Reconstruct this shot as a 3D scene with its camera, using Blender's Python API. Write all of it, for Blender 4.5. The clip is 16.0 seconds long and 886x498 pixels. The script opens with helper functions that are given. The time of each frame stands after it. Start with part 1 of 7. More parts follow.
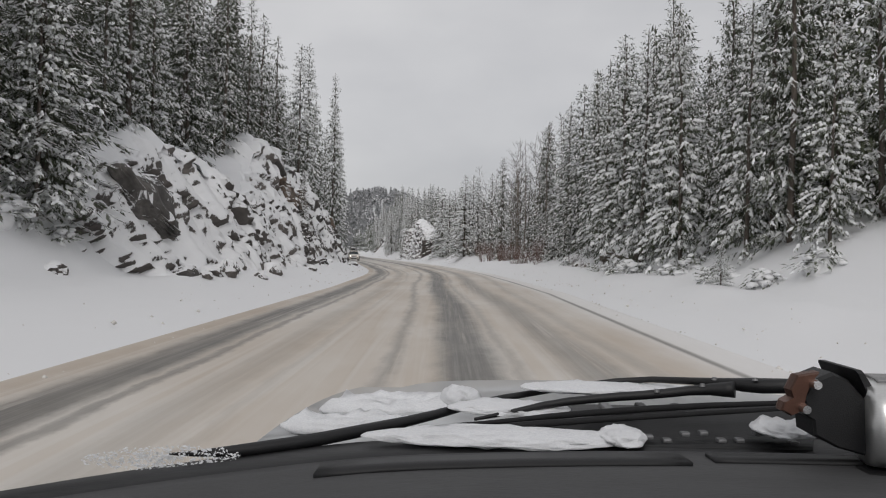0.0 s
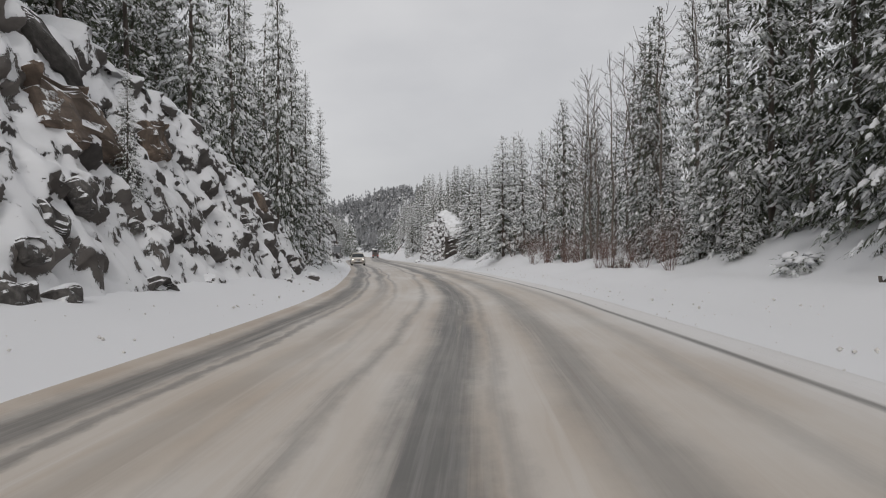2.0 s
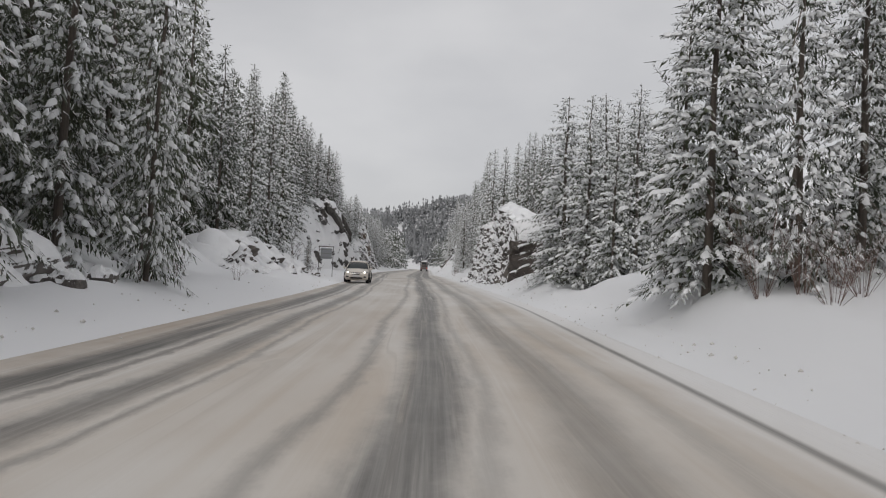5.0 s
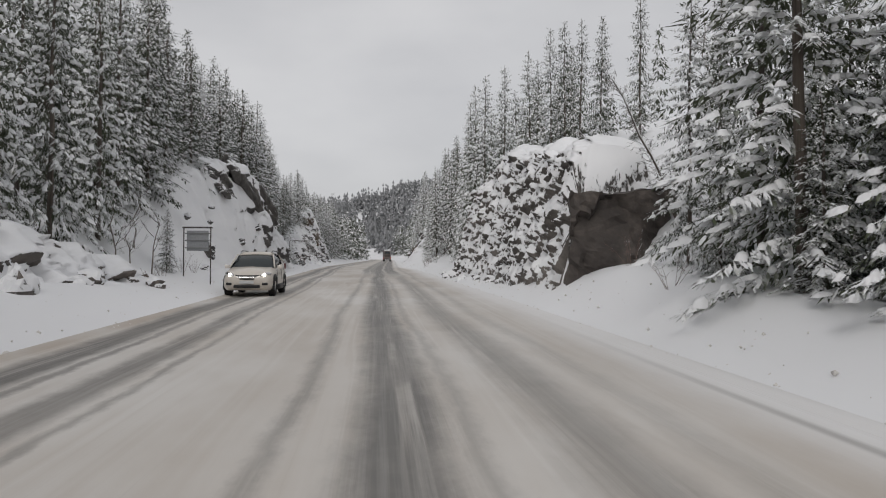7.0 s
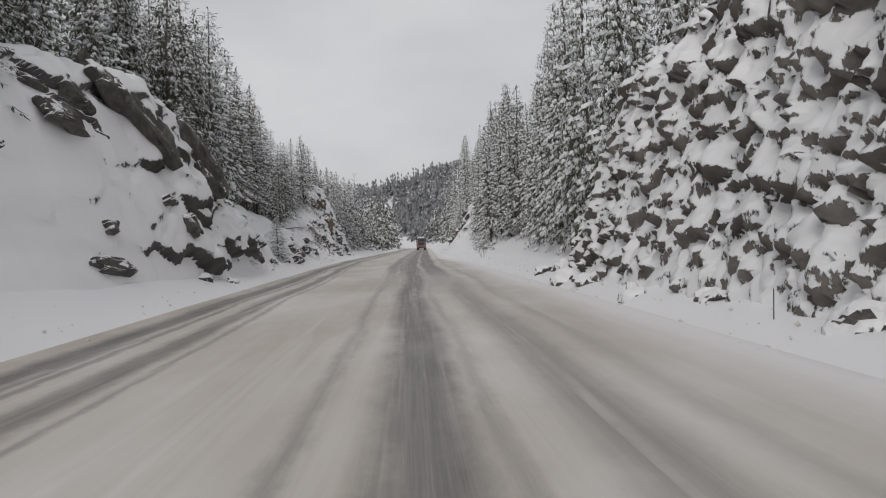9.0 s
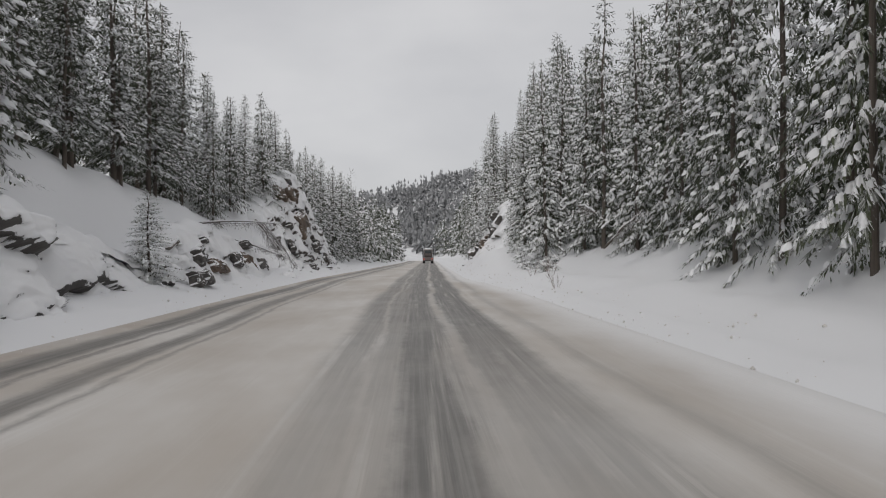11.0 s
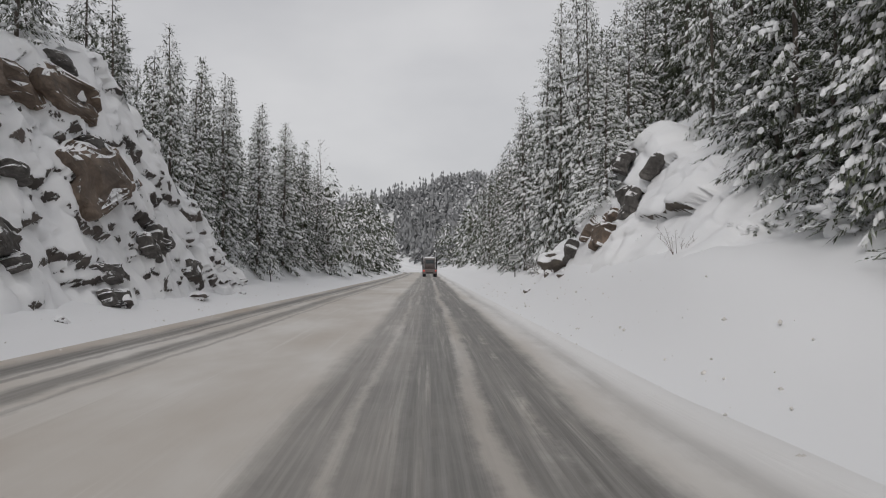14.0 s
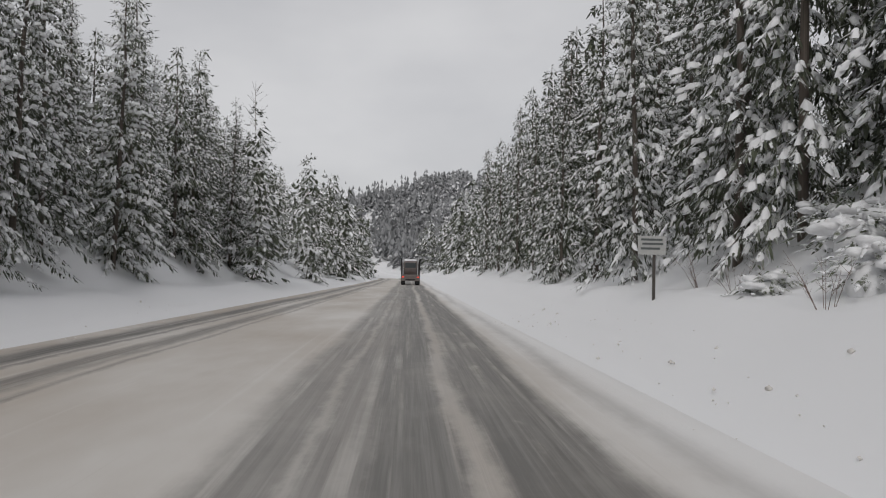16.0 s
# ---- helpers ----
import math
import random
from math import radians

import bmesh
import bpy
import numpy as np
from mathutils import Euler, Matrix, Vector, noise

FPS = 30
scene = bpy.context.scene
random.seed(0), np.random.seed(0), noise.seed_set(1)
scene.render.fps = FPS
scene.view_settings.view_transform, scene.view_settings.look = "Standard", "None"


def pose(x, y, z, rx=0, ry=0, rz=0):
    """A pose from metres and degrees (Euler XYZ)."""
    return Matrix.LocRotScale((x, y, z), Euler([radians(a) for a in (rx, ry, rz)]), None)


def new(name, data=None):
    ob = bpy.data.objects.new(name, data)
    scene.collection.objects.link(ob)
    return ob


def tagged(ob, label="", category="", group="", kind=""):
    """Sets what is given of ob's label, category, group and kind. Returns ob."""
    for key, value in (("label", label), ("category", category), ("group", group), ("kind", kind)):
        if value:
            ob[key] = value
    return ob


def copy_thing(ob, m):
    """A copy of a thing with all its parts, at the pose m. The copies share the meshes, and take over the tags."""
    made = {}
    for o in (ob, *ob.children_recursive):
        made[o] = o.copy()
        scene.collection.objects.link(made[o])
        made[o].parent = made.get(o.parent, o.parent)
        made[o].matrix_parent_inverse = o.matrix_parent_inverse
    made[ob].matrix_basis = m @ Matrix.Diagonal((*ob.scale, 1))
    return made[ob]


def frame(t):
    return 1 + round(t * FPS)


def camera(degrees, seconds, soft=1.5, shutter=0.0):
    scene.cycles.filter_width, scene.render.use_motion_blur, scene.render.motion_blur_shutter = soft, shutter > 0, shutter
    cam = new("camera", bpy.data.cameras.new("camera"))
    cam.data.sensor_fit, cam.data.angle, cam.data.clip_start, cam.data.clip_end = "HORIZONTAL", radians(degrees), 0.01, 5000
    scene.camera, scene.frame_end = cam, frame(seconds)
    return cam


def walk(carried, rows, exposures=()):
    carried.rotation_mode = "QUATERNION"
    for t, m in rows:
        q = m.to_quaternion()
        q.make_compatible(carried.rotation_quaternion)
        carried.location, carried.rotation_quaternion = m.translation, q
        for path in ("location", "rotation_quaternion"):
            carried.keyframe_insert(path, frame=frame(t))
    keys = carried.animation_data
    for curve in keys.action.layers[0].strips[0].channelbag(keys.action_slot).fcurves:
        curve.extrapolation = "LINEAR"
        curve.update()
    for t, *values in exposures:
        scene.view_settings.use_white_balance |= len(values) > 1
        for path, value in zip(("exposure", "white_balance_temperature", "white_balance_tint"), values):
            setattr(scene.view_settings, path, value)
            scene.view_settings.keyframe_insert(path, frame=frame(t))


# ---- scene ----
# The camera rides along the lane: seconds, eye, then yaw, pitch and roll in degrees.
PATH = [
    (0, 0.000, 0.000, 1.500, 0.22, 0.35, 1.13),
    (0.5, 0.005, 7.566, 1.506, 0.42, 0.20, 0.54),
    (1, 0.008, 15.116, 1.510, 1.28, 0.15, -0.16),
    (1.5, 0.010, 22.590, 1.512, 2.03, 0.14, -0.42),
    (2, 0.007, 29.933, 1.514, 2.46, 0.32, -0.65),
    (2.5, -0.000, 37.173, 1.515, 2.31, 0.61, -0.74),
    (3, -0.015, 44.341, 1.514, 2.88, 0.88, -0.64),
    (3.2, -0.023, 47.198, 1.513, 3.22, 0.92, -0.11),
    (3.9, -0.385, 57.262, 1.513, 4.35, 1.05, 0.72),
    (4.6, -1.301, 67.400, 1.518, 6.00, 1.30, 2.25),
    (5.3, -2.601, 77.520, 1.532, 7.12, 1.44, 3.07),
    (5.5, -2.989, 80.403, 1.539, 6.47, 1.53, 3.08),
    (6, -3.971, 87.595, 1.559, 5.14, 1.70, 2.99),
    (6.5, -4.987, 94.826, 1.577, 4.31, 1.58, 2.00),
    (7, -6.049, 102.159, 1.583, 4.12, 0.55, 0.35),
    (7.5, -7.159, 109.590, 1.578, 5.48, -0.35, -1.58),
    (8, -8.290, 116.998, 1.569, 6.36, -0.65, -2.31),
    (8.5, -9.417, 124.259, 1.565, 6.52, -0.59, -2.24),
    (9, -10.537, 131.372, 1.566, 6.57, -0.42, -2.37),
    (9.2, -10.985, 134.193, 1.568, 6.57, -0.31, -2.24),
    (9.9, -12.573, 144.152, 1.577, 6.70, -0.06, -1.72),
    (10.6, -14.191, 154.244, 1.594, 6.88, 0.39, -0.76),
    (11.3, -15.815, 164.405, 1.624, 6.89, 0.63, -0.24),
    (11.5, -16.278, 167.315, 1.637, 6.89, 0.71, -0.28),
    (12, -17.432, 174.602, 1.674, 6.91, 0.87, -0.13),
    (12.5, -18.573, 181.879, 1.707, 6.92, 1.03, -0.28),
    (13, -19.690, 189.116, 1.724, 6.94, 1.14, -0.38),
    (13.5, -20.784, 196.315, 1.725, 6.92, 1.17, -0.37),
    (14, -21.855, 203.474, 1.710, 6.75, 1.32, 0.03),
    (14.5, -22.911, 210.703, 1.683, 6.00, 1.52, 0.11),
    (15, -23.956, 218.113, 1.650, 5.05, 1.83, 0.83),
    (15.5, -24.991, 225.704, 1.610, 4.81, 1.94, 1.50),
    (16, -26.011, 233.476, 1.562, 5.33, 1.83, 1.31),
]
cam = camera(59.2, 16.0, soft=1.1)
walk(cam, [(t, pose(x, y, z, 90 + p, 0, yaw) @ pose(0, 0, 0, 0, 0, roll)) for t, x, y, z, yaw, p, roll in PATH],
     exposures=[(0, 0.0), (16, 0.0)])

# ---- light: a closed grey winter sky with a weak, wide sun behind the cloud ----
SUN_EL, SUN_AZ = radians(38), radians(187)
world = bpy.data.worlds.new("winter_sky")
scene.world = world
world.use_nodes = True
wn, wl = world.node_tree.nodes, world.node_tree.links
wn.clear()
sky = wn.new("ShaderNodeTexSky")
sky.sky_type, sky.sun_disc, sky.sun_elevation, sky.sun_rotation = "NISHITA", False, SUN_EL, SUN_AZ
wc = wn.new("ShaderNodeTexCoord")
wm = wn.new("ShaderNodeMapping")
wm.inputs["Scale"].default_value = (1.0, 1.0, 2.2)
wnoise = wn.new("ShaderNodeTexNoise")
wnoise.inputs["Scale"].default_value, wnoise.inputs["Detail"].default_value, wnoise.inputs["Roughness"].default_value = 2.1, 5, 0.5
wramp = wn.new("ShaderNodeValToRGB")
wramp.color_ramp.elements[0].position, wramp.color_ramp.elements[0].color = 0.32, (4.9, 4.9, 5.08, 1)
wramp.color_ramp.elements[1].position, wramp.color_ramp.elements[1].color = 0.70, (6.6, 6.55, 6.62, 1)
wmix = wn.new("ShaderNodeMixRGB")
wmix.inputs["Fac"].default_value = 0.95
wb = wn.new("ShaderNodeBackground")
wb.inputs["Strength"].default_value = 0.1
wo = wn.new("ShaderNodeOutputWorld")
wl.new(wc.outputs["Generated"], wm.inputs["Vector"])
wl.new(wm.outputs["Vector"], wnoise.inputs["Vector"])
wl.new(wnoise.outputs["Fac"], wramp.inputs["Fac"])
wl.new(sky.outputs["Color"], wmix.inputs["Color1"])
wl.new(wramp.outputs["Color"], wmix.inputs["Color2"])
wl.new(wmix.outputs["Color"], wb.inputs["Color"])
wl.new(wb.outputs["Background"], wo.inputs["Surface"])
sun = new("sun", bpy.data.lights.new("sun", "SUN"))
sun.data.energy, sun.data.angle, sun.data.color = 1.0, radians(25), (1.0, 0.97, 0.94)
sun.matrix_world = pose(0, 0, 60, 90 - math.degrees(SUN_EL), 0, 180 - math.degrees(SUN_AZ))   # low behind the start of the road


# ---- small helpers ----
def smooth(x, a, b):
    t = np.clip((np.asarray(x, float) - a) / (b - a), 0, 1)
    return t * t * (3 - 2 * t)


def lattice(ix, iy, seed):
    v = np.sin(ix * 127.1 + iy * 311.7 + seed * 74.7) * 43758.5453
    return v - np.floor(v)


def vnoise(x, y, seed=0):
    """Smooth value noise in the plane, 0 to 1."""
    x, y = np.asarray(x, float), np.asarray(y, float)
    ix, iy = np.floor(x), np.floor(y)
    fx, fy = x - ix, y - iy
    fx, fy = fx * fx * (3 - 2 * fx), fy * fy * (3 - 2 * fy)
    a, b = lattice(ix, iy, seed), lattice(ix + 1, iy, seed)
    c, d = lattice(ix, iy + 1, seed), lattice(ix + 1, iy + 1, seed)
    return (a * (1 - fx) + b * fx) * (1 - fy) + (c * (1 - fx) + d * fx) * fy


def part(name, bm, material, parent=None, label=""):
    """Links a bmesh as one mesh object under a thing or a part."""
    me = bpy.data.meshes.new(name)
    bm.to_mesh(me)
    bm.free()
    return part_mesh(name, me, material, parent, label)


def part_mesh(name, me, material, parent=None, label=""):
    for m in material if isinstance(material, (list, tuple)) else [material]:
        me.materials.append(m)
    ob = new(name, me)
    ob.parent = parent
    return tagged(ob, label)


def mesh_of(name, verts, faces, soft=False):
    me = bpy.data.meshes.new(name)
    me.from_pydata([tuple(map(float, v)) for v in verts], [], [tuple(map(int, f)) for f in faces])
    if soft:
        me.polygons.foreach_set("use_smooth", [True] * len(me.polygons))
    me.update()
    return me


def thing(name, label, category, group="", kind="", at=None):
    ob = new(name)
    ob.empty_display_size = 0.2
    if at is not None:
        ob.matrix_basis = at
    return tagged(ob, label, category, group, kind)


# ---- materials ----
class Nodes:
    def __init__(self, name, rough=0.7, metal=0.0, spec=0.4):
        self.m = bpy.data.materials.new(name)
        self.m.use_nodes = True
        self.t = self.m.node_tree
        self.b = self.t.nodes["Principled BSDF"]
        self.b.inputs["Roughness"].default_value = rough
        self.b.inputs["Metallic"].default_value = metal
        self.b.inputs["Specular IOR Level"].default_value = spec

    def n(self, kind, **put):
        node = self.t.nodes.new(kind)
        for k, v in put.items():
            node.inputs[k].default_value = v
        return node

    def link(self, a, b):
        self.t.links.new(a, b)

    def math(self, op, a, b=0.0, clamp=False):
        node = self.t.nodes.new("ShaderNodeMath")
        node.operation, node.use_clamp = op, clamp
        for i, v in enumerate((a, b)):
            if isinstance(v, (int, float)):
                node.inputs[i].default_value = v
            else:
                self.link(v, node.inputs[i])
        return node.outputs[0]

    def step(self, v, lo, hi):
        node = self.t.nodes.new("ShaderNodeMapRange")
        node.interpolation_type = "SMOOTHSTEP"
        node.inputs["From Min"].default_value, node.inputs["From Max"].default_value = lo, hi
        self.link(v, node.inputs["Value"])
        return node.outputs["Result"]

    def coord(self, scale=(1, 1, 1), which="Object"):
        tc, mp = self.t.nodes.new("ShaderNodeTexCoord"), self.t.nodes.new("ShaderNodeMapping")
        mp.inputs["Scale"].default_value = scale
        self.link(tc.outputs[which], mp.inputs["Vector"])
        return mp.outputs["Vector"]

    def noise(self, scale, detail=4, rough=0.55, vector=None, warp=0.0):
        node = self.n("ShaderNodeTexNoise", Scale=scale, Detail=detail, Roughness=rough, Distortion=warp)
        if vector is not None:
            self.link(vector, node.inputs["Vector"])
        return node.outputs["Fac"]

    def mix(self, fac, a, b):
        node = self.t.nodes.new("ShaderNodeMixRGB")
        for k, v in (("Fac", fac), ("Color1", a), ("Color2", b)):
            if isinstance(v, (tuple, list)):
                node.inputs[k].default_value = (*v, 1)
            elif isinstance(v, (int, float)):
                node.inputs[k].default_value = v
            else:
                self.link(v, node.inputs[k])
        return node.outputs["Color"]

    def ramp(self, fac, stops):
        node = self.t.nodes.new("ShaderNodeValToRGB")
        e = node.color_ramp.elements
        while len(e) < len(stops):
            e.new(0.5)
        for k, (p, c) in zip(e, stops):
            k.position, k.color = p, (*c, 1)
        self.link(fac, node.inputs["Fac"])
        return node.outputs["Color"]

    def bump(self, height, strength=0.5, distance=0.02):
        node = self.n("ShaderNodeBump", Strength=strength, Distance=distance)
        self.link(height, node.inputs["Height"])
        self.link(node.outputs["Normal"], self.b.inputs["Normal"])

    def colour(self, c):
        if isinstance(c, (tuple, list)):
            self.b.inputs["Base Color"].default_value = (*c, 1)
        else:
            self.link(c, self.b.inputs["Base Color"])
        return self

    def up(self):
        """The upward share of the surface's direction."""
        geo, sep = self.t.nodes.new("ShaderNodeNewGeometry"), self.t.nodes.new("ShaderNodeSeparateXYZ")
        self.link(geo.outputs["Normal"], sep.inputs[0])
        return sep.outputs["Z"]


def plain(name, c, rough=0.6, metal=0.0, grain=0.12, scale=30.0, bump=0.1):
    """A painted, cast or woven surface with slight grain and wear."""
    k = Nodes(name, rough, metal)
    n1, n2 = k.noise(scale, 3), k.noise(scale / 12, 4)
    f = k.math("ADD", k.math("MULTIPLY", n1, 0.5), k.math("MULTIPLY", n2, 0.5))
    lo, hi = [v * (1 - grain * 2) for v in c], [min(1, v * (1 + grain * 2)) for v in c]
    k.colour(k.ramp(f, [(0.3, lo), (0.7, hi)]))
    k.bump(n1, bump, 0.004)
    return k.m


def make_snow():
    k = Nodes("snow", 0.65, 0, 0.25)
    n1, n2, n3 = k.noise(0.35, 5, 0.6), k.noise(5.0, 5, 0.6), k.noise(60, 2)
    k.colour(k.mix(k.step(k.noise(14, 3, 0.6), 0.71, 0.78), k.ramp(n1, [(0.3, (0.78, 0.785, 0.80)), (0.7, (0.87, 0.87, 0.875))]), (0.5, 0.47, 0.44)))
    h = k.math("ADD", k.math("MULTIPLY", n2, 0.8), k.math("MULTIPLY", n3, 0.12))
    k.bump(h, 0.55, 0.12)
    return k.m


def make_rock(name, hi=(0.20, 0.175, 0.155), lo=(0.055, 0.05, 0.048), warm=(0.26, 0.17, 0.115), cover=0.50, patch=0.85, grain=3.2, tall=1.0):
    """Dark jointed rock; snow lies wherever a face is flat enough to hold it."""
    k = Nodes(name, 0.75, 0, 0.3)
    big, mid, fine = k.noise(0.45, 4, 0.6), k.noise(3.0, 6, 0.65, warp=0.6), k.noise(26, 3)
    tone = k.math("ADD", k.math("MULTIPLY", mid, 0.7), k.math("MULTIPLY", k.noise(11, 5, 0.7), 0.3))
    rock = k.ramp(tone, [(0.34, lo), (0.50, [(a + b) / 2 for a, b in zip(lo, hi)]), (0.64, [v * 1.25 for v in hi])])
    rock = k.mix(k.math("MULTIPLY", k.step(big, 0.52, 0.68), 0.8), rock, warm)
    s = k.math("ADD", k.up(), k.math("MULTIPLY", k.math("SUBTRACT", k.noise(grain, 7, 0.70, k.coord((1, 1, tall)), warp=0.5), 0.5), patch))
    s = k.math("ADD", s, k.math("MULTIPLY", k.math("SUBTRACT", k.noise(0.42, 3, 0.5), 0.5), 0.7))
    mask = k.step(s, cover - 0.045, cover + 0.045)
    k.colour(k.mix(mask, rock, k.ramp(k.noise(4, 4), [(0.3, (0.77, 0.775, 0.79)), (0.7, (0.87, 0.87, 0.875))])))
    k.bump(k.math("ADD", k.math("MULTIPLY", mask, 1.2), k.math("ADD", k.math("MULTIPLY", mid, 0.5), k.math("MULTIPLY", fine, 0.12))), 0.8, 0.10)
    return k.m


def make_needles(name, dark, light, cover, feather=30.0):
    """Conifer sprays: needles below, snow lying on what faces up."""
    k = Nodes(name, 0.75, 0, 0.2)
    oi = k.t.nodes.new("ShaderNodeObjectInfo")
    geo = k.t.nodes.new("ShaderNodeNewGeometry")
    tone = k.math("ADD", k.math("MULTIPLY", geo.outputs["Random Per Island"], 0.6), k.math("MULTIPLY", oi.outputs["Random"], 0.4))
    needles = k.mix(tone, dark, light)
    n = k.noise(13.0, 4, 0.65)
    s = k.math("ADD", k.up(), k.math("MULTIPLY", k.math("SUBTRACT", n, 0.5), 1.3))
    s = k.math("ADD", s, k.math("MULTIPLY", k.math("SUBTRACT", geo.outputs["Random Per Island"], 0.5), 0.7))
    mask = k.step(s, cover - 0.30, cover + 0.26)
    k.colour(k.mix(mask, needles, (0.83, 0.835, 0.85)))
    if feather:   # gaps between the twigs of a spray
        k.link(k.step(k.noise(feather, 2, 0.6, warp=0.8), 0.44, 0.48), k.b.inputs["Alpha"])
    return k.m


SNOW = make_snow()
ROCK = make_rock("snowy_rock", hi=(0.20, 0.18, 0.165), cover=0.19, patch=2.0, grain=3.0, tall=0.65)
ROCK_LEDGE = make_rock("ledge_rock", cover=0.04, patch=1.1)
ROCK_BURIED = make_rock("buried_rock", cover=-0.28, patch=1.1)
ROCK_KNOLL = make_rock("knoll_rock", hi=(0.13, 0.125, 0.12), cover=-0.06)
ROCK_RED = make_rock("red_rock", hi=(0.17, 0.145, 0.13), warm=(0.26, 0.16, 0.12), cover=-0.14, patch=2.0, grain=3.8, tall=0.7)
ROCK_WALL = make_rock("wall_rock", hi=(0.20, 0.18, 0.164), lo=(0.05, 0.046, 0.043), cover=0.05, patch=1.7, grain=6.5, tall=0.4)
FACE_STEP = make_rock("step_rock", hi=(0.20, 0.165, 0.13), warm=(0.28, 0.18, 0.11), cover=0.22, patch=1.1)
ROCK_BROWN = make_rock("brown_rock", hi=(0.18, 0.155, 0.13), warm=(0.30, 0.20, 0.12), cover=-0.42)
NEEDLES = make_needles("spruce_needles", (0.060, 0.069, 0.048), (0.122, 0.134, 0.095), 0.74)
NEEDLES_LIGHT = make_needles("pine_needles", (0.066, 0.077, 0.048), (0.135, 0.149, 0.098), 0.68)
# pale grey instead of green: distance haze painted into the far needles' colour
HAZED_NEEDLES = make_needles("hazed_needles", (0.24, 0.245, 0.25), (0.31, 0.315, 0.32), 1.0, 0.0)
BARK = plain("bark", (0.11, 0.092, 0.078), 0.9, 0, 0.3, 14, 0.6)
BARE_BARK = plain("bare_bark", (0.17, 0.145, 0.125), 0.9, 0, 0.25, 14, 0.5)
TWIG = Nodes("shrub_twigs", 0.85, 0, 0.2)
_f = TWIG.math("ADD", TWIG.up(), TWIG.math("MULTIPLY", TWIG.math("SUBTRACT", TWIG.noise(4, 4), 0.5), 1.6))
TWIG = TWIG.colour(TWIG.mix(TWIG.step(_f, 0.45, 0.7), (0.15, 0.10, 0.085), (0.80, 0.80, 0.81))).m

# ---- plan of the valley: the lane's line, the road's edges and the shoulders ----
LINE_Y = [-60, 21, 43, 64, 85, 107, 128, 150, 171, 192, 214, 235, 300, 420]
LINE_X = [0, 0.01, -0.01, -0.11, -0.35, -0.82, -1.51, -2.31, -3.12, -3.85, -4.43, -4.80, -5.9, -7.9]


def line(y):
    y = np.asarray(y, float)
    return np.interp(y, LINE_Y, LINE_X) - 0.00135 * np.clip(y - 400, 0, 260) ** 2 - 0.70 * np.clip(y - 660, 0, None)


def edge_l(y):
    return np.interp(y, [-50, 8, 32, 60, 105, 135, 185, 215, 250, 330], [4.6, 4.6, 4.6, 5.2, 5.5, 5.9, 6.9, 7.4, 7.0, 6.2])


def edge_r(y):
    return np.interp(y, [-50, 11, 30, 50, 64, 103, 195, 215, 300], [4.3, 4.4, 4.6, 3.9, 3.8, 4.6, 4.4, 3.2, 3.0])


# height of the wooded shoulder beside the road, and how far out it is reached
SHOULDER_L = ([-60, 10, 22, 45, 62, 75, 90, 102, 112, 130, 141, 150, 165, 178, 188, 202, 214, 221, 233, 244, 255, 300, 400],
              [2.4, 2.8, 4.0, 6.6, 5.0, 3.6, 2.8, 1.8, 2.0, 1.8, 4.0, 6.2, 6.2, 5.0, 5.2, 5.0, 4.0, 6.2, 6.8, 3.6, 3.3, 2.4, 2.5])
SHOULDER_R = ([-60, 20, 45, 60, 75, 100, 120, 127, 140, 155, 168, 185, 200, 222, 230, 240, 248, 260, 400],
              [2.0, 2.2, 2.4, 1.4, 1.1, 1.3, 1.4, 4.6, 7.6, 6.8, 3.4, 2.4, 1.9, 2.2, 5.6, 5.8, 3.6, 2.0, 2.0])


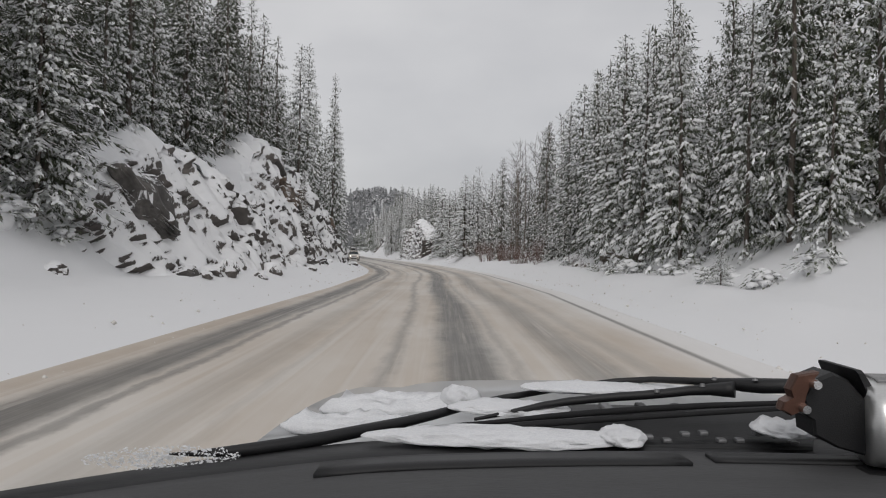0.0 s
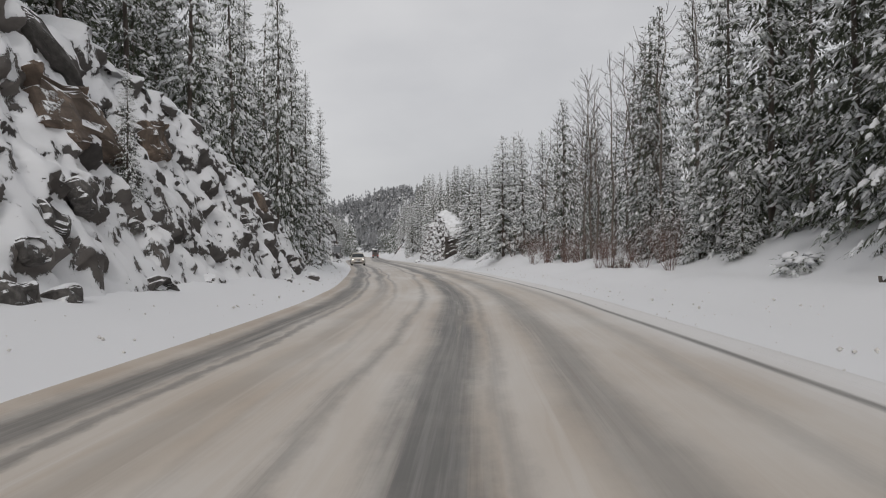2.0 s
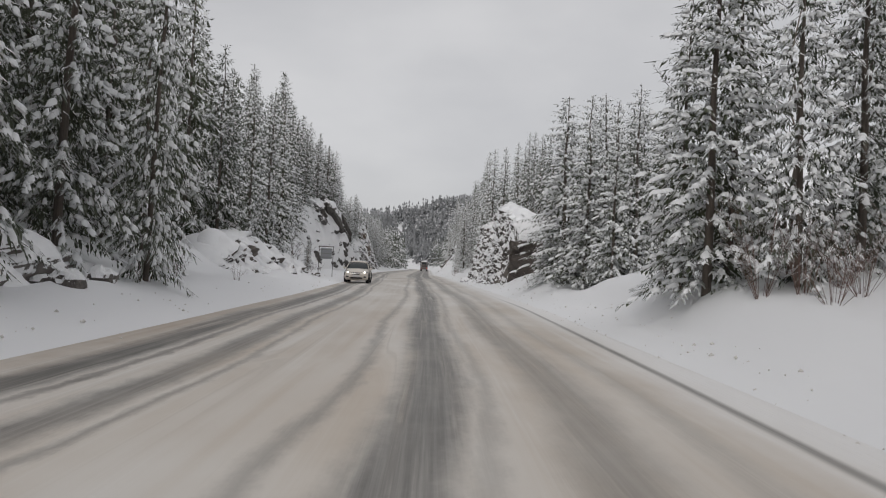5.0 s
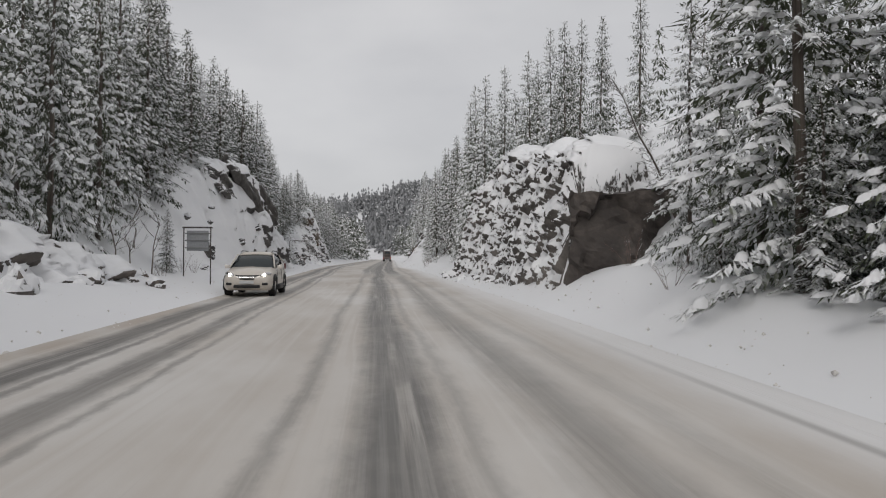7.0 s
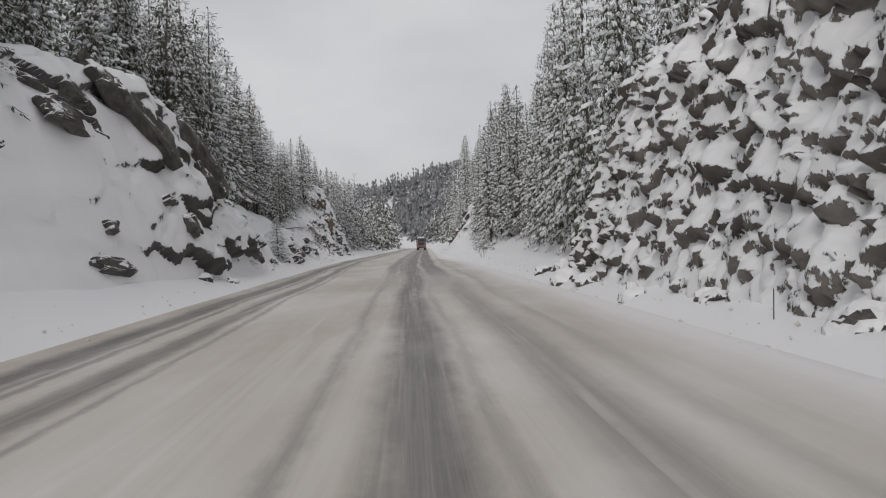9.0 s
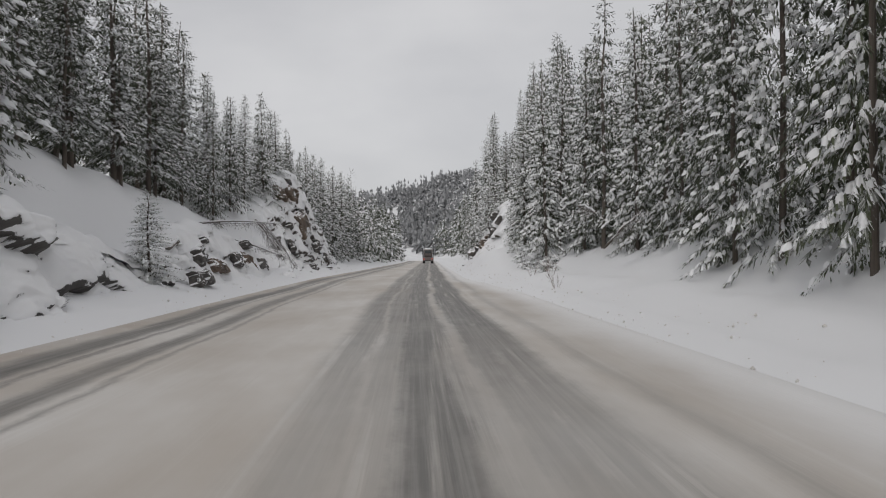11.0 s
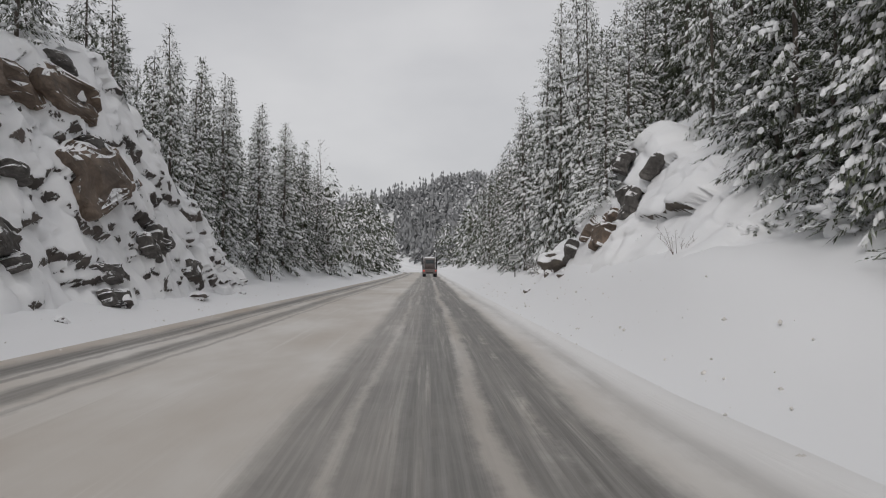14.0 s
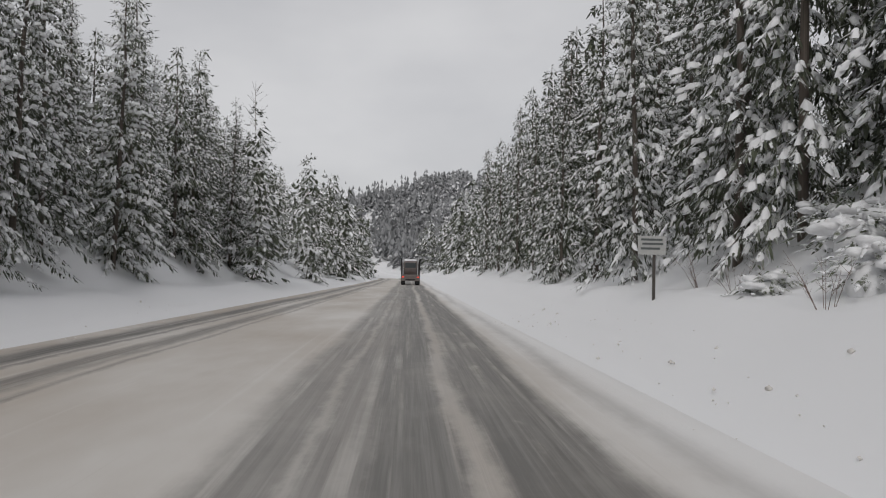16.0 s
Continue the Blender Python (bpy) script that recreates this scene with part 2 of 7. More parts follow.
def height(u, y):
    """Height of the ground at the lateral distance u from the lane's line and y along the valley."""
    u, y = np.asarray(u, float), np.asarray(y, float)
    out = np.zeros(np.broadcast(u, y).shape)
    for side, edge, (ys, hs), toe in ((-1, edge_l(y), SHOULDER_L, 3.2), (1, edge_r(y), SHOULDER_R, 3.0)):
        d = side * u - edge
        lift = 1.0 if side < 0 else 1.0 + 0.6 * smooth(y, 200, 225)
        bank = (0.26 * smooth(d, 0.0, 0.7) + 0.50 * smooth(d, 0.7, 2.8)) * lift + 0.28 * (vnoise(u * 0.5, y * 0.35, 3) - 0.4) * smooth(d, 0.6, 2.5)
        bank = bank + 0.11 * (vnoise(u * 2.1, y * 1.7, 5) - 0.5) * smooth(d, 0.2, 1.2) + 0.09 * (vnoise(u * 6, y * 5, 6) - 0.5) * smooth(d, 0.1, 0.6) * (1 - smooth(d, 2.0, 4.0))
        if side > 0:   # the apron of snow under the boulder knoll
            bank = bank + 0.55 * smooth(d, 0.3, 2.0) * smooth(y, 112, 120) * (1 - smooth(y, 130, 138)) + 0.75 * smooth(d, 1.2, 3.4) * smooth(y, 84, 93) * (1 - smooth(y, 105, 109))
            bank = bank + 0.85 * smooth(d, 0.3, 2.0) * smooth(y, 211, 220) * (1 - smooth(y, 234, 246))
        rise = (np.interp(y, ys, hs) - 0.75) * smooth(d, toe, toe + 3.4)
        slope = (0.26 * np.clip(d - toe - 3.0, 0, 70) + 0.10 * np.clip(d - 80, 0, 500)) * (1 - 0.8 * smooth(y, 270, 440))
        if side > 0:
            slope = slope * (1 - 0.65 * smooth(y, 84, 98) * (1 - smooth(y, 130, 145)))
        rough = 0.7 * (vnoise(u * 0.16, y * 0.16, 7) - 0.5) * smooth(d, 3, 8)
        out = out + np.where(d > 0, bank + rise + slope + rough, 0)
    # far along, the valley floor lifts into wooded slopes and two hills close it
    x = u + line(y)
    out = out + 31 * np.exp(-(((x - 16) / 46) ** 2 + ((y - 640) / 70) ** 2)) + 22 * np.exp(-(((x + 62) / 75) ** 2 + ((y - 610) / 60) ** 2))
    out = out + 34 * np.exp(-(((x + 210) / 90) ** 2 + ((y - 600) / 90) ** 2)) + 24 * np.exp(-(((x - 110) / 70) ** 2 + ((y - 640) / 80) ** 2))
    return out


def ground_z(x, y):
    return float(height(x - float(line(y)), y))


us = np.r_[-3000, -1500, -700, -400, -250, -160, -110, -80, -60, -48, -38, -30, np.arange(-25, -15, 1.2), np.arange(-15, 15, 0.4),
           np.arange(15, 25, 1.2), 27, 32, 38, 48, 60, 80, 110, 135, np.arange(160, 700, 22), 760, 900, 1500, 3000]
ys = np.r_[-3000, -1200, -500, -200, -100, -60, np.arange(-40, 270, 0.95), np.arange(270, 420, 2.5), np.arange(420, 760, 8), np.arange(760, 1400, 20), 1500, 1700, 2000, 2500, 3200, 4500]
UU, YY = np.meshgrid(us, ys)
ZZ = height(UU, YY)
XX = UU + line(YY)
nu, ny = len(us), len(ys)
quads = [(j * nu + i, j * nu + i + 1, (j + 1) * nu + i + 1, (j + 1) * nu + i) for j in range(ny - 1) for i in range(nu - 1)]
ground = part_mesh("ground", mesh_of("ground", np.c_[XX.ravel(), YY.ravel(), ZZ.ravel()], quads, True), SNOW)
tagged(ground, "snow-covered ground rising into wooded slopes", "ground", kind="structure")


# ---- road ----
def make_road():
    k = Nodes("slushy_road", 0.6, 0, 0.4)
    uva = k.t.nodes.new("ShaderNodeUVMap")
    uva.uv_map = "lane"
    uvb = k.t.nodes.new("ShaderNodeUVMap")
    uvb.uv_map = "verge"
    sa, sb = k.t.nodes.new("ShaderNodeSeparateXYZ"), k.t.nodes.new("ShaderNodeSeparateXYZ")
    k.link(uva.outputs[0], sa.inputs[0])
    k.link(uvb.outputs[0], sb.inputs[0])
    u, s, left, right = sa.outputs["X"], sa.outputs["Y"], sb.outputs["X"], sb.outputs["Y"]
    comb = k.t.nodes.new("ShaderNodeCombineXYZ")
    k.link(u, comb.inputs[0])
    k.link(s, comb.inputs[1])

    def stretched(a, b, scale=1.0, detail=4, rough=0.6):
        mp = k.t.nodes.new("ShaderNodeMapping")
        mp.inputs["Scale"].default_value = (a, b, 1)
        k.link(comb.outputs[0], mp.inputs["Vector"])
        return k.noise(scale, detail, rough, mp.outputs["Vector"])

    wob = k.math("MULTIPLY", k.math("SUBTRACT", stretched(0.02, 0.05, 1, 2), 0.5), 0.9)
    wob = k.math("ADD", wob, k.math("MULTIPLY", k.math("SUBTRACT", stretched(2.2, 0.9, 1, 4, 0.7), 0.5), 0.34))
    wu, wleft = k.math("ADD", u, wob), k.math("ADD", left, wob)

    def track(pos, centre, half, soft):
        far = k.math("ABSOLUTE", k.math("SUBTRACT", pos, centre))
        return k.math("SUBTRACT", 1.0, k.step(far, half - soft, half + soft))

    streak, streak2, blot = stretched(3.4, 0.05, 1, 5, 0.62), stretched(13, 0.16, 1, 4, 0.7), stretched(0.6, 0.35, 1, 5, 0.65)
    later = k.step(s, 150, 185)
    early = k.math("SUBTRACT", 1.0, later)
    onward = k.math("ADD", 0.3, k.math("MULTIPLY", k.step(s, 48, 82), 0.7))
    # the worn strip wanders across the lane
    drift = k.math("ADD", k.math("SUBTRACT", 0.28, k.math("MULTIPLY", k.step(s, 14, 44), 0.72)), k.math("MULTIPLY", k.step(s, 60, 88), 0.50))
    mu = k.math("SUBTRACT", wu, drift)
    tracks = [
        k.math("MULTIPLY", track(mu, 0.0, 0.40, 0.24), 0.92),
        k.math("MULTIPLY", k.math("MULTIPLY", track(mu, 1.62, 0.34, 0.28), early), 0.55),
        k.math("MULTIPLY", k.math("MULTIPLY", track(mu, -1.05, 0.10, 0.12), early), 0.5),
        k.math("MULTIPLY", track(mu, 0.62, 0.10, 0.12), 0.4),
        k.math("MULTIPLY", track(wu, 2.6, 0.14, 0.18), 0.3),
        k.math("MULTIPLY", k.math("MULTIPLY", track(wu, -0.55, 0.85, 0.25), later), 0.72),
        k.math("MULTIPLY", k.math("MULTIPLY", track(wu, 0.85, 1.05, 0.20), later), 0.95),
        k.math("MULTIPLY", k.math("MULTIPLY", track(right, 0.62, 0.07, 0.06), k.math("SUBTRACT", 1.0, k.step(s, 95, 125))), 0.75),
        k.math("MULTIPLY", track(wleft, 0.78, 0.34, 0.20), 0.9),
        k.math("MULTIPLY", track(wleft, 1.32, 0.09, 0.07), 0.65),
        k.math("MULTIPLY", k.math("MULTIPLY", track(wleft, 2.10, 0.24, 0.16), onward), 0.75),
        k.math("MULTIPLY", k.math("MULTIPLY", track(wleft, 2.62, 0.07, 0.08), onward), 0.55),
    ]
    worn = tracks[0]
    for other in tracks[1:]:
        worn = k.math("MAXIMUM", worn, other)
    # ridges of slush left between the wheels
    slush = k.math("MAXIMUM", k.math("MULTIPLY", track(wu, 0.70, 0.13, 0.10), k.math("ADD", 0.35, blot)), k.math("MULTIPLY", track(wu, -0.72, 0.06, 0.07), 0.6))
    slush = k.math("MAXIMUM", slush, k.math("MULTIPLY", track(wu, 1.30, 0.05, 0.07), k.step(blot, 0.45, 0.65)))
    worn = k.math("MULTIPLY", worn, k.math("SUBTRACT", 1.0, k.math("MULTIPLY", k.math("MULTIPLY", slush, later), 0.85)), True)
    ridges = k.step(streak, 0.50, 0.64)
    worn = k.math("MULTIPLY", worn, k.math("SUBTRACT", 1.04, k.math("MULTIPLY", k.math("MULTIPLY", ridges, k.step(blot, 0.36, 0.62)), 0.55)), True)
    worn = k.math("MULTIPLY", worn, k.math("ADD", 0.55, k.math("MULTIPLY", blot, 0.9)), True)
    snow = k.ramp(stretched(0.35, 0.12, 1, 4), [(0.30, (0.49, 0.415, 0.34)), (0.5, (0.555, 0.495, 0.43)), (0.72, (0.65, 0.615, 0.57))])
    grey = k.ramp(stretched(0.35, 0.12, 1, 4), [(0.30, (0.46, 0.425, 0.385)), (0.5, (0.53, 0.505, 0.475)), (0.72, (0.64, 0.625, 0.605))])
    snow = k.mix(k.math("MULTIPLY", k.step(s, 70, 130), 0.75), snow, grey)   # less sand further on
    snow = k.mix(k.math("MULTIPLY", k.step(streak, 0.55, 0.75), 0.35), snow, (0.72, 0.71, 0.69))
    snow = k.mix(k.math("MULTIPLY", k.step(streak2, 0.60, 0.74), 0.16), snow, (0.36, 0.32, 0.28))
    # brown grit thrown along the outer edge of the oncoming lane
    grit = k.math("MULTIPLY", track(wleft, 0.25, 0.32, 0.3), k.step(blot, 0.30, 0.62))
    snow = k.mix(k.math("MULTIPLY", grit, 0.45), snow, (0.40, 0.32, 0.25))
    clean = k.math("SUBTRACT", 1.0, k.step(k.math("ADD", right, wob), 0.1, 1.5))
    snow = k.mix(k.math("MULTIPLY", k.step(k.noise(2.4, 6, 0.7), 0.52, 0.70), 0.35), snow, (0.70, 0.685, 0.66))
    snow = k.mix(k.math("MULTIPLY", k.step(k.noise(7.5, 4, 0.7), 0.60, 0.72), 0.30), snow, (0.36, 0.32, 0.28))
    snow = k.mix(k.math("MULTIPLY", clean, 0.8), snow, (0.82, 0.82, 0.825))
    wet = k.mix(k.step(streak2, 0.38, 0.68), (0.145, 0.138, 0.128), (0.225, 0.215, 0.20))
    k.colour(k.mix(worn, snow, wet))
    k.link(k.mix(worn, (0.7, 0.7, 0.7), (0.55, 0.55, 0.55)), k.b.inputs["Roughness"])
    h = k.math("ADD", k.math("MULTIPLY", worn, -0.9), k.math("ADD", k.math("MULTIPLY", streak, 0.5), k.math("MULTIPLY", k.noise(18, 3), 0.35)))
    k.bump(h, 0.55, 0.03)
    return k.m


ROAD = make_road()
road_y = np.r_[np.arange(-60, -10, 4.0), np.arange(-10, 300, 0.8), np.arange(300, 700, 4.0)]
road_n = 64
rv, rf, uv_a, uv_b = [], [], [], []
for y in road_y:
    el, er = float(edge_l(y)) + 0.12, float(edge_r(y)) + 0.12
    ul = np.linspace(-el, er, road_n)
    ridge = 0.016 * (vnoise(ul * 5 + 40, np.full(road_n, y * 0.10), 11) - 0.35) + 0.02 * (vnoise(ul * 1.3, np.full(road_n, y * 0.05), 12) - 0.3)
    rut = sum(0.016 * np.exp(-((ul - c) / 0.33) ** 2) for c in (-0.06, 1.62, -el + 0.85, -el + 2.45))
    lip = 0.05 * np.exp(-((ul - er + 0.25) / 0.15) ** 2) + 0.04 * np.exp(-((ul + el - 0.2) / 0.15) ** 2)
    z = 0.035 + ridge - rut + lip
    for a, b in zip(ul, z):
        rv.append((a + float(line(y)), y, b))
        uv_a.append((a, y))
        uv_b.append((a + el - 0.12, er - 0.12 - a))
for j in range(len(road_y) - 1):
    for i in range(road_n - 1):
        a = j * road_n + i
        rf.append((a, a + 1, a + road_n + 1, a + road_n))
road_mesh = mesh_of("road", rv, rf, True)
loops = np.empty(len(road_mesh.loops), dtype=np.int32)
road_mesh.loops.foreach_get("vertex_index", loops)
for nm, data in (("lane", uv_a), ("verge", uv_b)):
    road_mesh.uv_layers.new(name=nm).data.foreach_set("uv", np.array(data, dtype=np.float32)[loops].ravel())
road = part_mesh("road", road_mesh, ROAD)
tagged(road, "two-lane road under tan packed snow with dark wet tyre tracks", "road", kind="structure")


# ---- rock cuts beside the road ----
def block_offset(p, amp):
    """How far a jointed rock face stands out at p: large tilted blocks, small ones in broken places, cracks, grain."""
    p = p + noise.noise_vector(p * 0.9) * 0.3
    near, pts = noise.voronoi(p * 0.45 + Vector((4.1, 1.7, 9.2)))
    big, turn = noise.cell(pts[0] * 7.31), noise.cell(pts[0] * 3.3)
    k = min(1.0, (near[1] - near[0]) * 3.5)
    big = big * (0.5 + 0.5 * k) + noise.cell(pts[1] * 7.31) * (0.5 - 0.5 * k)
    lean = (p * 0.45 + Vector((4.1, 1.7, 9.2)) - pts[0]).dot(Vector((0.3, 0.7 * turn, -0.8)))
    off = 1.0 * big * 0.5 + 0.9 * lean - 0.30 * (1 - min(1.0, (near[1] - near[0]) * 6.0))
    rough = min(1.0, max(0.12, 0.5 + 1.6 * noise.noise(p * 0.36 + Vector((0, 0, 5)))))
    near, pts = noise.voronoi(p * 1.15)
    small, turn = noise.cell(pts[0] * 5.17), noise.cell(pts[0] * 2.9)
    k = min(1.0, (near[1] - near[0]) * 3.0)
    small = small * (0.5 + 0.5 * k) + noise.cell(pts[1] * 5.17) * (0.5 - 0.5 * k)
    lean = (p * 1.15 - pts[0]).dot(Vector((0.3, 0.6 * turn, -0.5)))
    off += rough * (0.42 * small + 0.30 * lean - 0.22 * (1 - min(1.0, (near[1] - near[0]) * 5.0)))
    return amp * (off + 0.55 * noise.noise(p * 0.3) + 0.10 * noise.noise(p * 4.6))


def boulder(parent, x, y, size, seed, material):
    """A loose angular block, half sunk in the snow."""
    rnd = random.Random(seed)
    bm = bmesh.new()
    bmesh.ops.create_icosphere(bm, subdivisions=3, radius=1.0)
    sx, sy, sz = size * rnd.uniform(0.7, 1.2), size * rnd.uniform(0.8, 1.4), size * rnd.uniform(0.6, 1.0)
    for v in bm.verts:
        k = 1 + block_offset(v.co * 1.1 + Vector((seed, 0, 0)), 0.42)
        v.co = Vector((v.co.x * sx * k, v.co.y * sy * k, v.co.z * sz * k))
    bmesh.ops.translate(bm, verts=bm.verts, vec=(x, y, ground_z(x, y) - sz * 0.05))
    return part("boulder", bm, material, parent)


def rock_cut(label, side, stations, cell=1.1, amp=0.55, step=0.2, material=None, seed=0, lean=0.8, stones=8, cap=0.16, stretch=(0.8, 0.62, 0.95), calm=None):
    """A blasted rock face beside the road. stations: y, distance of the foot and of the crest from the lane's line, height of the crest."""
    st = np.array(stations, float)
    owner = thing("rock_outcrop", label, "rock", "rock outcrops")
    n = max(4, int((st[-1, 0] - st[0, 0]) / step))
    yy = np.linspace(st[0, 0], st[-1, 0], n)
    foot, crest, top = (np.interp(yy, st[:, 0], st[:, i]) for i in (1, 2, 3))
    top = top * (1 + 0.10 * (vnoise(yy * 0.5, yy * 0, seed) - 0.5) + 0.10 * (vnoise(yy * 1.7, yy * 0, seed + 5) - 0.5))
    m = max(12, int(np.max(top + crest - foot) * 1.15 / step))
    vs = np.linspace(0, 1, m)
    verts = []
    for y, f, c, h in zip(yy, foot, crest, top):
        base = float(height(side * f, y)) - 0.35
        x0 = float(line(y))
        for v in vs:
            if v < 0.78:   # the face
                q = v / 0.78
                d, z = f + (c - f) * q ** lean, base + (h - base) * q ** 0.92
            elif v < 0.92:  # back over the rounded crest
                q = (v - 0.78) / 0.14
                d, z = c + 2.2 * q, h + 0.25 * math.sin(q * 3.1) - 0.1 * q
            else:          # and down into the hillside
                q = (v - 0.92) / 0.08
                d, z = c + 2.2 + 0.8 * q, h - 0.1 - 2.2 * q
            k = float(min(1.0, v * 9) * (1 - smooth(v, 0.78, 0.95)))
            p = Vector((d * stretch[0] / cell, y * stretch[1] / cell, z * stretch[2] / cell)) + Vector((seed * 13.7, seed * 7.1, 0))
            off = block_offset(p, amp) * (0.25 + 0.75 * k)
            if calm:
                off *= 0.15 + 0.85 * max(float(smooth(y, *calm)), 0.9 * float(smooth(v, 0.62, 0.72)) * float(smooth(y, calm[0] - 8, calm[0])))
            verts.append((side * (d - off) + x0, y, z + 0.30 * off * k))
    faces = []
    for j in range(n - 1):
        for i in range(m - 1):
            a = j * m + i
            q = (a, a + 1, a + m + 1, a + m)
            faces.append(q if side < 0 else q[::-1])
    for j, flip in ((0, False), (n - 1, True)):   # close both ends
        ring = [j * m + i for i in range(m)]
        mid = np.mean([verts[i] for i in ring], axis=0)
        verts.append((mid[0], mid[1] + (0.1 if flip else -0.1), mid[2]))
        c = len(verts) - 1
        for a, b in zip(ring, ring[1:] + ring[:1]):
            faces.append((a, c, b) if flip == (side > 0) else (b, c, a))
    part_mesh("rock_face", mesh_of("rock_face", verts, faces, True), material or ROCK, owner)
    # a rounded pillow of snow along the crest
    cv, cf, cols = [], [], 9
    for y, c, h in zip(yy[::2], crest[::2], top[::2]):
        wide = 1.5 + 0.9 * float(vnoise(y * 0.55, 0, seed + 9))
        ends = float(smooth(y, st[0, 0], st[0, 0] + 4) * (1 - smooth(y, st[-1, 0] - 4, st[-1, 0])))
        lift = cap * (0.4 + 1.3 * float(vnoise(y * 0.8, 3, seed + 4))) * ends - 0.5 * (1 - ends)
        over = 0.28 * float(vnoise(y * 1.1, 1, seed + 8)) - 0.15
        for i in range(cols):
            q = i / (cols - 1)
            d = c - over + (wide + over) * q
            z = h + 0.10 + lift * 2.0 * math.sin(math.pi * min(1, 0.12 + q * 0.9)) - 0.5 * (1 - q) ** 4 - 0.4 * q ** 3
            cv.append((side * d + float(line(y)), y, z))
    rows = len(cv) // cols
    for j in range(rows - 1):
        for i in range(cols - 1):
            a = j * cols + i
            q = (a, a + 1, a + cols + 1, a + cols)
            cf.append(q if side < 0 else q[::-1])
    part_mesh("snow_cap", mesh_of("snow_cap", cv, cf, True), SNOW, owner, "thick white snow along the crest")
    rnd = random.Random(seed * 17 + 3)
    for i in range(stones):
        y = rnd.uniform(st[0, 0] + 0.5, st[-1, 0] - 0.5)
        d = float(np.interp(y, st[:, 0], st[:, 1])) - rnd.uniform(-0.5, 0.5)
        boulder(owner, side * d + float(line(y)), y, rnd.uniform(0.18, 0.5), seed * 31 + i, material or ROCK)
    return owner


long_cut = rock_cut("long dark rock cut half buried in snow beside the road", -1,
         [(15, 9, 9.3, 0.1), (18, 8, 9.6, 1.6), (21, 7, 9.6, 3.9), (25, 6.6, 9.6, 5.0), (28, 6.5, 9.2, 4.8), (31, 6.5, 8.7, 4.2), (34, 6.6, 8.6, 3.6), (37, 6.8, 9.2, 3.7), (40, 6.9, 10.2, 5.2), (44, 7, 11, 7.3), (48, 7.3, 11.3, 8.2), (53, 7.4, 11.1, 7.9), (57.5, 7.1, 10, 6.5), (61, 6.9, 9.4, 5.6), (65, 6.8, 8.8, 4.6), (72, 7.2, 8.7, 3.1), (80, 7.6, 8.8, 2.5), (90, 8.2, 9.2, 1.9), (99, 9, 9.8, 0.5)],
         cell=0.52, amp=0.40, step=0.175, seed=1, material=ROCK, stones=18, stretch=(0.8, 1.2, 0.64))
rock_cut("low snow-capped rock ledge beside the road", -1,
         [(109, 9.4, 9.8, 0.5), (113, 8.8, 10.2, 2.4), (118, 8.5, 10.2, 2.7), (123, 8.3, 10.0, 2.3), (129, 8.0, 9.4, 1.6), (134, 7.9, 8.4, 0.5)], cell=0.5, amp=0.5, step=0.14, seed=2, material=ROCK_LEDGE, stretch=(0.8, 1.05, 0.75))
snow_knoll = rock_cut("rounded rock knoll with a smooth snow flank", -1,
         [(137, 9.8, 11.5, 0.8), (145, 9.2, 12.4, 4.8), (152, 8.9, 11.9, 7.0), (157, 8.6, 11.3, 7.9), (160.5, 8.4, 10.4, 8.2), (163, 8.2, 9.7, 7.6), (165.5, 7.9, 9.2, 6.4), (169, 7.8, 8.9, 5.0), (173, 7.8, 8.8, 3.7), (177, 8.0, 8.9, 2.8), (184, 8.6, 9.6, 2.2), (195, 9.0, 10.2, 0.7)],
         cell=0.8, amp=0.42, step=0.17, seed=3, lean=0.95, material=ROCK_KNOLL, stones=3, calm=(157, 165))
branch_ledge = rock_cut("low snowy rock ledge under fallen branches", -1,
         [(190, 9.4, 10.4, 1.2), (194, 8.7, 10.2, 2.6), (199, 8.6, 10.2, 2.8), (204, 8.6, 10.1, 2.6), (208, 8.7, 10.0, 2.1), (213, 8.8, 9.8, 0.7)], cell=0.5, amp=0.30, step=0.13, seed=4, material=ROCK_BURIED, stones=2, stretch=(0.8, 1.05, 0.75))
buttress = rock_cut("tall reddish rock buttress patched with snow", -1,
         [(216, 10.2, 11.2, 0.8), (220, 9.5, 12.0, 4.6), (225, 9.1, 12.2, 7.4), (229, 8.9, 12.0, 8.6), (232, 8.8, 11.6, 9.2), (234, 8.8, 11.1, 8.0), (237, 8.8, 10.5, 5.6), (240.5, 8.8, 10.1, 3.8), (244, 9.0, 9.8, 2.0), (247, 9.3, 9.9, 0.6)],
         cell=0.5, amp=0.34, step=0.14, seed=5, material=ROCK_RED, stretch=(0.8, 1.1, 0.72))
wall_rock = rock_cut("steep blasted rock wall hung with snow", 1,
         [(127.4, 5.6, 6.2, 4.9), (129, 5.6, 6.5, 5.4), (134, 5.6, 6.7, 5.8), (138, 5.6, 7.0, 6.3), (142, 5.6, 7.2, 6.8), (147, 5.5, 7.5, 7.3), (151, 5.4, 7.0, 6.9), (154, 5.3, 6.5, 6.0), (157, 5.2, 6.1, 3.6), (160, 5.4, 6.4, 1.8), (164, 6.0, 7.0, 0.9)],
         cell=0.215, amp=0.34, step=0.105, seed=6, material=ROCK_WALL, stones=14, stretch=(0.8, 1.25, 0.6))
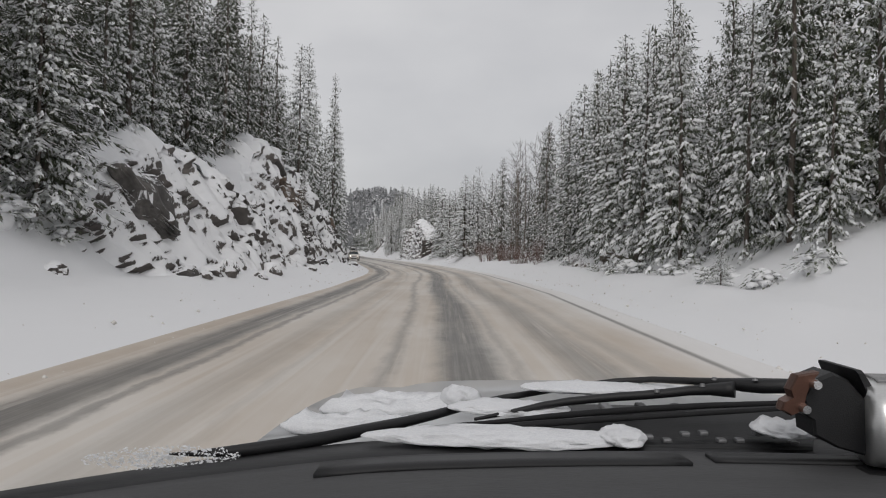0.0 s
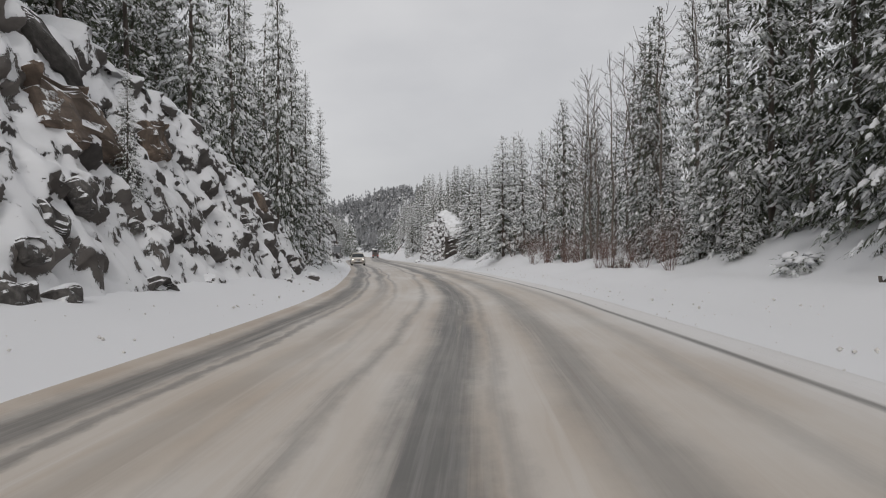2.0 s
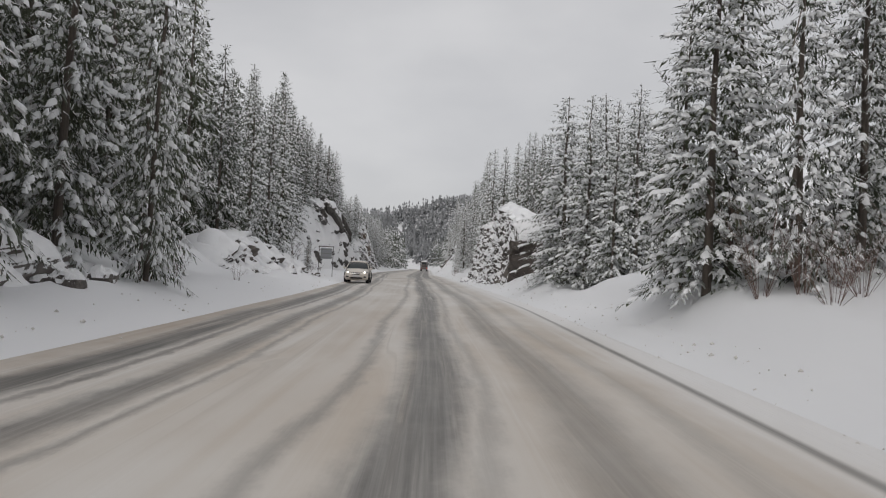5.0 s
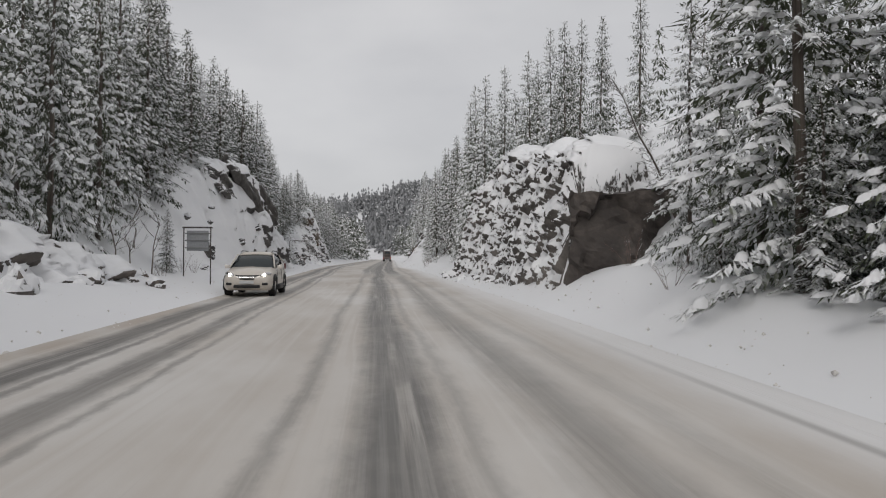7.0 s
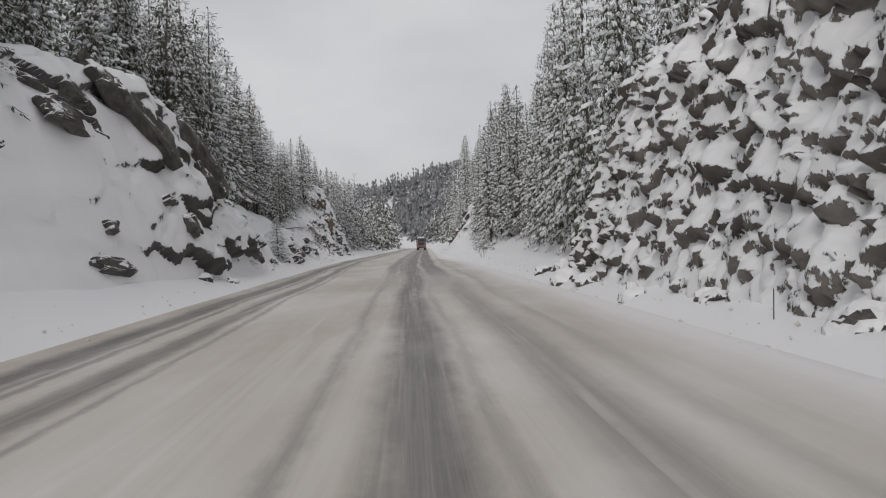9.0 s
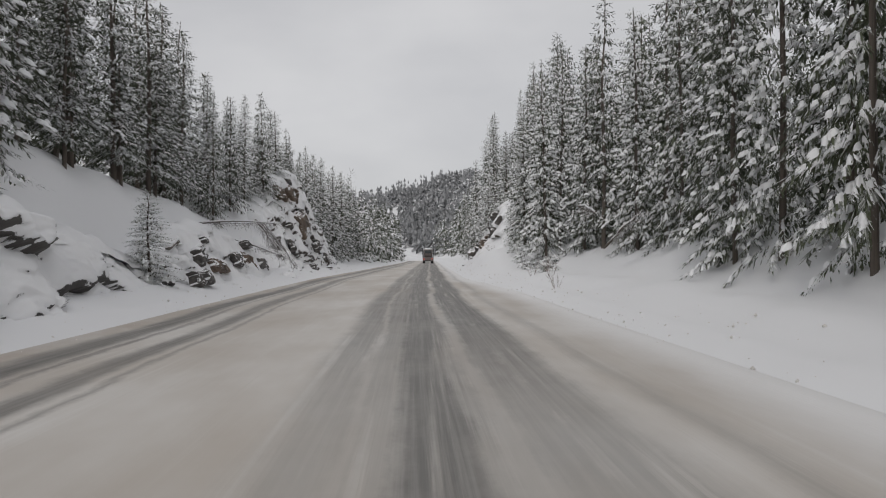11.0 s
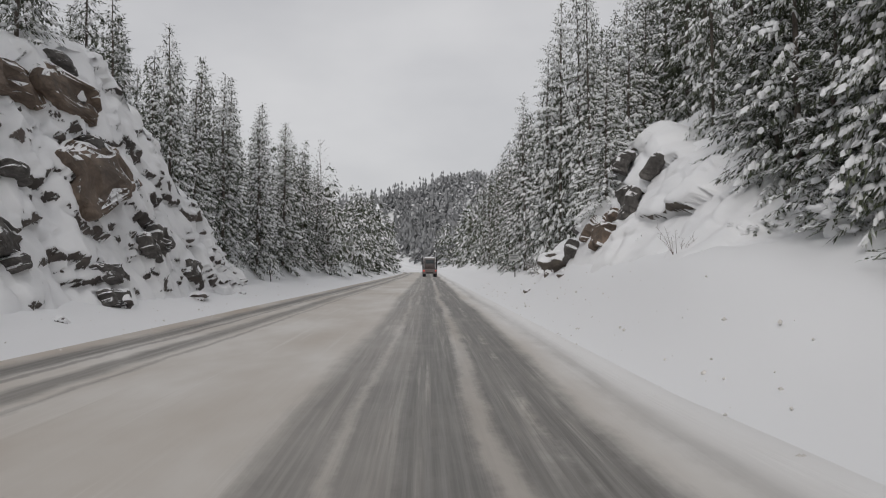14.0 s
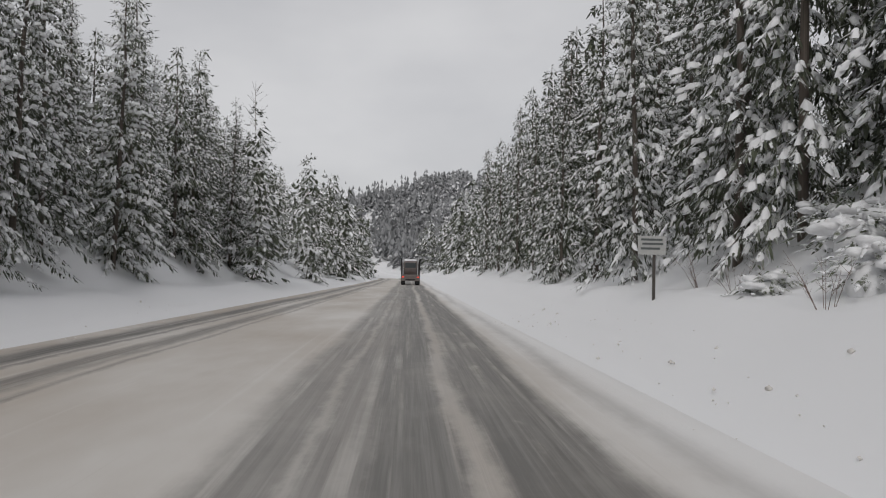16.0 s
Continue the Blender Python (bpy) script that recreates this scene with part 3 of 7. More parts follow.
WARM_KNOLL = [(217, 7.0, 8.5, 1.6), (220.5, 5.0, 7.2, 2.8), (224, 4.8, 7.2, 4.2), (228, 4.8, 7.3, 5.2), (230.5, 4.7, 7.1, 6.0), (232.6, 4.8, 6.9, 6.2), (234.5, 5.2, 6.9, 5.0), (236.5, 5.4, 7.0, 3.8), (239, 5.6, 7.2, 3.2), (243, 5.9, 7.4, 2.7), (247, 6.3, 7.6, 2.2), (251, 6.8, 7.8, 1.0)]
warm_knoll = rock_cut("snowy boulder knoll with warm brown faces", 1,
         WARM_KNOLL,
         cell=0.95, amp=0.34, step=0.15, seed=7, material=ROCK_BROWN, lean=1.1, stones=0)
rock_cut("low brown rock face under a cap of snow", 1, [(231.5, 5.0, 5.3, 1.0), (233, 4.5, 4.9, 1.9), (236, 4.5, 4.9, 2.2), (239.5, 4.7, 5.2, 1.9), (242, 5.2, 5.6, 0.7)], cell=0.5, amp=0.42, step=0.12, seed=9, material=FACE_STEP, stones=3, cap=0.2)
rock_cut("small brown rock step between the trees", 1, [(33, 8.6, 9.2, 0.8), (37, 7.8, 9.2, 2.6), (41, 7.6, 9.0, 2.9), (46, 8.2, 8.8, 0.8)], cell=0.8, amp=0.6, step=0.15, seed=8, material=FACE_STEP, stones=4)
# the bare overhang at the near end of the wall
ROCK_DARK = make_rock("overhang_rock", hi=(0.10, 0.085, 0.075), lo=(0.04, 0.035, 0.033), warm=(0.11, 0.085, 0.07), cover=1.15)
bm = bmesh.new()
bmesh.ops.create_cube(bm, size=1.0)
bmesh.ops.subdivide_edges(bm, edges=bm.edges[:], cuts=21, use_grid_fill=True)
for v in bm.verts:
    c = v.co.copy()
    p = Vector((c.x * 3.1 * (1 - 0.10 * c.z), c.y * 2.0, c.z * (3.1 - 0.4 * c.x)))
    p += Vector((0, -0.12 * c.z, 0)) + noise.noise_vector(p * 0.6) * 0.30 + noise.noise_vector(p * 1.9) * 0.14
    p.y -= block_offset(p * 1.3 + Vector((2, 0, 7)), 0.35)
    v.co = p + Vector((7.5 + float(line(126.8)), 127.3, 2.0))
for f in bm.faces:
    f.smooth = False
part("overhang", bm, ROCK_DARK, wall_rock, "bare dark brown rock under an overhang")
# and the broad dome of snow over it
bm = bmesh.new()
bmesh.ops.create_icosphere(bm, subdivisions=4, radius=1.0)
for v in bm.verts:
    c = v.co.copy()
    k = 1 + 0.38 * noise.noise(c * 1.5 + Vector((3, 0, 0))) + 0.12 * noise.noise(c * 4)
    v.co = Vector((9.0 + float(line(128)) + c.x * 1.9 * k, 129.0 + c.y * 1.9 * k, 3.2 + 0.9 * c.z * k * (1.3 if c.z > 0 else 0.7)))
for f in bm.faces:
    f.smooth = True
part("snow_dome", bm, SNOW, wall_rock, "rounded white snow over the overhang")


def outcrop(owner, u, y, z, wide, tall, seed, material, tilt=0.0, lean=0.3):
    """A bare, broken slab of rock lying flush in the snow of a face; lean: how far the face leans back, in radians."""
    bm = bmesh.new()
    bmesh.ops.create_icosphere(bm, subdivisions=4, radius=1.0)
    side = -1 if u < 0 else 1
    turn = Matrix.Rotation(side * lean, 3, "Y") @ Matrix.Rotation(side * tilt, 3, "X")
    thick = 0.20 + 0.06 * min(wide, tall)
    for v in bm.verts:
        c = Vector(math.copysign(abs(q) ** 0.45, q) for q in v.co)   # squarer than a ball
        a = math.atan2(c.z, c.y)
        rim = 1 + 0.42 * noise.noise(Vector((math.cos(a) * 1.3, math.sin(a) * 1.3, seed))) + 0.22 * noise.noise(Vector((math.cos(a) * 4, math.sin(a) * 4, seed)))
        p = Vector((c.x * thick, c.y * wide * 0.5 * rim, c.z * tall * 0.5 * rim))
        p.x -= side * block_offset(p * 1.5 + Vector((seed * 3.1, 0, 0)), 0.20)
        v.co = turn @ p + Vector((u + float(line(y)) - side * 0.04, y, z))
    return part("bare_face", bm, material, owner)


FACE_BROWN = make_rock("bare_brown_face", hi=(0.20, 0.15, 0.115), lo=(0.07, 0.055, 0.045), warm=(0.27, 0.165, 0.10), cover=0.52, patch=1.1)
FACE_GREY = make_rock("bare_grey_face", hi=(0.15, 0.14, 0.13), lo=(0.05, 0.046, 0.044), warm=(0.17, 0.13, 0.10), cover=0.50, patch=1.1)
SLABS = [   # across, along, height, width, tallness, brown or grey, tilt
    (buttress, 0.30, [(-11.79, 226.6, 6.94, 2.8, 1.2, 1, 0.1), (-11.39, 229.9, 7.12, 4.0, 1.35, 1, 0.1), (-10.57, 230.0, 4.71, 5.0, 2.4, 1, -0.2), (-10.37, 223.9, 2.44, 2.0, 0.9, 0, 0.3), (-9.54, 228.6, 1.55, 1.6, 0.6, 0, 0), (-10.89, 225.5, 4.2, 1.2, 0.4, 0, 0.2),
                      (-9.68, 233.2, 2.67, 1.4, 0.9, 0, 0.3), (-11.63, 224.6, 5.64, 0.8, 0.3, 0, 0), (-11.74, 229.9, 8.2, 1.7, 0.4, 0, 0.1), (-9.22, 228.1, 0.78, 1.5, 0.5, 0, 0), (-10.93, 220.9, 2.79, 0.7, 0.4, 0, 0.6), (-10.79, 230.5, 5.58, 1.4, 0.7, 0, 0), (-10.02, 224.1, 1.81, 0.7, 0.4, 0, 0), (-9.59, 231.9, 2.34, 1.3, 0.8, 0, 0.3), (-9.30, 236.2, 1.6, 1.2, 0.7, 0, 0.2)]),
    (snow_knoll, 0.45, [(-10.35, 160.1, 7.42, 3.2, 1.35, 0, 0.6), (-9.8, 161.6, 6.63, 4.3, 1.45, 0, 0.75), (-10.84, 157.6, 6.92, 1.6, 1.0, 0, 0.5), (-10.6, 157.0, 5.93, 4.0, 0.85, 0, 0.12), (-11.2, 155.7, 6.95, 1.2, 0.3, 0, 0.2), (-9.13, 166.6, 6.07, 3.1, 1.0, 0, 0.9), (-8.87, 167.5, 4.89, 2.7, 1.6, 0, 0.5),
                        (-9.06, 161.9, 3.63, 1.3, 0.4, 0, 0), (-8.69, 163.1, 2.68, 1.4, 1.0, 0, 0), (-9.39, 156.6, 2.46, 0.8, 0.4, 0, 0), (-10.01, 148.0, 1.93, 1.1, 1.3, 0, 0), (-9.02, 155.8, 1.27, 2.4, 0.55, 0, 0.1)]),
    (branch_ledge, 0.35, [(-8.7, 192.5, 0.75, 2.2, 0.7, 0, 0), (-9.6, 195.7, 1.75, 1.4, 0.8, 0, -0.3), (-9.35, 197.4, 1.2, 2.6, 0.7, 1, 0.1), (-9.6, 202.3, 1.45, 2.5, 0.8, 0, 0.1), (-9.65, 205.2, 1.4, 2.0, 0.9, 1, 0.3), (-9.6, 208.3, 1.2, 2.2, 0.7, 0, 0.1), (-9.95, 206.0, 2.3, 1.3, 0.4, 0, 0.2), (-10.05, 198.2, 2.45, 1.1, 0.35, 0, 0.1)]),
    (warm_knoll, 0.40, [(5.65, 230.3, 2.75, 2.7, 1.0, 1, 0.1), (6.2, 229.0, 3.59, 1.4, 1.0, 0, -0.3), (6.65, 231.0, 5.2, 1.4, 0.8, 0, 0), (7.01, 228.4, 4.82, 0.9, 0.8, 0, 0.6), (6.0, 235.4, 3.3, 1.1, 0.45, 0, 0), (5.25, 232.7, 2.27, 0.9, 0.6, 0, -0.5), (5.92, 229.4, 3.3, 0.8, 0.45, 1, -0.2)]),
    (long_cut, 0.35, [(-9.81, 48.9, 4.87, 3.6, 1.9, 1, 0.1), (-9.8, 54.3, 5.12, 1.8, 1.2, 1, 0), (-10.7, 49.1, 6.83, 2.8, 0.6, 0, 0.5), (-8.71, 46.8, 2.83, 1.0, 0.6, 0, 0.3), (-7.3, 42.0, 0.78, 0.8, 0.8, 0, 0), (-7.35, 43.3, 0.74, 1.0, 0.5, 0, 0), (-7.59, 48.5, 0.69, 1.1, 0.5, 0, 0.3), (-8.61, 49.8, 2.31, 0.7, 0.4, 0, 0), (-7.87, 43.2, 1.58, 0.7, 0.45, 0, 0),
                      (-8.28, 44.7, 2.19, 0.8, 0.6, 0, 0.4), (-8.8, 23.1, 2.74, 3.6, 1.7, 0, 0.2), (-8.69, 30.7, 2.92, 1.7, 0.9, 0, 0.3), (-7.39, 22.2, 0.7, 1.0, 0.6, 0, 0), (-7.1, 25.5, 0.7, 1.6, 0.65, 0, 0), (-8.51, 64.4, 3.75, 0.9, 1.1, 1, 0), (-8.12, 59.9, 2.46, 1.2, 0.6, 0, 0), (-8.03, 63.8, 2.6, 0.8, 0.65, 0, 0), (-8.32, 60.0, 2.86, 0.7, 0.4, 0, 0.3), (-8.78, 67.5, 4.1, 1.2, 0.7, 0, 0.6), (-7.79, 73.0, 1.14, 1.6, 0.6, 0, 0.3)]),
]
for owner, lean, slabs in SLABS:
    for k, (u, y, z, w, h, brown, tilt) in enumerate(slabs):
        outcrop(owner, u, y, z, w, h, 3.7 + 1.9 * k + lean, FACE_BROWN if brown else FACE_GREY, tilt, lean)


# ---- trees ----
def conifer_data(h, r, seed, whorl=0.42, arms=6, pitch=0.2, bare=0.06, lumps=0.6, droop=1.0, broad=1.0, spread=0.30, hang=1.0, plump=False):
    """Trunk, sprays and snow loads of one conifer: three lists of vertices and faces."""
    rnd = random.Random(seed)
    trunk, tf = [], []
    sides, rings = 6, 7
    bend = [(rnd.uniform(-0.06, 0.06), rnd.uniform(-0.06, 0.06)) for _ in range(rings)]
    for k in range(rings):
        z = h * k / (rings - 1)
        rad = 0.008 * h * (1 - k / (rings - 1)) ** 0.8 + 0.012
        for i in range(sides):
            a = 2 * math.pi * i / sides
            trunk.append((bend[k][0] * k / 3 + rad * math.cos(a), bend[k][1] * k / 3 + rad * math.sin(a), z - (0.6 if k == 0 else 0)))
    for k in range(rings - 1):
        for i in range(sides):
            a, b = k * sides + i, k * sides + (i + 1) % sides
            tf.append((a, b, b + sides, a + sides))
    cv, cf, sv, sf = [], [], [], []

    def spray(p, d, length, half):
        """One hanging twig from p along d: a slim folded shape, pointed at both ends, its needles falling to both sides."""
        n = math.hypot(d[0], d[1]) + 1e-6
        ox, oy = -d[1] / n * half, d[0] / n * half
        m = [p[k] + d[k] * length * 0.42 for k in range(3)]
        b = len(cv)
        cv.extend([p, (m[0] + ox, m[1] + oy, m[2] - half * 0.8), (p[0] + d[0] * length, p[1] + d[1] * length, p[2] + d[2] * length - 0.10 * length),
                   (m[0] - ox, m[1] - oy, m[2] - half * 0.8)])
        cf.extend([(b, b + 2, b + 1), (b, b + 3, b + 2)])

    def pad(p, az, la, lb, lh, slope):
        """A rounded pillow of snow draped over a bough at p."""
        ex, ey = math.cos(az), math.sin(az)
        b = len(sv)
        rows = ((1.0, -0.05), (0.62, lh)) if plump else ((1.0, -0.03),)
        for f, dz in rows:
            for i2 in range(6):
                a2 = i2 * math.pi / 3
                ca, sa = math.cos(a2) * la * f * rnd.uniform(0.7, 1.25), math.sin(a2) * lb * f * rnd.uniform(0.7, 1.25)
                sv.append((p[0] + ex * ca - ey * sa, p[1] + ey * ca + ex * sa, p[2] + dz - 0.35 * abs(sa) - slope * ca))
        sv.append((p[0] + ex * la * 0.1, p[1] + ey * la * 0.1, p[2] + lh * 1.25 - slope * la * 0.1))
        top = len(sv) - 1
        for i2 in range(6):
            j2 = (i2 + 1) % 6
            if plump:
                sf.append((b + i2, b + j2, b + 6 + j2, b + 6 + i2))
                sf.append((b + 6 + i2, b + 6 + j2, top))
            else:
                sf.append((b + i2, b + j2, top))

    z = h * bare
    while z < h * 0.985:
        frac = z / h
        reach = r * (1 - frac) ** 0.72 * (0.78 + 0.22 * min(1, frac * 5)) + 0.10
        count = arms if frac < 0.85 else max(3, arms - 2)
        spin = rnd.uniform(0, 6.28)
        for i in range(count):
            if rnd.random() < 0.06:
                continue
            az = spin + 2 * math.pi * i / count + rnd.uniform(-0.4, 0.4)
            length = reach * rnd.uniform(0.55, 1.12)
            fall = droop * (0.62 - 0.75 * frac + rnd.uniform(-0.18, 0.22))
            dx, dy = math.cos(az), math.sin(az)
            zz = z + rnd.uniform(-0.22, 0.22)

            def at(q):
                return (dx * length * q, dy * length * q, zz - fall * length * q * (0.6 + 0.4 * q) + 0.08 * length * math.sin(q * 2.6))

            gap = pitch * (0.75 + 0.5 * frac)
            tw = max(1, round(length * 0.85 / gap))
            for k in range(tw):
                q = 0.16 + 0.84 * (k + rnd.uniform(0.2, 0.9)) / tw
                p = at(min(q, 0.98))
                for sg in (-1, 1):
                    side, out, down = rnd.uniform(0.3, 0.85), rnd.uniform(0.3, 0.8), rnd.uniform(0.35, 1.3)
                    n = math.sqrt(side * side + out * out + down * down)
                    d = ((dx * out - sg * dy * side) / n, (dy * out + sg * dx * side) / n, -down / n * hang)
                    ln = (spread * length * (1.15 - q) + 1.7 * pitch) * rnd.uniform(0.6, 1.15)
                    spray(p, d, ln, broad * (0.016 + 0.05 * min(ln, 0.6)))
            p = at(0.85)
            spray(p, (dx, dy, -fall), 0.2 * length + 0.22, broad * 0.045)
            loads = lumps * length * 1.5
            for k in range(int(loads) + (rnd.random() < loads % 1)):   # snow lying along the bough
                q = rnd.uniform(0.25, 1.0)
                size = rnd.uniform(0.6, 1.25)
                pad(at(q), az + rnd.uniform(-0.7, 0.7), (0.065 + 0.040 * length) * size, (0.040 + 0.020 * length) * size, rnd.uniform(0.025, 0.06), fall * (0.6 + 0.4 * q))
        z += whorl * (1.2 - 0.65 * frac) * rnd.uniform(0.8, 1.2)
    spray((0, 0, h * 0.96), (0.05, 0.03, 0.9), 0.045 * h, 0.05)
    return (trunk, tf), (cv, cf), (sv, sf)


def conifer(name, label, h, r, seed, needles, **kw):
    t, c, s = conifer_data(h, r, seed, **kw)
    ob = thing(name, label, "tree", "roadside trees")
    part_mesh("trunk", mesh_of("trunk", *t, True), BARK, ob)
    part_mesh("crown", mesh_of("crown", *c, True), needles, ob)
    tagged(part_mesh("snow_load", mesh_of("snow_load", *s, True), SNOW, ob, "white snow lying on the boughs"), kind="stuff")
    return ob


# near kinds first, then plainer ones for the rows behind
PROTOS = [
    conifer("spruce_tree", "tall dark spruce with snow on drooping boughs", 12.0, 1.9, 11, NEEDLES, whorl=0.37, arms=7, pitch=0.17, lumps=1.0, broad=1.45, bare=0.03),
    conifer("spruce_tree", "slender spruce dusted with snow", 12.0, 1.4, 12, NEEDLES, whorl=0.36, arms=6, pitch=0.16, lumps=0.9, broad=1.4, bare=0.03),
    conifer("spruce_tree", "broad spruce heavy with snow", 12.0, 2.2, 13, NEEDLES, whorl=0.38, arms=7, pitch=0.18, lumps=1.4, broad=1.5),
    conifer("pine_tree", "bushy grey-green pine loaded with snow", 12.0, 2.2, 14, NEEDLES_LIGHT, whorl=0.38, arms=7, pitch=0.17, lumps=1.4, droop=0.6, bare=0.05, broad=1.45),
    conifer("spruce_tree", "narrow ragged spruce with a bare lower trunk", 12.0, 1.5, 15, NEEDLES, whorl=0.40, arms=6, pitch=0.15, bare=0.14, lumps=1.1, broad=1.3),
    conifer("spruce_tree", "tall dark spruce standing among others", 12.0, 1.8, 21, NEEDLES, whorl=0.44, arms=6, pitch=0.27, lumps=0.8, broad=2.2),
    conifer("spruce_tree", "snowy slender spruce standing among others", 12.0, 1.4, 22, NEEDLES, whorl=0.42, arms=5, pitch=0.25, lumps=0.8, broad=2.1),
    conifer("pine_tree", "grey-green pine with snowy tufts", 12.0, 2.0, 23, NEEDLES_LIGHT, whorl=0.46, arms=6, pitch=0.28, lumps=0.9, broad=2.2, droop=0.6),
    conifer("spruce_tree", "roadside spruce with feathery snow-topped boughs", 12.0, 2.0, 51, NEEDLES, whorl=0.34, arms=7, pitch=0.115, lumps=1.5, broad=1.0, spread=0.2, bare=0.055, plump=True),
    conifer("pine_tree", "roadside pine with drooping snow-laden boughs", 12.0, 2.2, 52, NEEDLES_LIGHT, whorl=0.36, arms=7, pitch=0.12, lumps=1.7, droop=0.8, bare=0.055, broad=1.05, spread=0.2, plump=True),
]
used = [False] * len(PROTOS)


def plant(u, y, tip=None, tall=None, kind=None, wide=1.0, back=False, foot=None):
    """Sets a tree at the lateral place u; tip: height of its tip above the road, or tall: its own height."""
    rnd = random.Random(int(u * 971 + y * 3571))
    if kind is None and not back and abs(u) < (9.4 if u > 0 else 11.9):
        kind = rnd.choice([8, 8, 9])
    elif kind is None:
        kind = rnd.choice([5, 5, 6, 6, 7]) if back else rnd.choice([0, 0, 1, 1, 2, 3, 4])
    z = float(height(u, y)) - 0.1 if foot is None else foot
    tall = tip - z if tall is None else tall
    s = tall / 12.0
    w = s * wide * rnd.uniform(0.9, 1.15)
    m = Matrix.LocRotScale((u + float(line(y)), y, z), Euler((rnd.uniform(-0.02, 0.02), rnd.uniform(-0.02, 0.02), rnd.uniform(0, 6.28))), None)
    if used[kind]:
        ob = copy_thing(PROTOS[kind], m)
    else:
        ob, used[kind] = PROTOS[kind], True
        ob.matrix_basis = m
    ob.scale = (w, w, s)
    return ob


spots = []
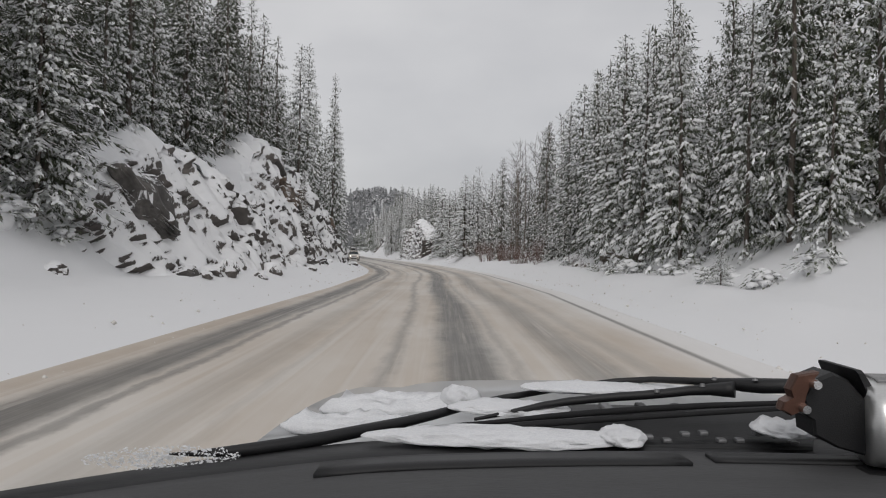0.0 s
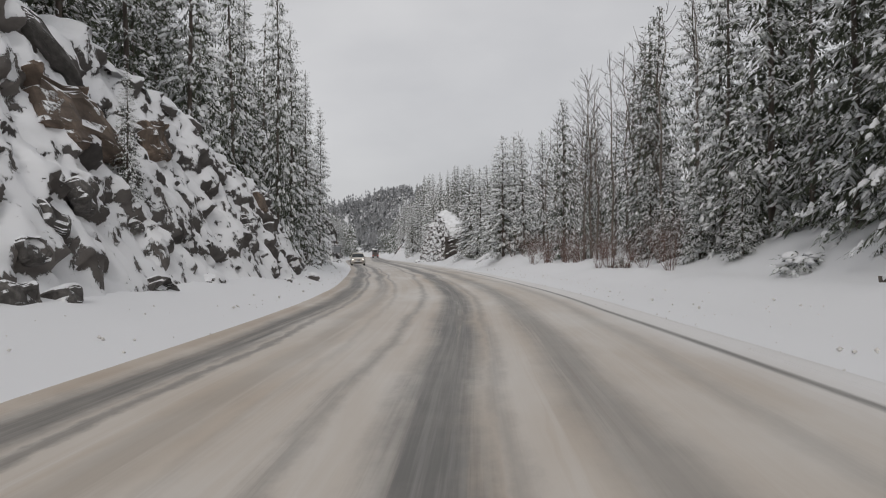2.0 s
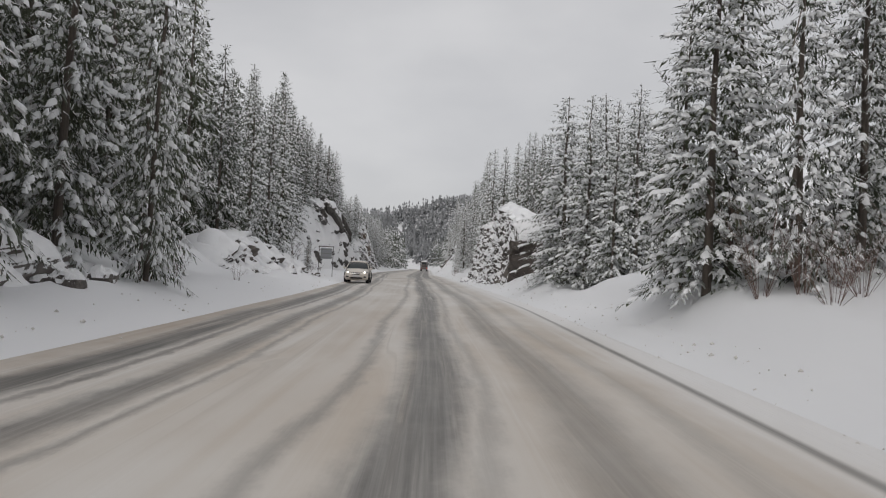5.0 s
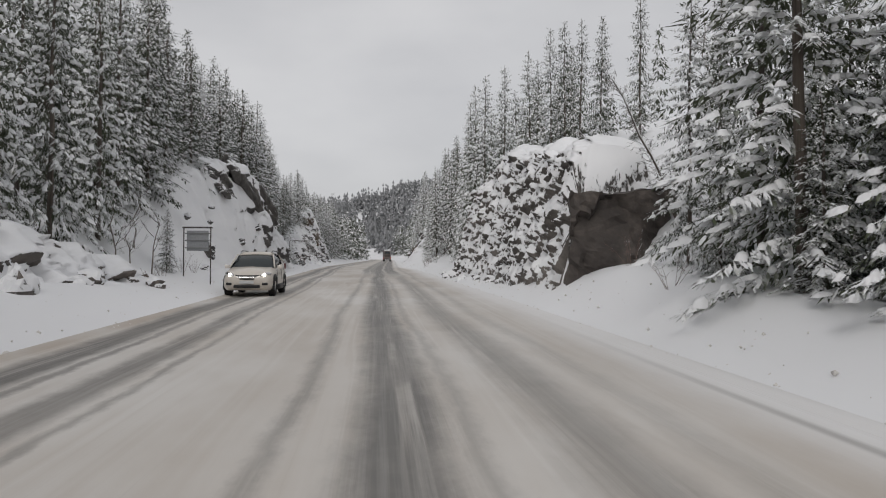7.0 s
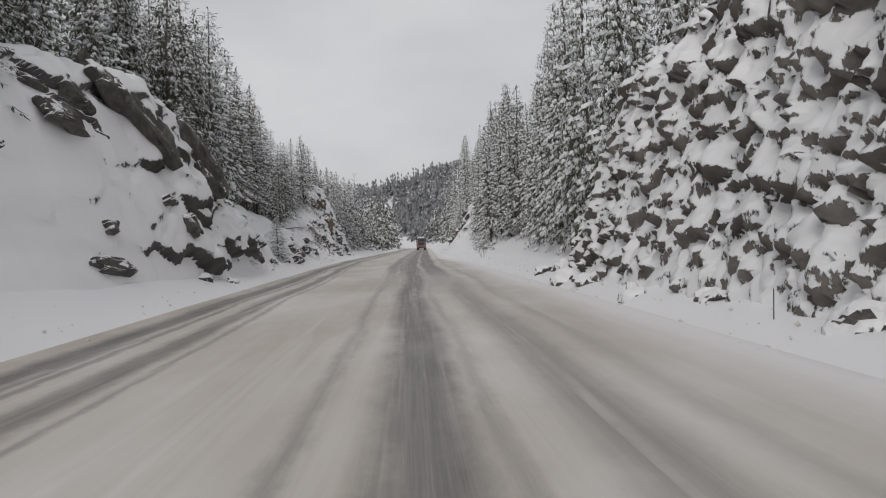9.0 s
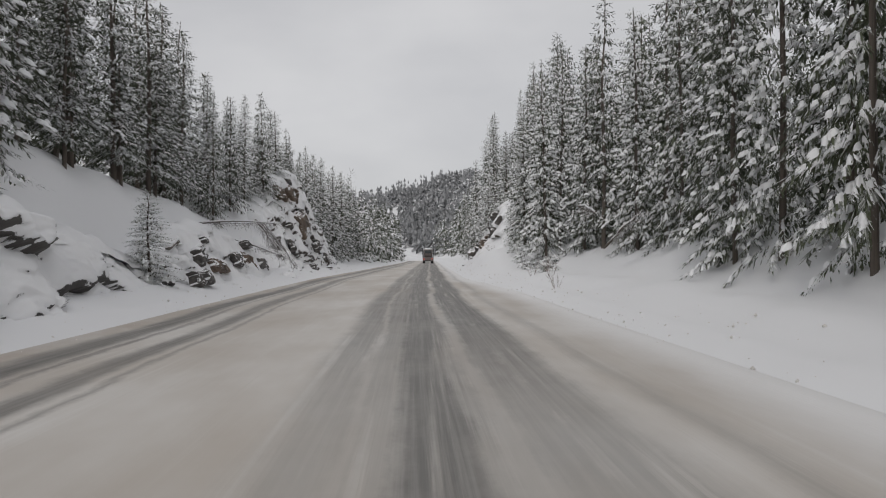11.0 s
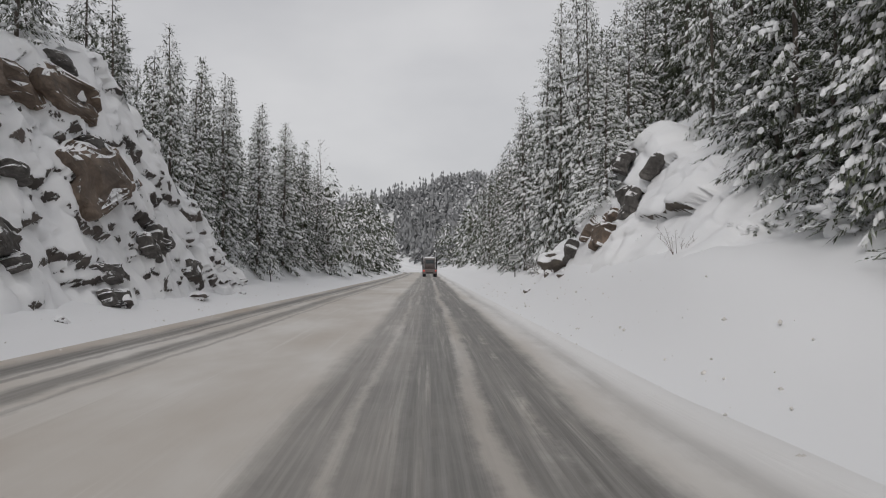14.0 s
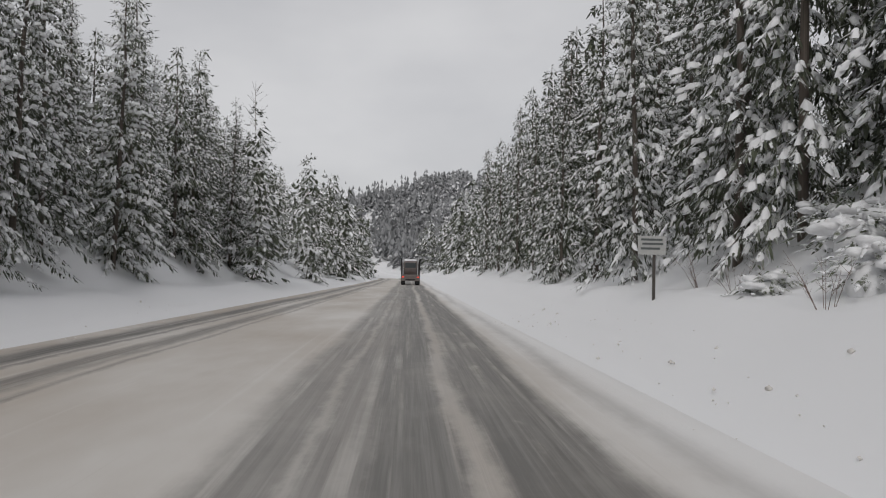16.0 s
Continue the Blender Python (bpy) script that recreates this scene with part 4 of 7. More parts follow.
# trees whose tips stand out against the sky
for u, y, tip, kind, wide in [
    (8.1, 94.4, 11.2, 9, 1.15), (8.2, 90.6, 10.6, 8, 1.1), (7.2, 95.6, 9.6, 8, 1.1), (-11.8, 241, 13.0, 8, 0.9), (-12.0, 246, 12.8, 0, 1.0), (-12.6, 236.5, 13.4, 1, 1.0), (7.8, 250.4, 17.5, 8, 0.9), (8.4, 254.4, 17.0, 8, 0.9), (-8.6, 71.3, 17.6, 8, 0.62), (-8.6, 78.5, 15.8, 8, 0.75), (-8.4, 86.5, 14.8, 8, 0.75), (-8.0, 95.5, 13.8, 8, 0.75), (-9.3, 17.6, 9, 9, 1.0), (-10.6, 19.4, 10.5, 8, 1.0), (-9.9, 15.8, 8, 9, 1.0), (8.2, 236.6, 13, 9, 1.0), (8.7, 242, 13, 8, 1.0), (9.5, 239, 14, 8, 1.0), (-11.1, 63, 18.0, 8, 0.9), (-12.4, 48.5, 17.5, 4, 1.0), (-12.6, 54, 17.8, 4, 1.2), (-12.2, 58.5, 17.5, 4, 1.0), (-10.8, 71, 20.0, 8, 0.85), (-11.2, 77, 17.4, 8, 0.9), (9.8, 50, 13.5, 0, 1.0), (8.4, 40.5, 11.0, 9, 0.8), (8.8, 45.5, 12.5, 8, 0.9), (9.3, 57.5, 13.0, 8, 0.9), (10.8, 46, 13.6, 1, 1.1), (-11.6, 130.5, 14, 8, 1.0), (-11.3, 134.5, 13.6, 9, 0.9), (-12.2, 127.5, 14.5, 8, 1.0), (-12.6, 138, 15, 0, 1.0), (7.9, 209, 13, 9, 0.9), (8.4, 213.5, 14, 8, 1.0), (8.1, 218, 13.5, 9, 0.9), (9.4, 205, 13.5, 8, 1.0), (9.3, 221, 13, 8, 0.9), (-10.9, 82.5, 17.2, 1, 1.1), (-10.4, 87.5, 16.8, 0, 1.0), (-9.9, 94, 16.4, 8, 0.9), (-9.6, 99.5, 15.2, 9, 0.8), (9.6, 66, 13.0, 0, 1.0), (10.8, 69.5, 13.4, 1, 1.2), (11.8, 73.5, 13.6, 0, 1.0), (10.6, 63.2, 13.2, 8, 0.9), (13.0, 79, 13.2, 1, 1.2), (12.6, 85, 11.5, 0, 1.0), (6.9, 92.6, 11.0, 9, 1.25), (9.9, 91.2, 11.2, 8, 1.2), (11.4, 94, 10.6, 8, 1.1), (8.0, 112.6, 10.6, 9, 1.3), (9.6, 109.2, 10.4, 8, 1.25), (8.5, 119.6, 10.6, 8, 1.2), (11.3, 110.6, 9.4, 9, 1.0), (10.3, 116.3, 11.2, 9, 1.2), (13.2, 109, 6.2, 8, 1.4), (14.8, 108, 6.6, 2, 1.4), (13.4, 106, 5.6, 2, 1.4), (15, 112, 7.4, 0, 1.2), (14.5, 117.5, 8.2, 2, 1.1), (13.0, 121, 8.0, 0, 1.1), (-12.6, 91, 15.5, 1, 1.0), (-12.4, 97, 15.2, 1, 1.0), (10.3, 53.4, 13.2, 1, 1.0), (8.9, 81, 11.6, 0, 0.9),
    (-15.5, 158, 22, 0, 1.1), (-17, 165, 22.5, 1, 1.0), (8.4, 108.6, 8.8, 9, 1.1), (10.6, 134, 12.8, 1, 0.9), (9.4, 184, 14.4, 0, 0.9), (-12.9, 250.5, 13.2, 0, 1.0),
    (7.6, 240.6, 16, 8, 0.7), (6.7, 258, 13.6, 8, 1.0), (7.7, 116.4, 11.4, 9, 1.35), (9.2, 113.6, 11.0, 8, 1.25), (12.7, 112.5, 8.4, 1, 1.0), (7.8, 122.0, 8.6, 8, 0.9), (10.8, 120, 9.0, 0, 1.0),
    (-14.2, 205, 13.0, 0, 1.0), (-9.4, 137.6, 3.6, 0, 1.3), (-9.6, 189.3, 4.1, 9, 1.9), (7.4, 252.5, 15.5, 8, 0.9), (7.0, 264, 12.6, 1, 1.0), (6.9, 270, 11.0, 0, 0.9), (8.2, 246.5, 17.4, 8, 0.8), (7.6, 217, 11, 9, 1.0), (8.0, 221.6, 13.4, 9, 0.9), (8.7, 225.2, 15.4, 8, 0.9), (7.6, 217.4, 12.6, 9, 0.8), (8.9, 229, 16.2, 8, 0.7), (7.4, 21, 1.9, 9, 2.2), (9.2, 24, 9.5, 8, 0.9), (8.7, 29, 11.0, 9, 0.9), (8.5, 34, 11.5, 8, 0.9), (9.8, 20, 8.5, 9, 0.9), (-11.2, 20.2, 9.5, 9, 0.9), (-11.3, 25.5, 13, 8, 0.9), (-11.6, 30.5, 14, 9, 0.8), (10.2, 112, 10.0, 2, 1.0), (11.5, 115.5, 10.5, 0, 1.1), (9.9, 120.5, 9.0, 9, 0.9), (12.4, 124, 10.0, 2, 1.0), (11.0, 127.5, 10.5, 0, 1.1), (13.4, 129.5, 10.5, 2, 1.0), (14.4, 114.5, 8.6, 2, 1.1), (-11.9, 16.5, 11, 8, 0.9),
    (7.6, 276, 11.5, 5, 0.9), (7.6, 282, 12.5, 6, 0.9), (8.0, 292, 13.5, 5, 0.9), (7.6, 300, 13.0, 6, 0.9), (7.8, 312, 14.0, 5, 0.9),
    (7.9, 160, 15.0, 8, 0.8), (8.0, 165.5, 15.6, 9, 0.75), (8.3, 170.5, 15.2, 8, 0.8), (8.5, 175.5, 14.8, 9, 0.75), (8.9, 180, 14.4, 8, 0.8), (8.4, 155, 14.6, 8, 0.8),
    (-12.6, 168.5, 17.2, 0, 0.9), (-12.6, 173.5, 16.6, 1, 1.0), (-12.3, 179, 16.2, 0, 0.9), (-12.8, 184.5, 13.6, 1, 1.0), (-13.0, 190, 12.6, 4, 1.3), (-13.2, 196, 12.4, 4, 1.3), (-13.4, 201, 12.6, 4, 1.3), (-14.5, 150, 17.5, 1, 1.1),
    (10.2, 197, 13.0, 8, 0.9), (9.9, 190, 13.4, 8, 0.9), (7.6, 219.4, 7.2, 2, 1.5), (7.9, 222.4, 8.6, 2, 1.4), (8.5, 225.0, 9.6, 0, 1.5), (8.6, 218.6, 9.0, 0, 1.5),
    (-9.5, 18.3, 9.6, 0, 1.6), (-10.3, 16.2, 10.4, 0, 1.5), (-10.8, 20.9, 12.6, 1, 1.6), (-9.9, 14.4, 7.5, 2, 1.5), (-11.9, 23.2, 13.6, 0, 1.4), (-11.4, 27.8, 14.2, 1, 1.5), (-11.2, 33.4, 13.8, 0, 1.3),
    (8.3, 57.4, 4.6, 0, 1.5), (8.7, 61.2, 5.2, 2, 1.4), (8.5, 54.2, 4.4, 0, 1.5), (9.0, 64.8, 5.4, 0, 1.5),
    (7.5, 115.4, 4.4, 0, 1.7), (8.5, 112.4, 5.6, 2, 1.5), (7.2, 118.8, 4.6, 0, 1.5), (9.2, 116.2, 5.6, 0, 1.7), (9.0, 109.9, 5.4, 2, 1.5),
    (9.6, 42.6, 13.2, 0, 1.2), (9.7, 47.8, 13.6, 1, 1.2), (10.0, 55.4, 13.8, 0, 1.1), (11.4, 51.6, 14.4, 4, 1.4), (11.6, 43.8, 13.8, 0, 1.2), (10.9, 38.6, 13.0, 4, 1.4), (11.3, 57.6, 14.2, 1, 1.2), (10.4, 34.6, 12.4, 0, 1.1),
]:
    plant(u, y, tip=tip, kind=kind, wide=wide)
    spots.append((u, y))
# the close rows across the road from the ledge
for k in range(6):
    u, y = 11.2 + 1.0 * (k % 2), 189.5 + 5.0 * k
    plant(u, y, tip=14.2 + 0.8 * math.sin(k * 2.3), kind=(3, 4, 7)[k % 3], wide=1.1)
    spots.append((u, y))
# the dark wall of spruces on the shoulder between the cuts
for k in range(32):
    u, y = -12.5 - 1.1 * (k % 2) - 0.4 * math.sin(k * 1.7), 140.5 + 2.3 * k
    kind = (8, 1, 0, 8, 4)[k % 5]
    if y > 185:   # bare lower trunks over the ledge
        u, kind = u - (0.9 if y < 203 else 1.9), 4
    plant(u, y, tip=16.2 + 0.9 * math.sin(k * 2.9), kind=kind, wide=1.4 if kind == 4 else 1.2)
    spots.append((u, y))
for k in range(9):
    u, y = (-14.4 if k < 3 else -12.6) - 1.0 * (k % 2), 214.5 + 2.4 * k
    plant(u, y, tip=14.3 + 0.7 * math.sin(k * 2.1), kind=(8, 0, 1)[k % 3], wide=1.1)
    spots.append((u, y))
for k in range(16):
    u, y = -13.6 - 1.6 * (k % 2), 14.0 + 2.6 * k
    plant(u, y, tip=13.5 + 0.12 * (y - 14) + math.sin(k * 2.9), kind=(0, 1, 4)[k % 3], wide=1.2)
    spots.append((u, y))
# grey-green pines filling the rows behind the first cut
for k in range(16):
    u, y = -13.4 - 1.3 * (k % 2), 46.0 + 5.0 * k
    plant(u, y, tip=17.2 - 0.02 * k + math.sin(k * 2.7), kind=(7, 3, 7)[k % 3], wide=1.0)
    spots.append((u, y))
# the front row past the buttress
for k in range(17):
    u, y = -11.5 - 0.6 * (k % 3), 249.0 + 3.1 * k
    plant(u, y, tip=12.6 + 0.9 * math.sin(k * 2.3) - 0.03 * k, kind=(8, 0, 1, 8, 2)[k % 5], wide=1.0)
    spots.append((u, y))
# along the crest of the road wall
for u, y, tip, kind, wide in [(10.2, 138.4, 12.8, 0, 0.9), (10.0, 141.2, 13.6, 1, 1.0), (10.0, 144.2, 14.3, 0, 0.9), (9.9, 147.0, 14.8, 8, 0.8), (9.4, 150.8, 14.4, 9, 0.8)]:
    plant(u, y, tip=tip, kind=kind, wide=wide)
# young trees rooted on the rocks
plant(6.1, 231.3, tip=8.6, kind=9, wide=1.6, foot=3.4)
plant(-9.1, 50.4, tip=6.6, kind=8, wide=0.9, foot=2.9)
# the woods on both sides
rnd_w = random.Random(5)


def free(u, y, gap):
    if any((u - a) ** 2 + (y - b) ** 2 < gap * gap for a, b in spots):
        return False
    spots.append((u, y))
    return True


def woods(side, y0, y1, near, deep, count, low, high, gap=1.7, back=False):
    done = tries = 0
    while done < count and tries < count * 30:
        tries += 1
        y = rnd_w.uniform(y0, y1)
        d = float(np.interp(y, near[0], near[1])) + deep * rnd_w.random()
        if free(side * d, y, gap):
            tall = rnd_w.uniform(low, high)
            if side > 0 and 127 < y < 190:   # lower growth over the road wall
                tall = max(4.5, min(tall, (0.86 + 0.14 * abs(math.sin(y * 7))) * 14.8 - float(height(side * d, y))))
            if side < 0 and y > 205:
                tall = min(tall, (0.85 + 0.15 * abs(math.sin(y * 7))) * 13.4 - float(height(side * d, y)))
            plant(side * d, y, tall=tall, back=back)
            done += 1


woods(-1, 0, 102, ([0, 18, 30, 60, 100], [10.6, 11.2, 12.4, 12.2, 12.0]), 1.8, 19, 8.5, 12.0)
woods(-1, 102, 186, ([102, 112, 140, 165, 186], [11.5, 11.5, 13.6, 13.0, 13.2]), 1.8, 9, 10, 14.5)
woods(-1, 186, 270, ([186, 205, 215, 232, 244, 270], [13.8, 13.6, 13.0, 12.8, 10.9, 11.0]), 1.8, 14, 8.5, 13)
woods(1, 16, 62, ([16, 30, 62], [10.2, 9.2, 8.1]), 2.2, 12, 8.5, 12.0)
woods(1, 72, 127, ([72, 90, 100, 127], [9.2, 10.0, 12.5, 12.5]), 3, 6, 7, 9.5, gap=2.2)
woods(1, 146, 186, ([127, 145, 165, 186], [9.8, 10.6, 9.2, 8.4]), 2.0, 13, 9.5, 13.5)
woods(1, 186, 270, ([186, 204, 213, 226, 240, 255, 270], [9.8, 9.6, 8.2, 10.4, 10.0, 8.4, 8.2]), 2.4, 26, 10, 14.0)
woods(-1, -2, 100, ([-2, 100], [14.0, 14.0]), 4.5, 13, 8.5, 13, gap=1.4, back=True)
woods(-1, 100, 330, ([100, 240, 260, 330], [14.4, 14.4, 12.6, 12.0]), 5, 30, 8.5, 14, gap=1.4, back=True)
woods(1, 14, 62, ([14, 62], [10.4, 10.0]), 6, 11, 8, 12.5, gap=1.5, back=True)
woods(1, 148, 330, ([125, 200, 250, 330], [12.6, 12.2, 11.0, 8.6]), 5, 28, 8.5, 14.5, gap=1.4, back=True)


woods(-1, 234, 305, ([234, 250, 305], [12.4, 12.0, 11.6]), 3.5, 26, 9.5, 12.5, gap=1.5, back=True)
woods(1, 238, 305, ([238, 250, 305], [10.2, 9.4, 9.0]), 3.5, 18, 11, 15, gap=1.5, back=True)


# deeper and farther woods, past counting
def forest(name, label, places, protos, material):
    """Many conifers in one mesh. places: x, y, foot, height, which, turn, width."""
    vs, fs, base = [], [], 0
    for x, y, z, tall, which, turn, wide in places:
        v, f = protos[which]
        c, s = math.cos(turn), math.sin(turn)
        k = tall / 12.0
        w = k * wide
        vs.append(np.c_[(v[:, 0] * c - v[:, 1] * s) * w + x, (v[:, 0] * s + v[:, 1] * c) * w + y, v[:, 2] * k + z])
        fs.append(f + base)
        base += len(v)
    ob = part_mesh(name, mesh_of(name, np.concatenate(vs), np.concatenate(fs), True), material)
    return tagged(ob, label, "woods", kind="stuff")


def crown_arrays(**kw):
    _, (v, f), _ = conifer_data(lumps=0, **kw)
    return np.array(v), np.array(f)


MID = [crown_arrays(h=12.0, r=1.8, seed=31, whorl=0.80, arms=6, pitch=0.36, broad=2.5, spread=0.32), crown_arrays(h=12.0, r=1.4, seed=32, whorl=0.75, arms=5, pitch=0.34, broad=2.3, spread=0.32),
       crown_arrays(h=12.0, r=2.0, seed=33, whorl=0.85, arms=6, pitch=0.38, broad=2.6, spread=0.32)]
BACK = [crown_arrays(h=12.0, r=1.8, seed=34, whorl=1.2, arms=5, pitch=0.8, broad=4.6, spread=0.42), crown_arrays(h=12.0, r=1.4, seed=35, whorl=1.1, arms=5, pitch=0.75, broad=4.3, spread=0.42),
        crown_arrays(h=12.0, r=2.0, seed=36, whorl=1.3, arms=5, pitch=0.8, broad=4.6, spread=0.42)]


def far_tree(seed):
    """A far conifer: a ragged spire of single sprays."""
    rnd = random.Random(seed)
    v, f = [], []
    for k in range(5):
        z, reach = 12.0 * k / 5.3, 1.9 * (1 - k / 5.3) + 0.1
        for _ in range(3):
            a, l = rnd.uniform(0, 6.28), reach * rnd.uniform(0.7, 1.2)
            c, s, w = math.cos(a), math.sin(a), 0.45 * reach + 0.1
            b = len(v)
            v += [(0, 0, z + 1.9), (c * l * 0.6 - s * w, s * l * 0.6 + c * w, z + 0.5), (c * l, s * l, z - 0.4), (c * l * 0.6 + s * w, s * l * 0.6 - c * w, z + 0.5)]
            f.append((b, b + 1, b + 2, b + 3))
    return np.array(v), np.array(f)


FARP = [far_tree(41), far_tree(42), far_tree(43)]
rnd_f = random.Random(9)
mid_places, back_places, far_places = [], [], []


def scatter(out, count, y0, y1, u0, u1, low, high, bias=1.5):
    for _ in range(count):
        y = rnd_f.uniform(y0, y1)
        u = u0 + (u1 - u0) * rnd_f.random() ** bias
        if out is back_places and 58 < y < 152 and 0 < u < 36:   # an open slope
            continue
        tall = rnd_f.uniform(low, high) * (0.6 if 62 < y < 146 and u > 0 else 1.0)
        if u > 0 and 62 < y < 330:   # lower growth over the road wall
            tall = max(3.5, min(tall, (0.86 + 0.14 * abs(math.sin(y * 7))) * (14.5 if y < 200 else 17.5) - float(height(u, y))))
        if u < 0 and 205 < y < 340:
            tall = max(3.5, min(tall, (0.85 + 0.15 * abs(math.sin(y * 7))) * 14.2 - float(height(u, y))))
        out.append((u + float(line(y)), y, float(height(u, y)) - 0.25, tall, rnd_f.randrange(3), rnd_f.uniform(0, 6.28), rnd_f.uniform(0.9, 1.3)))


for side in (-1, 1):
    scatter(mid_places, 46, 4, 62, side * 14.0, side * 20, 8.5, 13, 1.0)
    scatter(mid_places, 40, 62, 150, side * 15.0, side * 24, 9, 14, 1.0)
    scatter(mid_places, 80, 150, 330, side * 15.5, side * 21, 9, 14, 1.0)
    scatter(mid_places, 48, 270, 400, side * 8.8, side * 18, 9, 14, 1.3)
    scatter(back_places, 80, -15, 330, side * 20, side * 42, 9, 15)
    scatter(back_places, 85, 330, 470, side * 8.5, side * 40, 9, 15, 1.6)
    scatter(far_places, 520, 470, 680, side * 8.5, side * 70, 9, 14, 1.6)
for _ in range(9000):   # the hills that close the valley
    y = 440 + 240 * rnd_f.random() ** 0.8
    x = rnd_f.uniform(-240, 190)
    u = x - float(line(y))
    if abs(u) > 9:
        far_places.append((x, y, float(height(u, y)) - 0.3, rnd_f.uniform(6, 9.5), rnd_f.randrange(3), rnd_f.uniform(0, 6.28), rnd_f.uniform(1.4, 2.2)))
forest("woods", "dense snowy spruce woods behind the roadside trees", mid_places, MID, NEEDLES)
forest("hillside_woods", "snowy spruce woods higher on the slopes", back_places, BACK, NEEDLES)
forest("far_woods", "far hillsides of snow-dusted conifers, paled by painted haze", far_places, FARP, HAZED_NEEDLES)


# ---- bare trees, shrubs and fallen wood ----
def tube(bm, pts, r0, r1, sides=4):
    """A tapered round bar along a line of points."""
    rings = []
    for k, p in enumerate(pts):
        p = Vector(p)
        a, b = Vector(pts[max(0, k - 1)]), Vector(pts[min(len(pts) - 1, k + 1)])
        d = (b - a).normalized()
        s = d.cross(Vector((0, 0, 1)) if abs(d.z) < 0.9 else Vector((1, 0, 0))).normalized()
        t = s.cross(d)
        r = r0 + (r1 - r0) * k / (len(pts) - 1)
        rings.append([bm.verts.new(p + s * r * math.cos(6.2832 * i / sides) + t * r * math.sin(6.2832 * i / sides)) for i in range(sides)])
    for a, b in zip(rings, rings[1:]):
        for i in range(sides):
            bm.faces.new((a[i], a[(i + 1) % sides], b[(i + 1) % sides], b[i]))
    bm.faces.new(rings[0][::-1])
    bm.faces.new(rings[-1])


def box(bm, lo, hi, bevel=0.0):
    """A box between two corners, its edges rounded."""
    made = bmesh.ops.create_cube(bm, size=1.0)["verts"]
    for v in made:
        v.co = Vector(lo[k] + (hi[k] - lo[k]) * (v.co[k] + 0.5) for k in range(3))
    if bevel:
        edges = list({e for v in made for e in v.link_edges})
        bmesh.ops.bevel(bm, geom=edges, offset=bevel, segments=2, affect="EDGES", profile=0.6)


SNOWY_BARK = Nodes("snowy_bark", 0.85, 0, 0.2)
_s = SNOWY_BARK.math("ADD", SNOWY_BARK.up(), SNOWY_BARK.math("MULTIPLY", SNOWY_BARK.math("SUBTRACT", SNOWY_BARK.noise(3, 4), 0.5), 1.2))
SNOWY_BARK.colour(SNOWY_BARK.mix(SNOWY_BARK.step(_s, 0.38, 0.58), (0.10, 0.085, 0.075), (0.83, 0.835, 0.85)))
SNOWY_BARK = SNOWY_BARK.m


def bare_tree(u, y, tip, seed, label):
    """A leafless tree: a thin trunk with rising limbs and twigs."""
    rnd = random.Random(seed)
    z0 = float(height(u, y)) - 0.2
    h = tip - z0
    ob = thing("bare_tree", label, "tree", "bare trees", at=pose(u + float(line(y)), y, z0))
    bm = bmesh.new()
    sway = [rnd.uniform(-0.12, 0.12) for _ in range(8)]
    tube(bm, [(sway[k] * k * 0.5, sway[7 - k] * k * 0.4, h * k / 6) for k in range(7)], 0.0045 * h + 0.02, 0.010, 6)
    part("trunk", bm, BARE_BARK, ob)
    bm = bmesh.new()
    for k in range(int(h * 3.2)):
        q = rnd.uniform(0.22, 0.97)
        a = rnd.uniform(0, 6.28)
        ln = (1.05 - q) * h * 0.24 * rnd.uniform(0.5, 1.1) + 0.3
        i = q * 6
        p = Vector((sway[int(i)] * i * 0.5, sway[7 - int(i)] * i * 0.4, h * q))
        d = Vector((math.cos(a), math.sin(a), rnd.uniform(0.35, 1.0)))
        m, e = p + d * ln * 0.5, p + d * ln + Vector((0, 0, 0.2 * ln))
        tube(bm, [p, m, e], 0.017, 0.006, 3)
        for _ in range(4):
            b = p + (e - p) * rnd.uniform(0.3, 0.95)
            d2 = (d + Vector((rnd.uniform(-1, 1), rnd.uniform(-1, 1), rnd.uniform(-0.2, 0.7)))).normalized()
            tube(bm, [b, b + d2 * ln * rnd.uniform(0.2, 0.42)], 0.008, 0.004, 3)
    tagged(part("branchwork", bm, SNOWY_BARK, ob), kind="stuff")
    return ob


for k, (u, y, tip) in enumerate([(9.6, 77, 13.0), (11.2, 83, 14.2), (12.2, 88, 13.4), (9.6, 94, 10.6), (11.2, 74, 13.6), (8.8, 70, 12.0), (9.4, 64.5, 12.5), (10.2, 72, 12.8), (8.6, 75, 9.0), (10.4, 79.5, 12.2), (12.6, 68, 14), (9.2, 67, 12.4), (8.7, 72.5, 11.0), (9.4, 82.5, 12.0), (9.0, 86, 10.5), (10.8, 90.5, 12.4), (9.9, 61.5, 13.0), (11.0, 97, 9.6), (12.0, 110, 14.2), (13.4, 117, 8.2), (11.2, 129, 10.2), (12.4, 131, 9.8)]):
    bare_tree(u, y, tip, 60 + k, "leafless grey tree with thin frosted branches")
bare_tree(-13.4, 302.8, 17.8, 90, "tall leafless larch standing above the spruces")
for k, (u, y, tip) in enumerate([(-8.9, 133.6, 3.2), (-9.7, 131.8, 3.6), (-9.5, 133.0, 3.0)]):
    bare_tree(u, y, tip, 92 + k, "slender leafless sapling in the snowbank")
bare_tree(-10.6, 137, 4.6, 91, "young leafless tree beside the road sign")


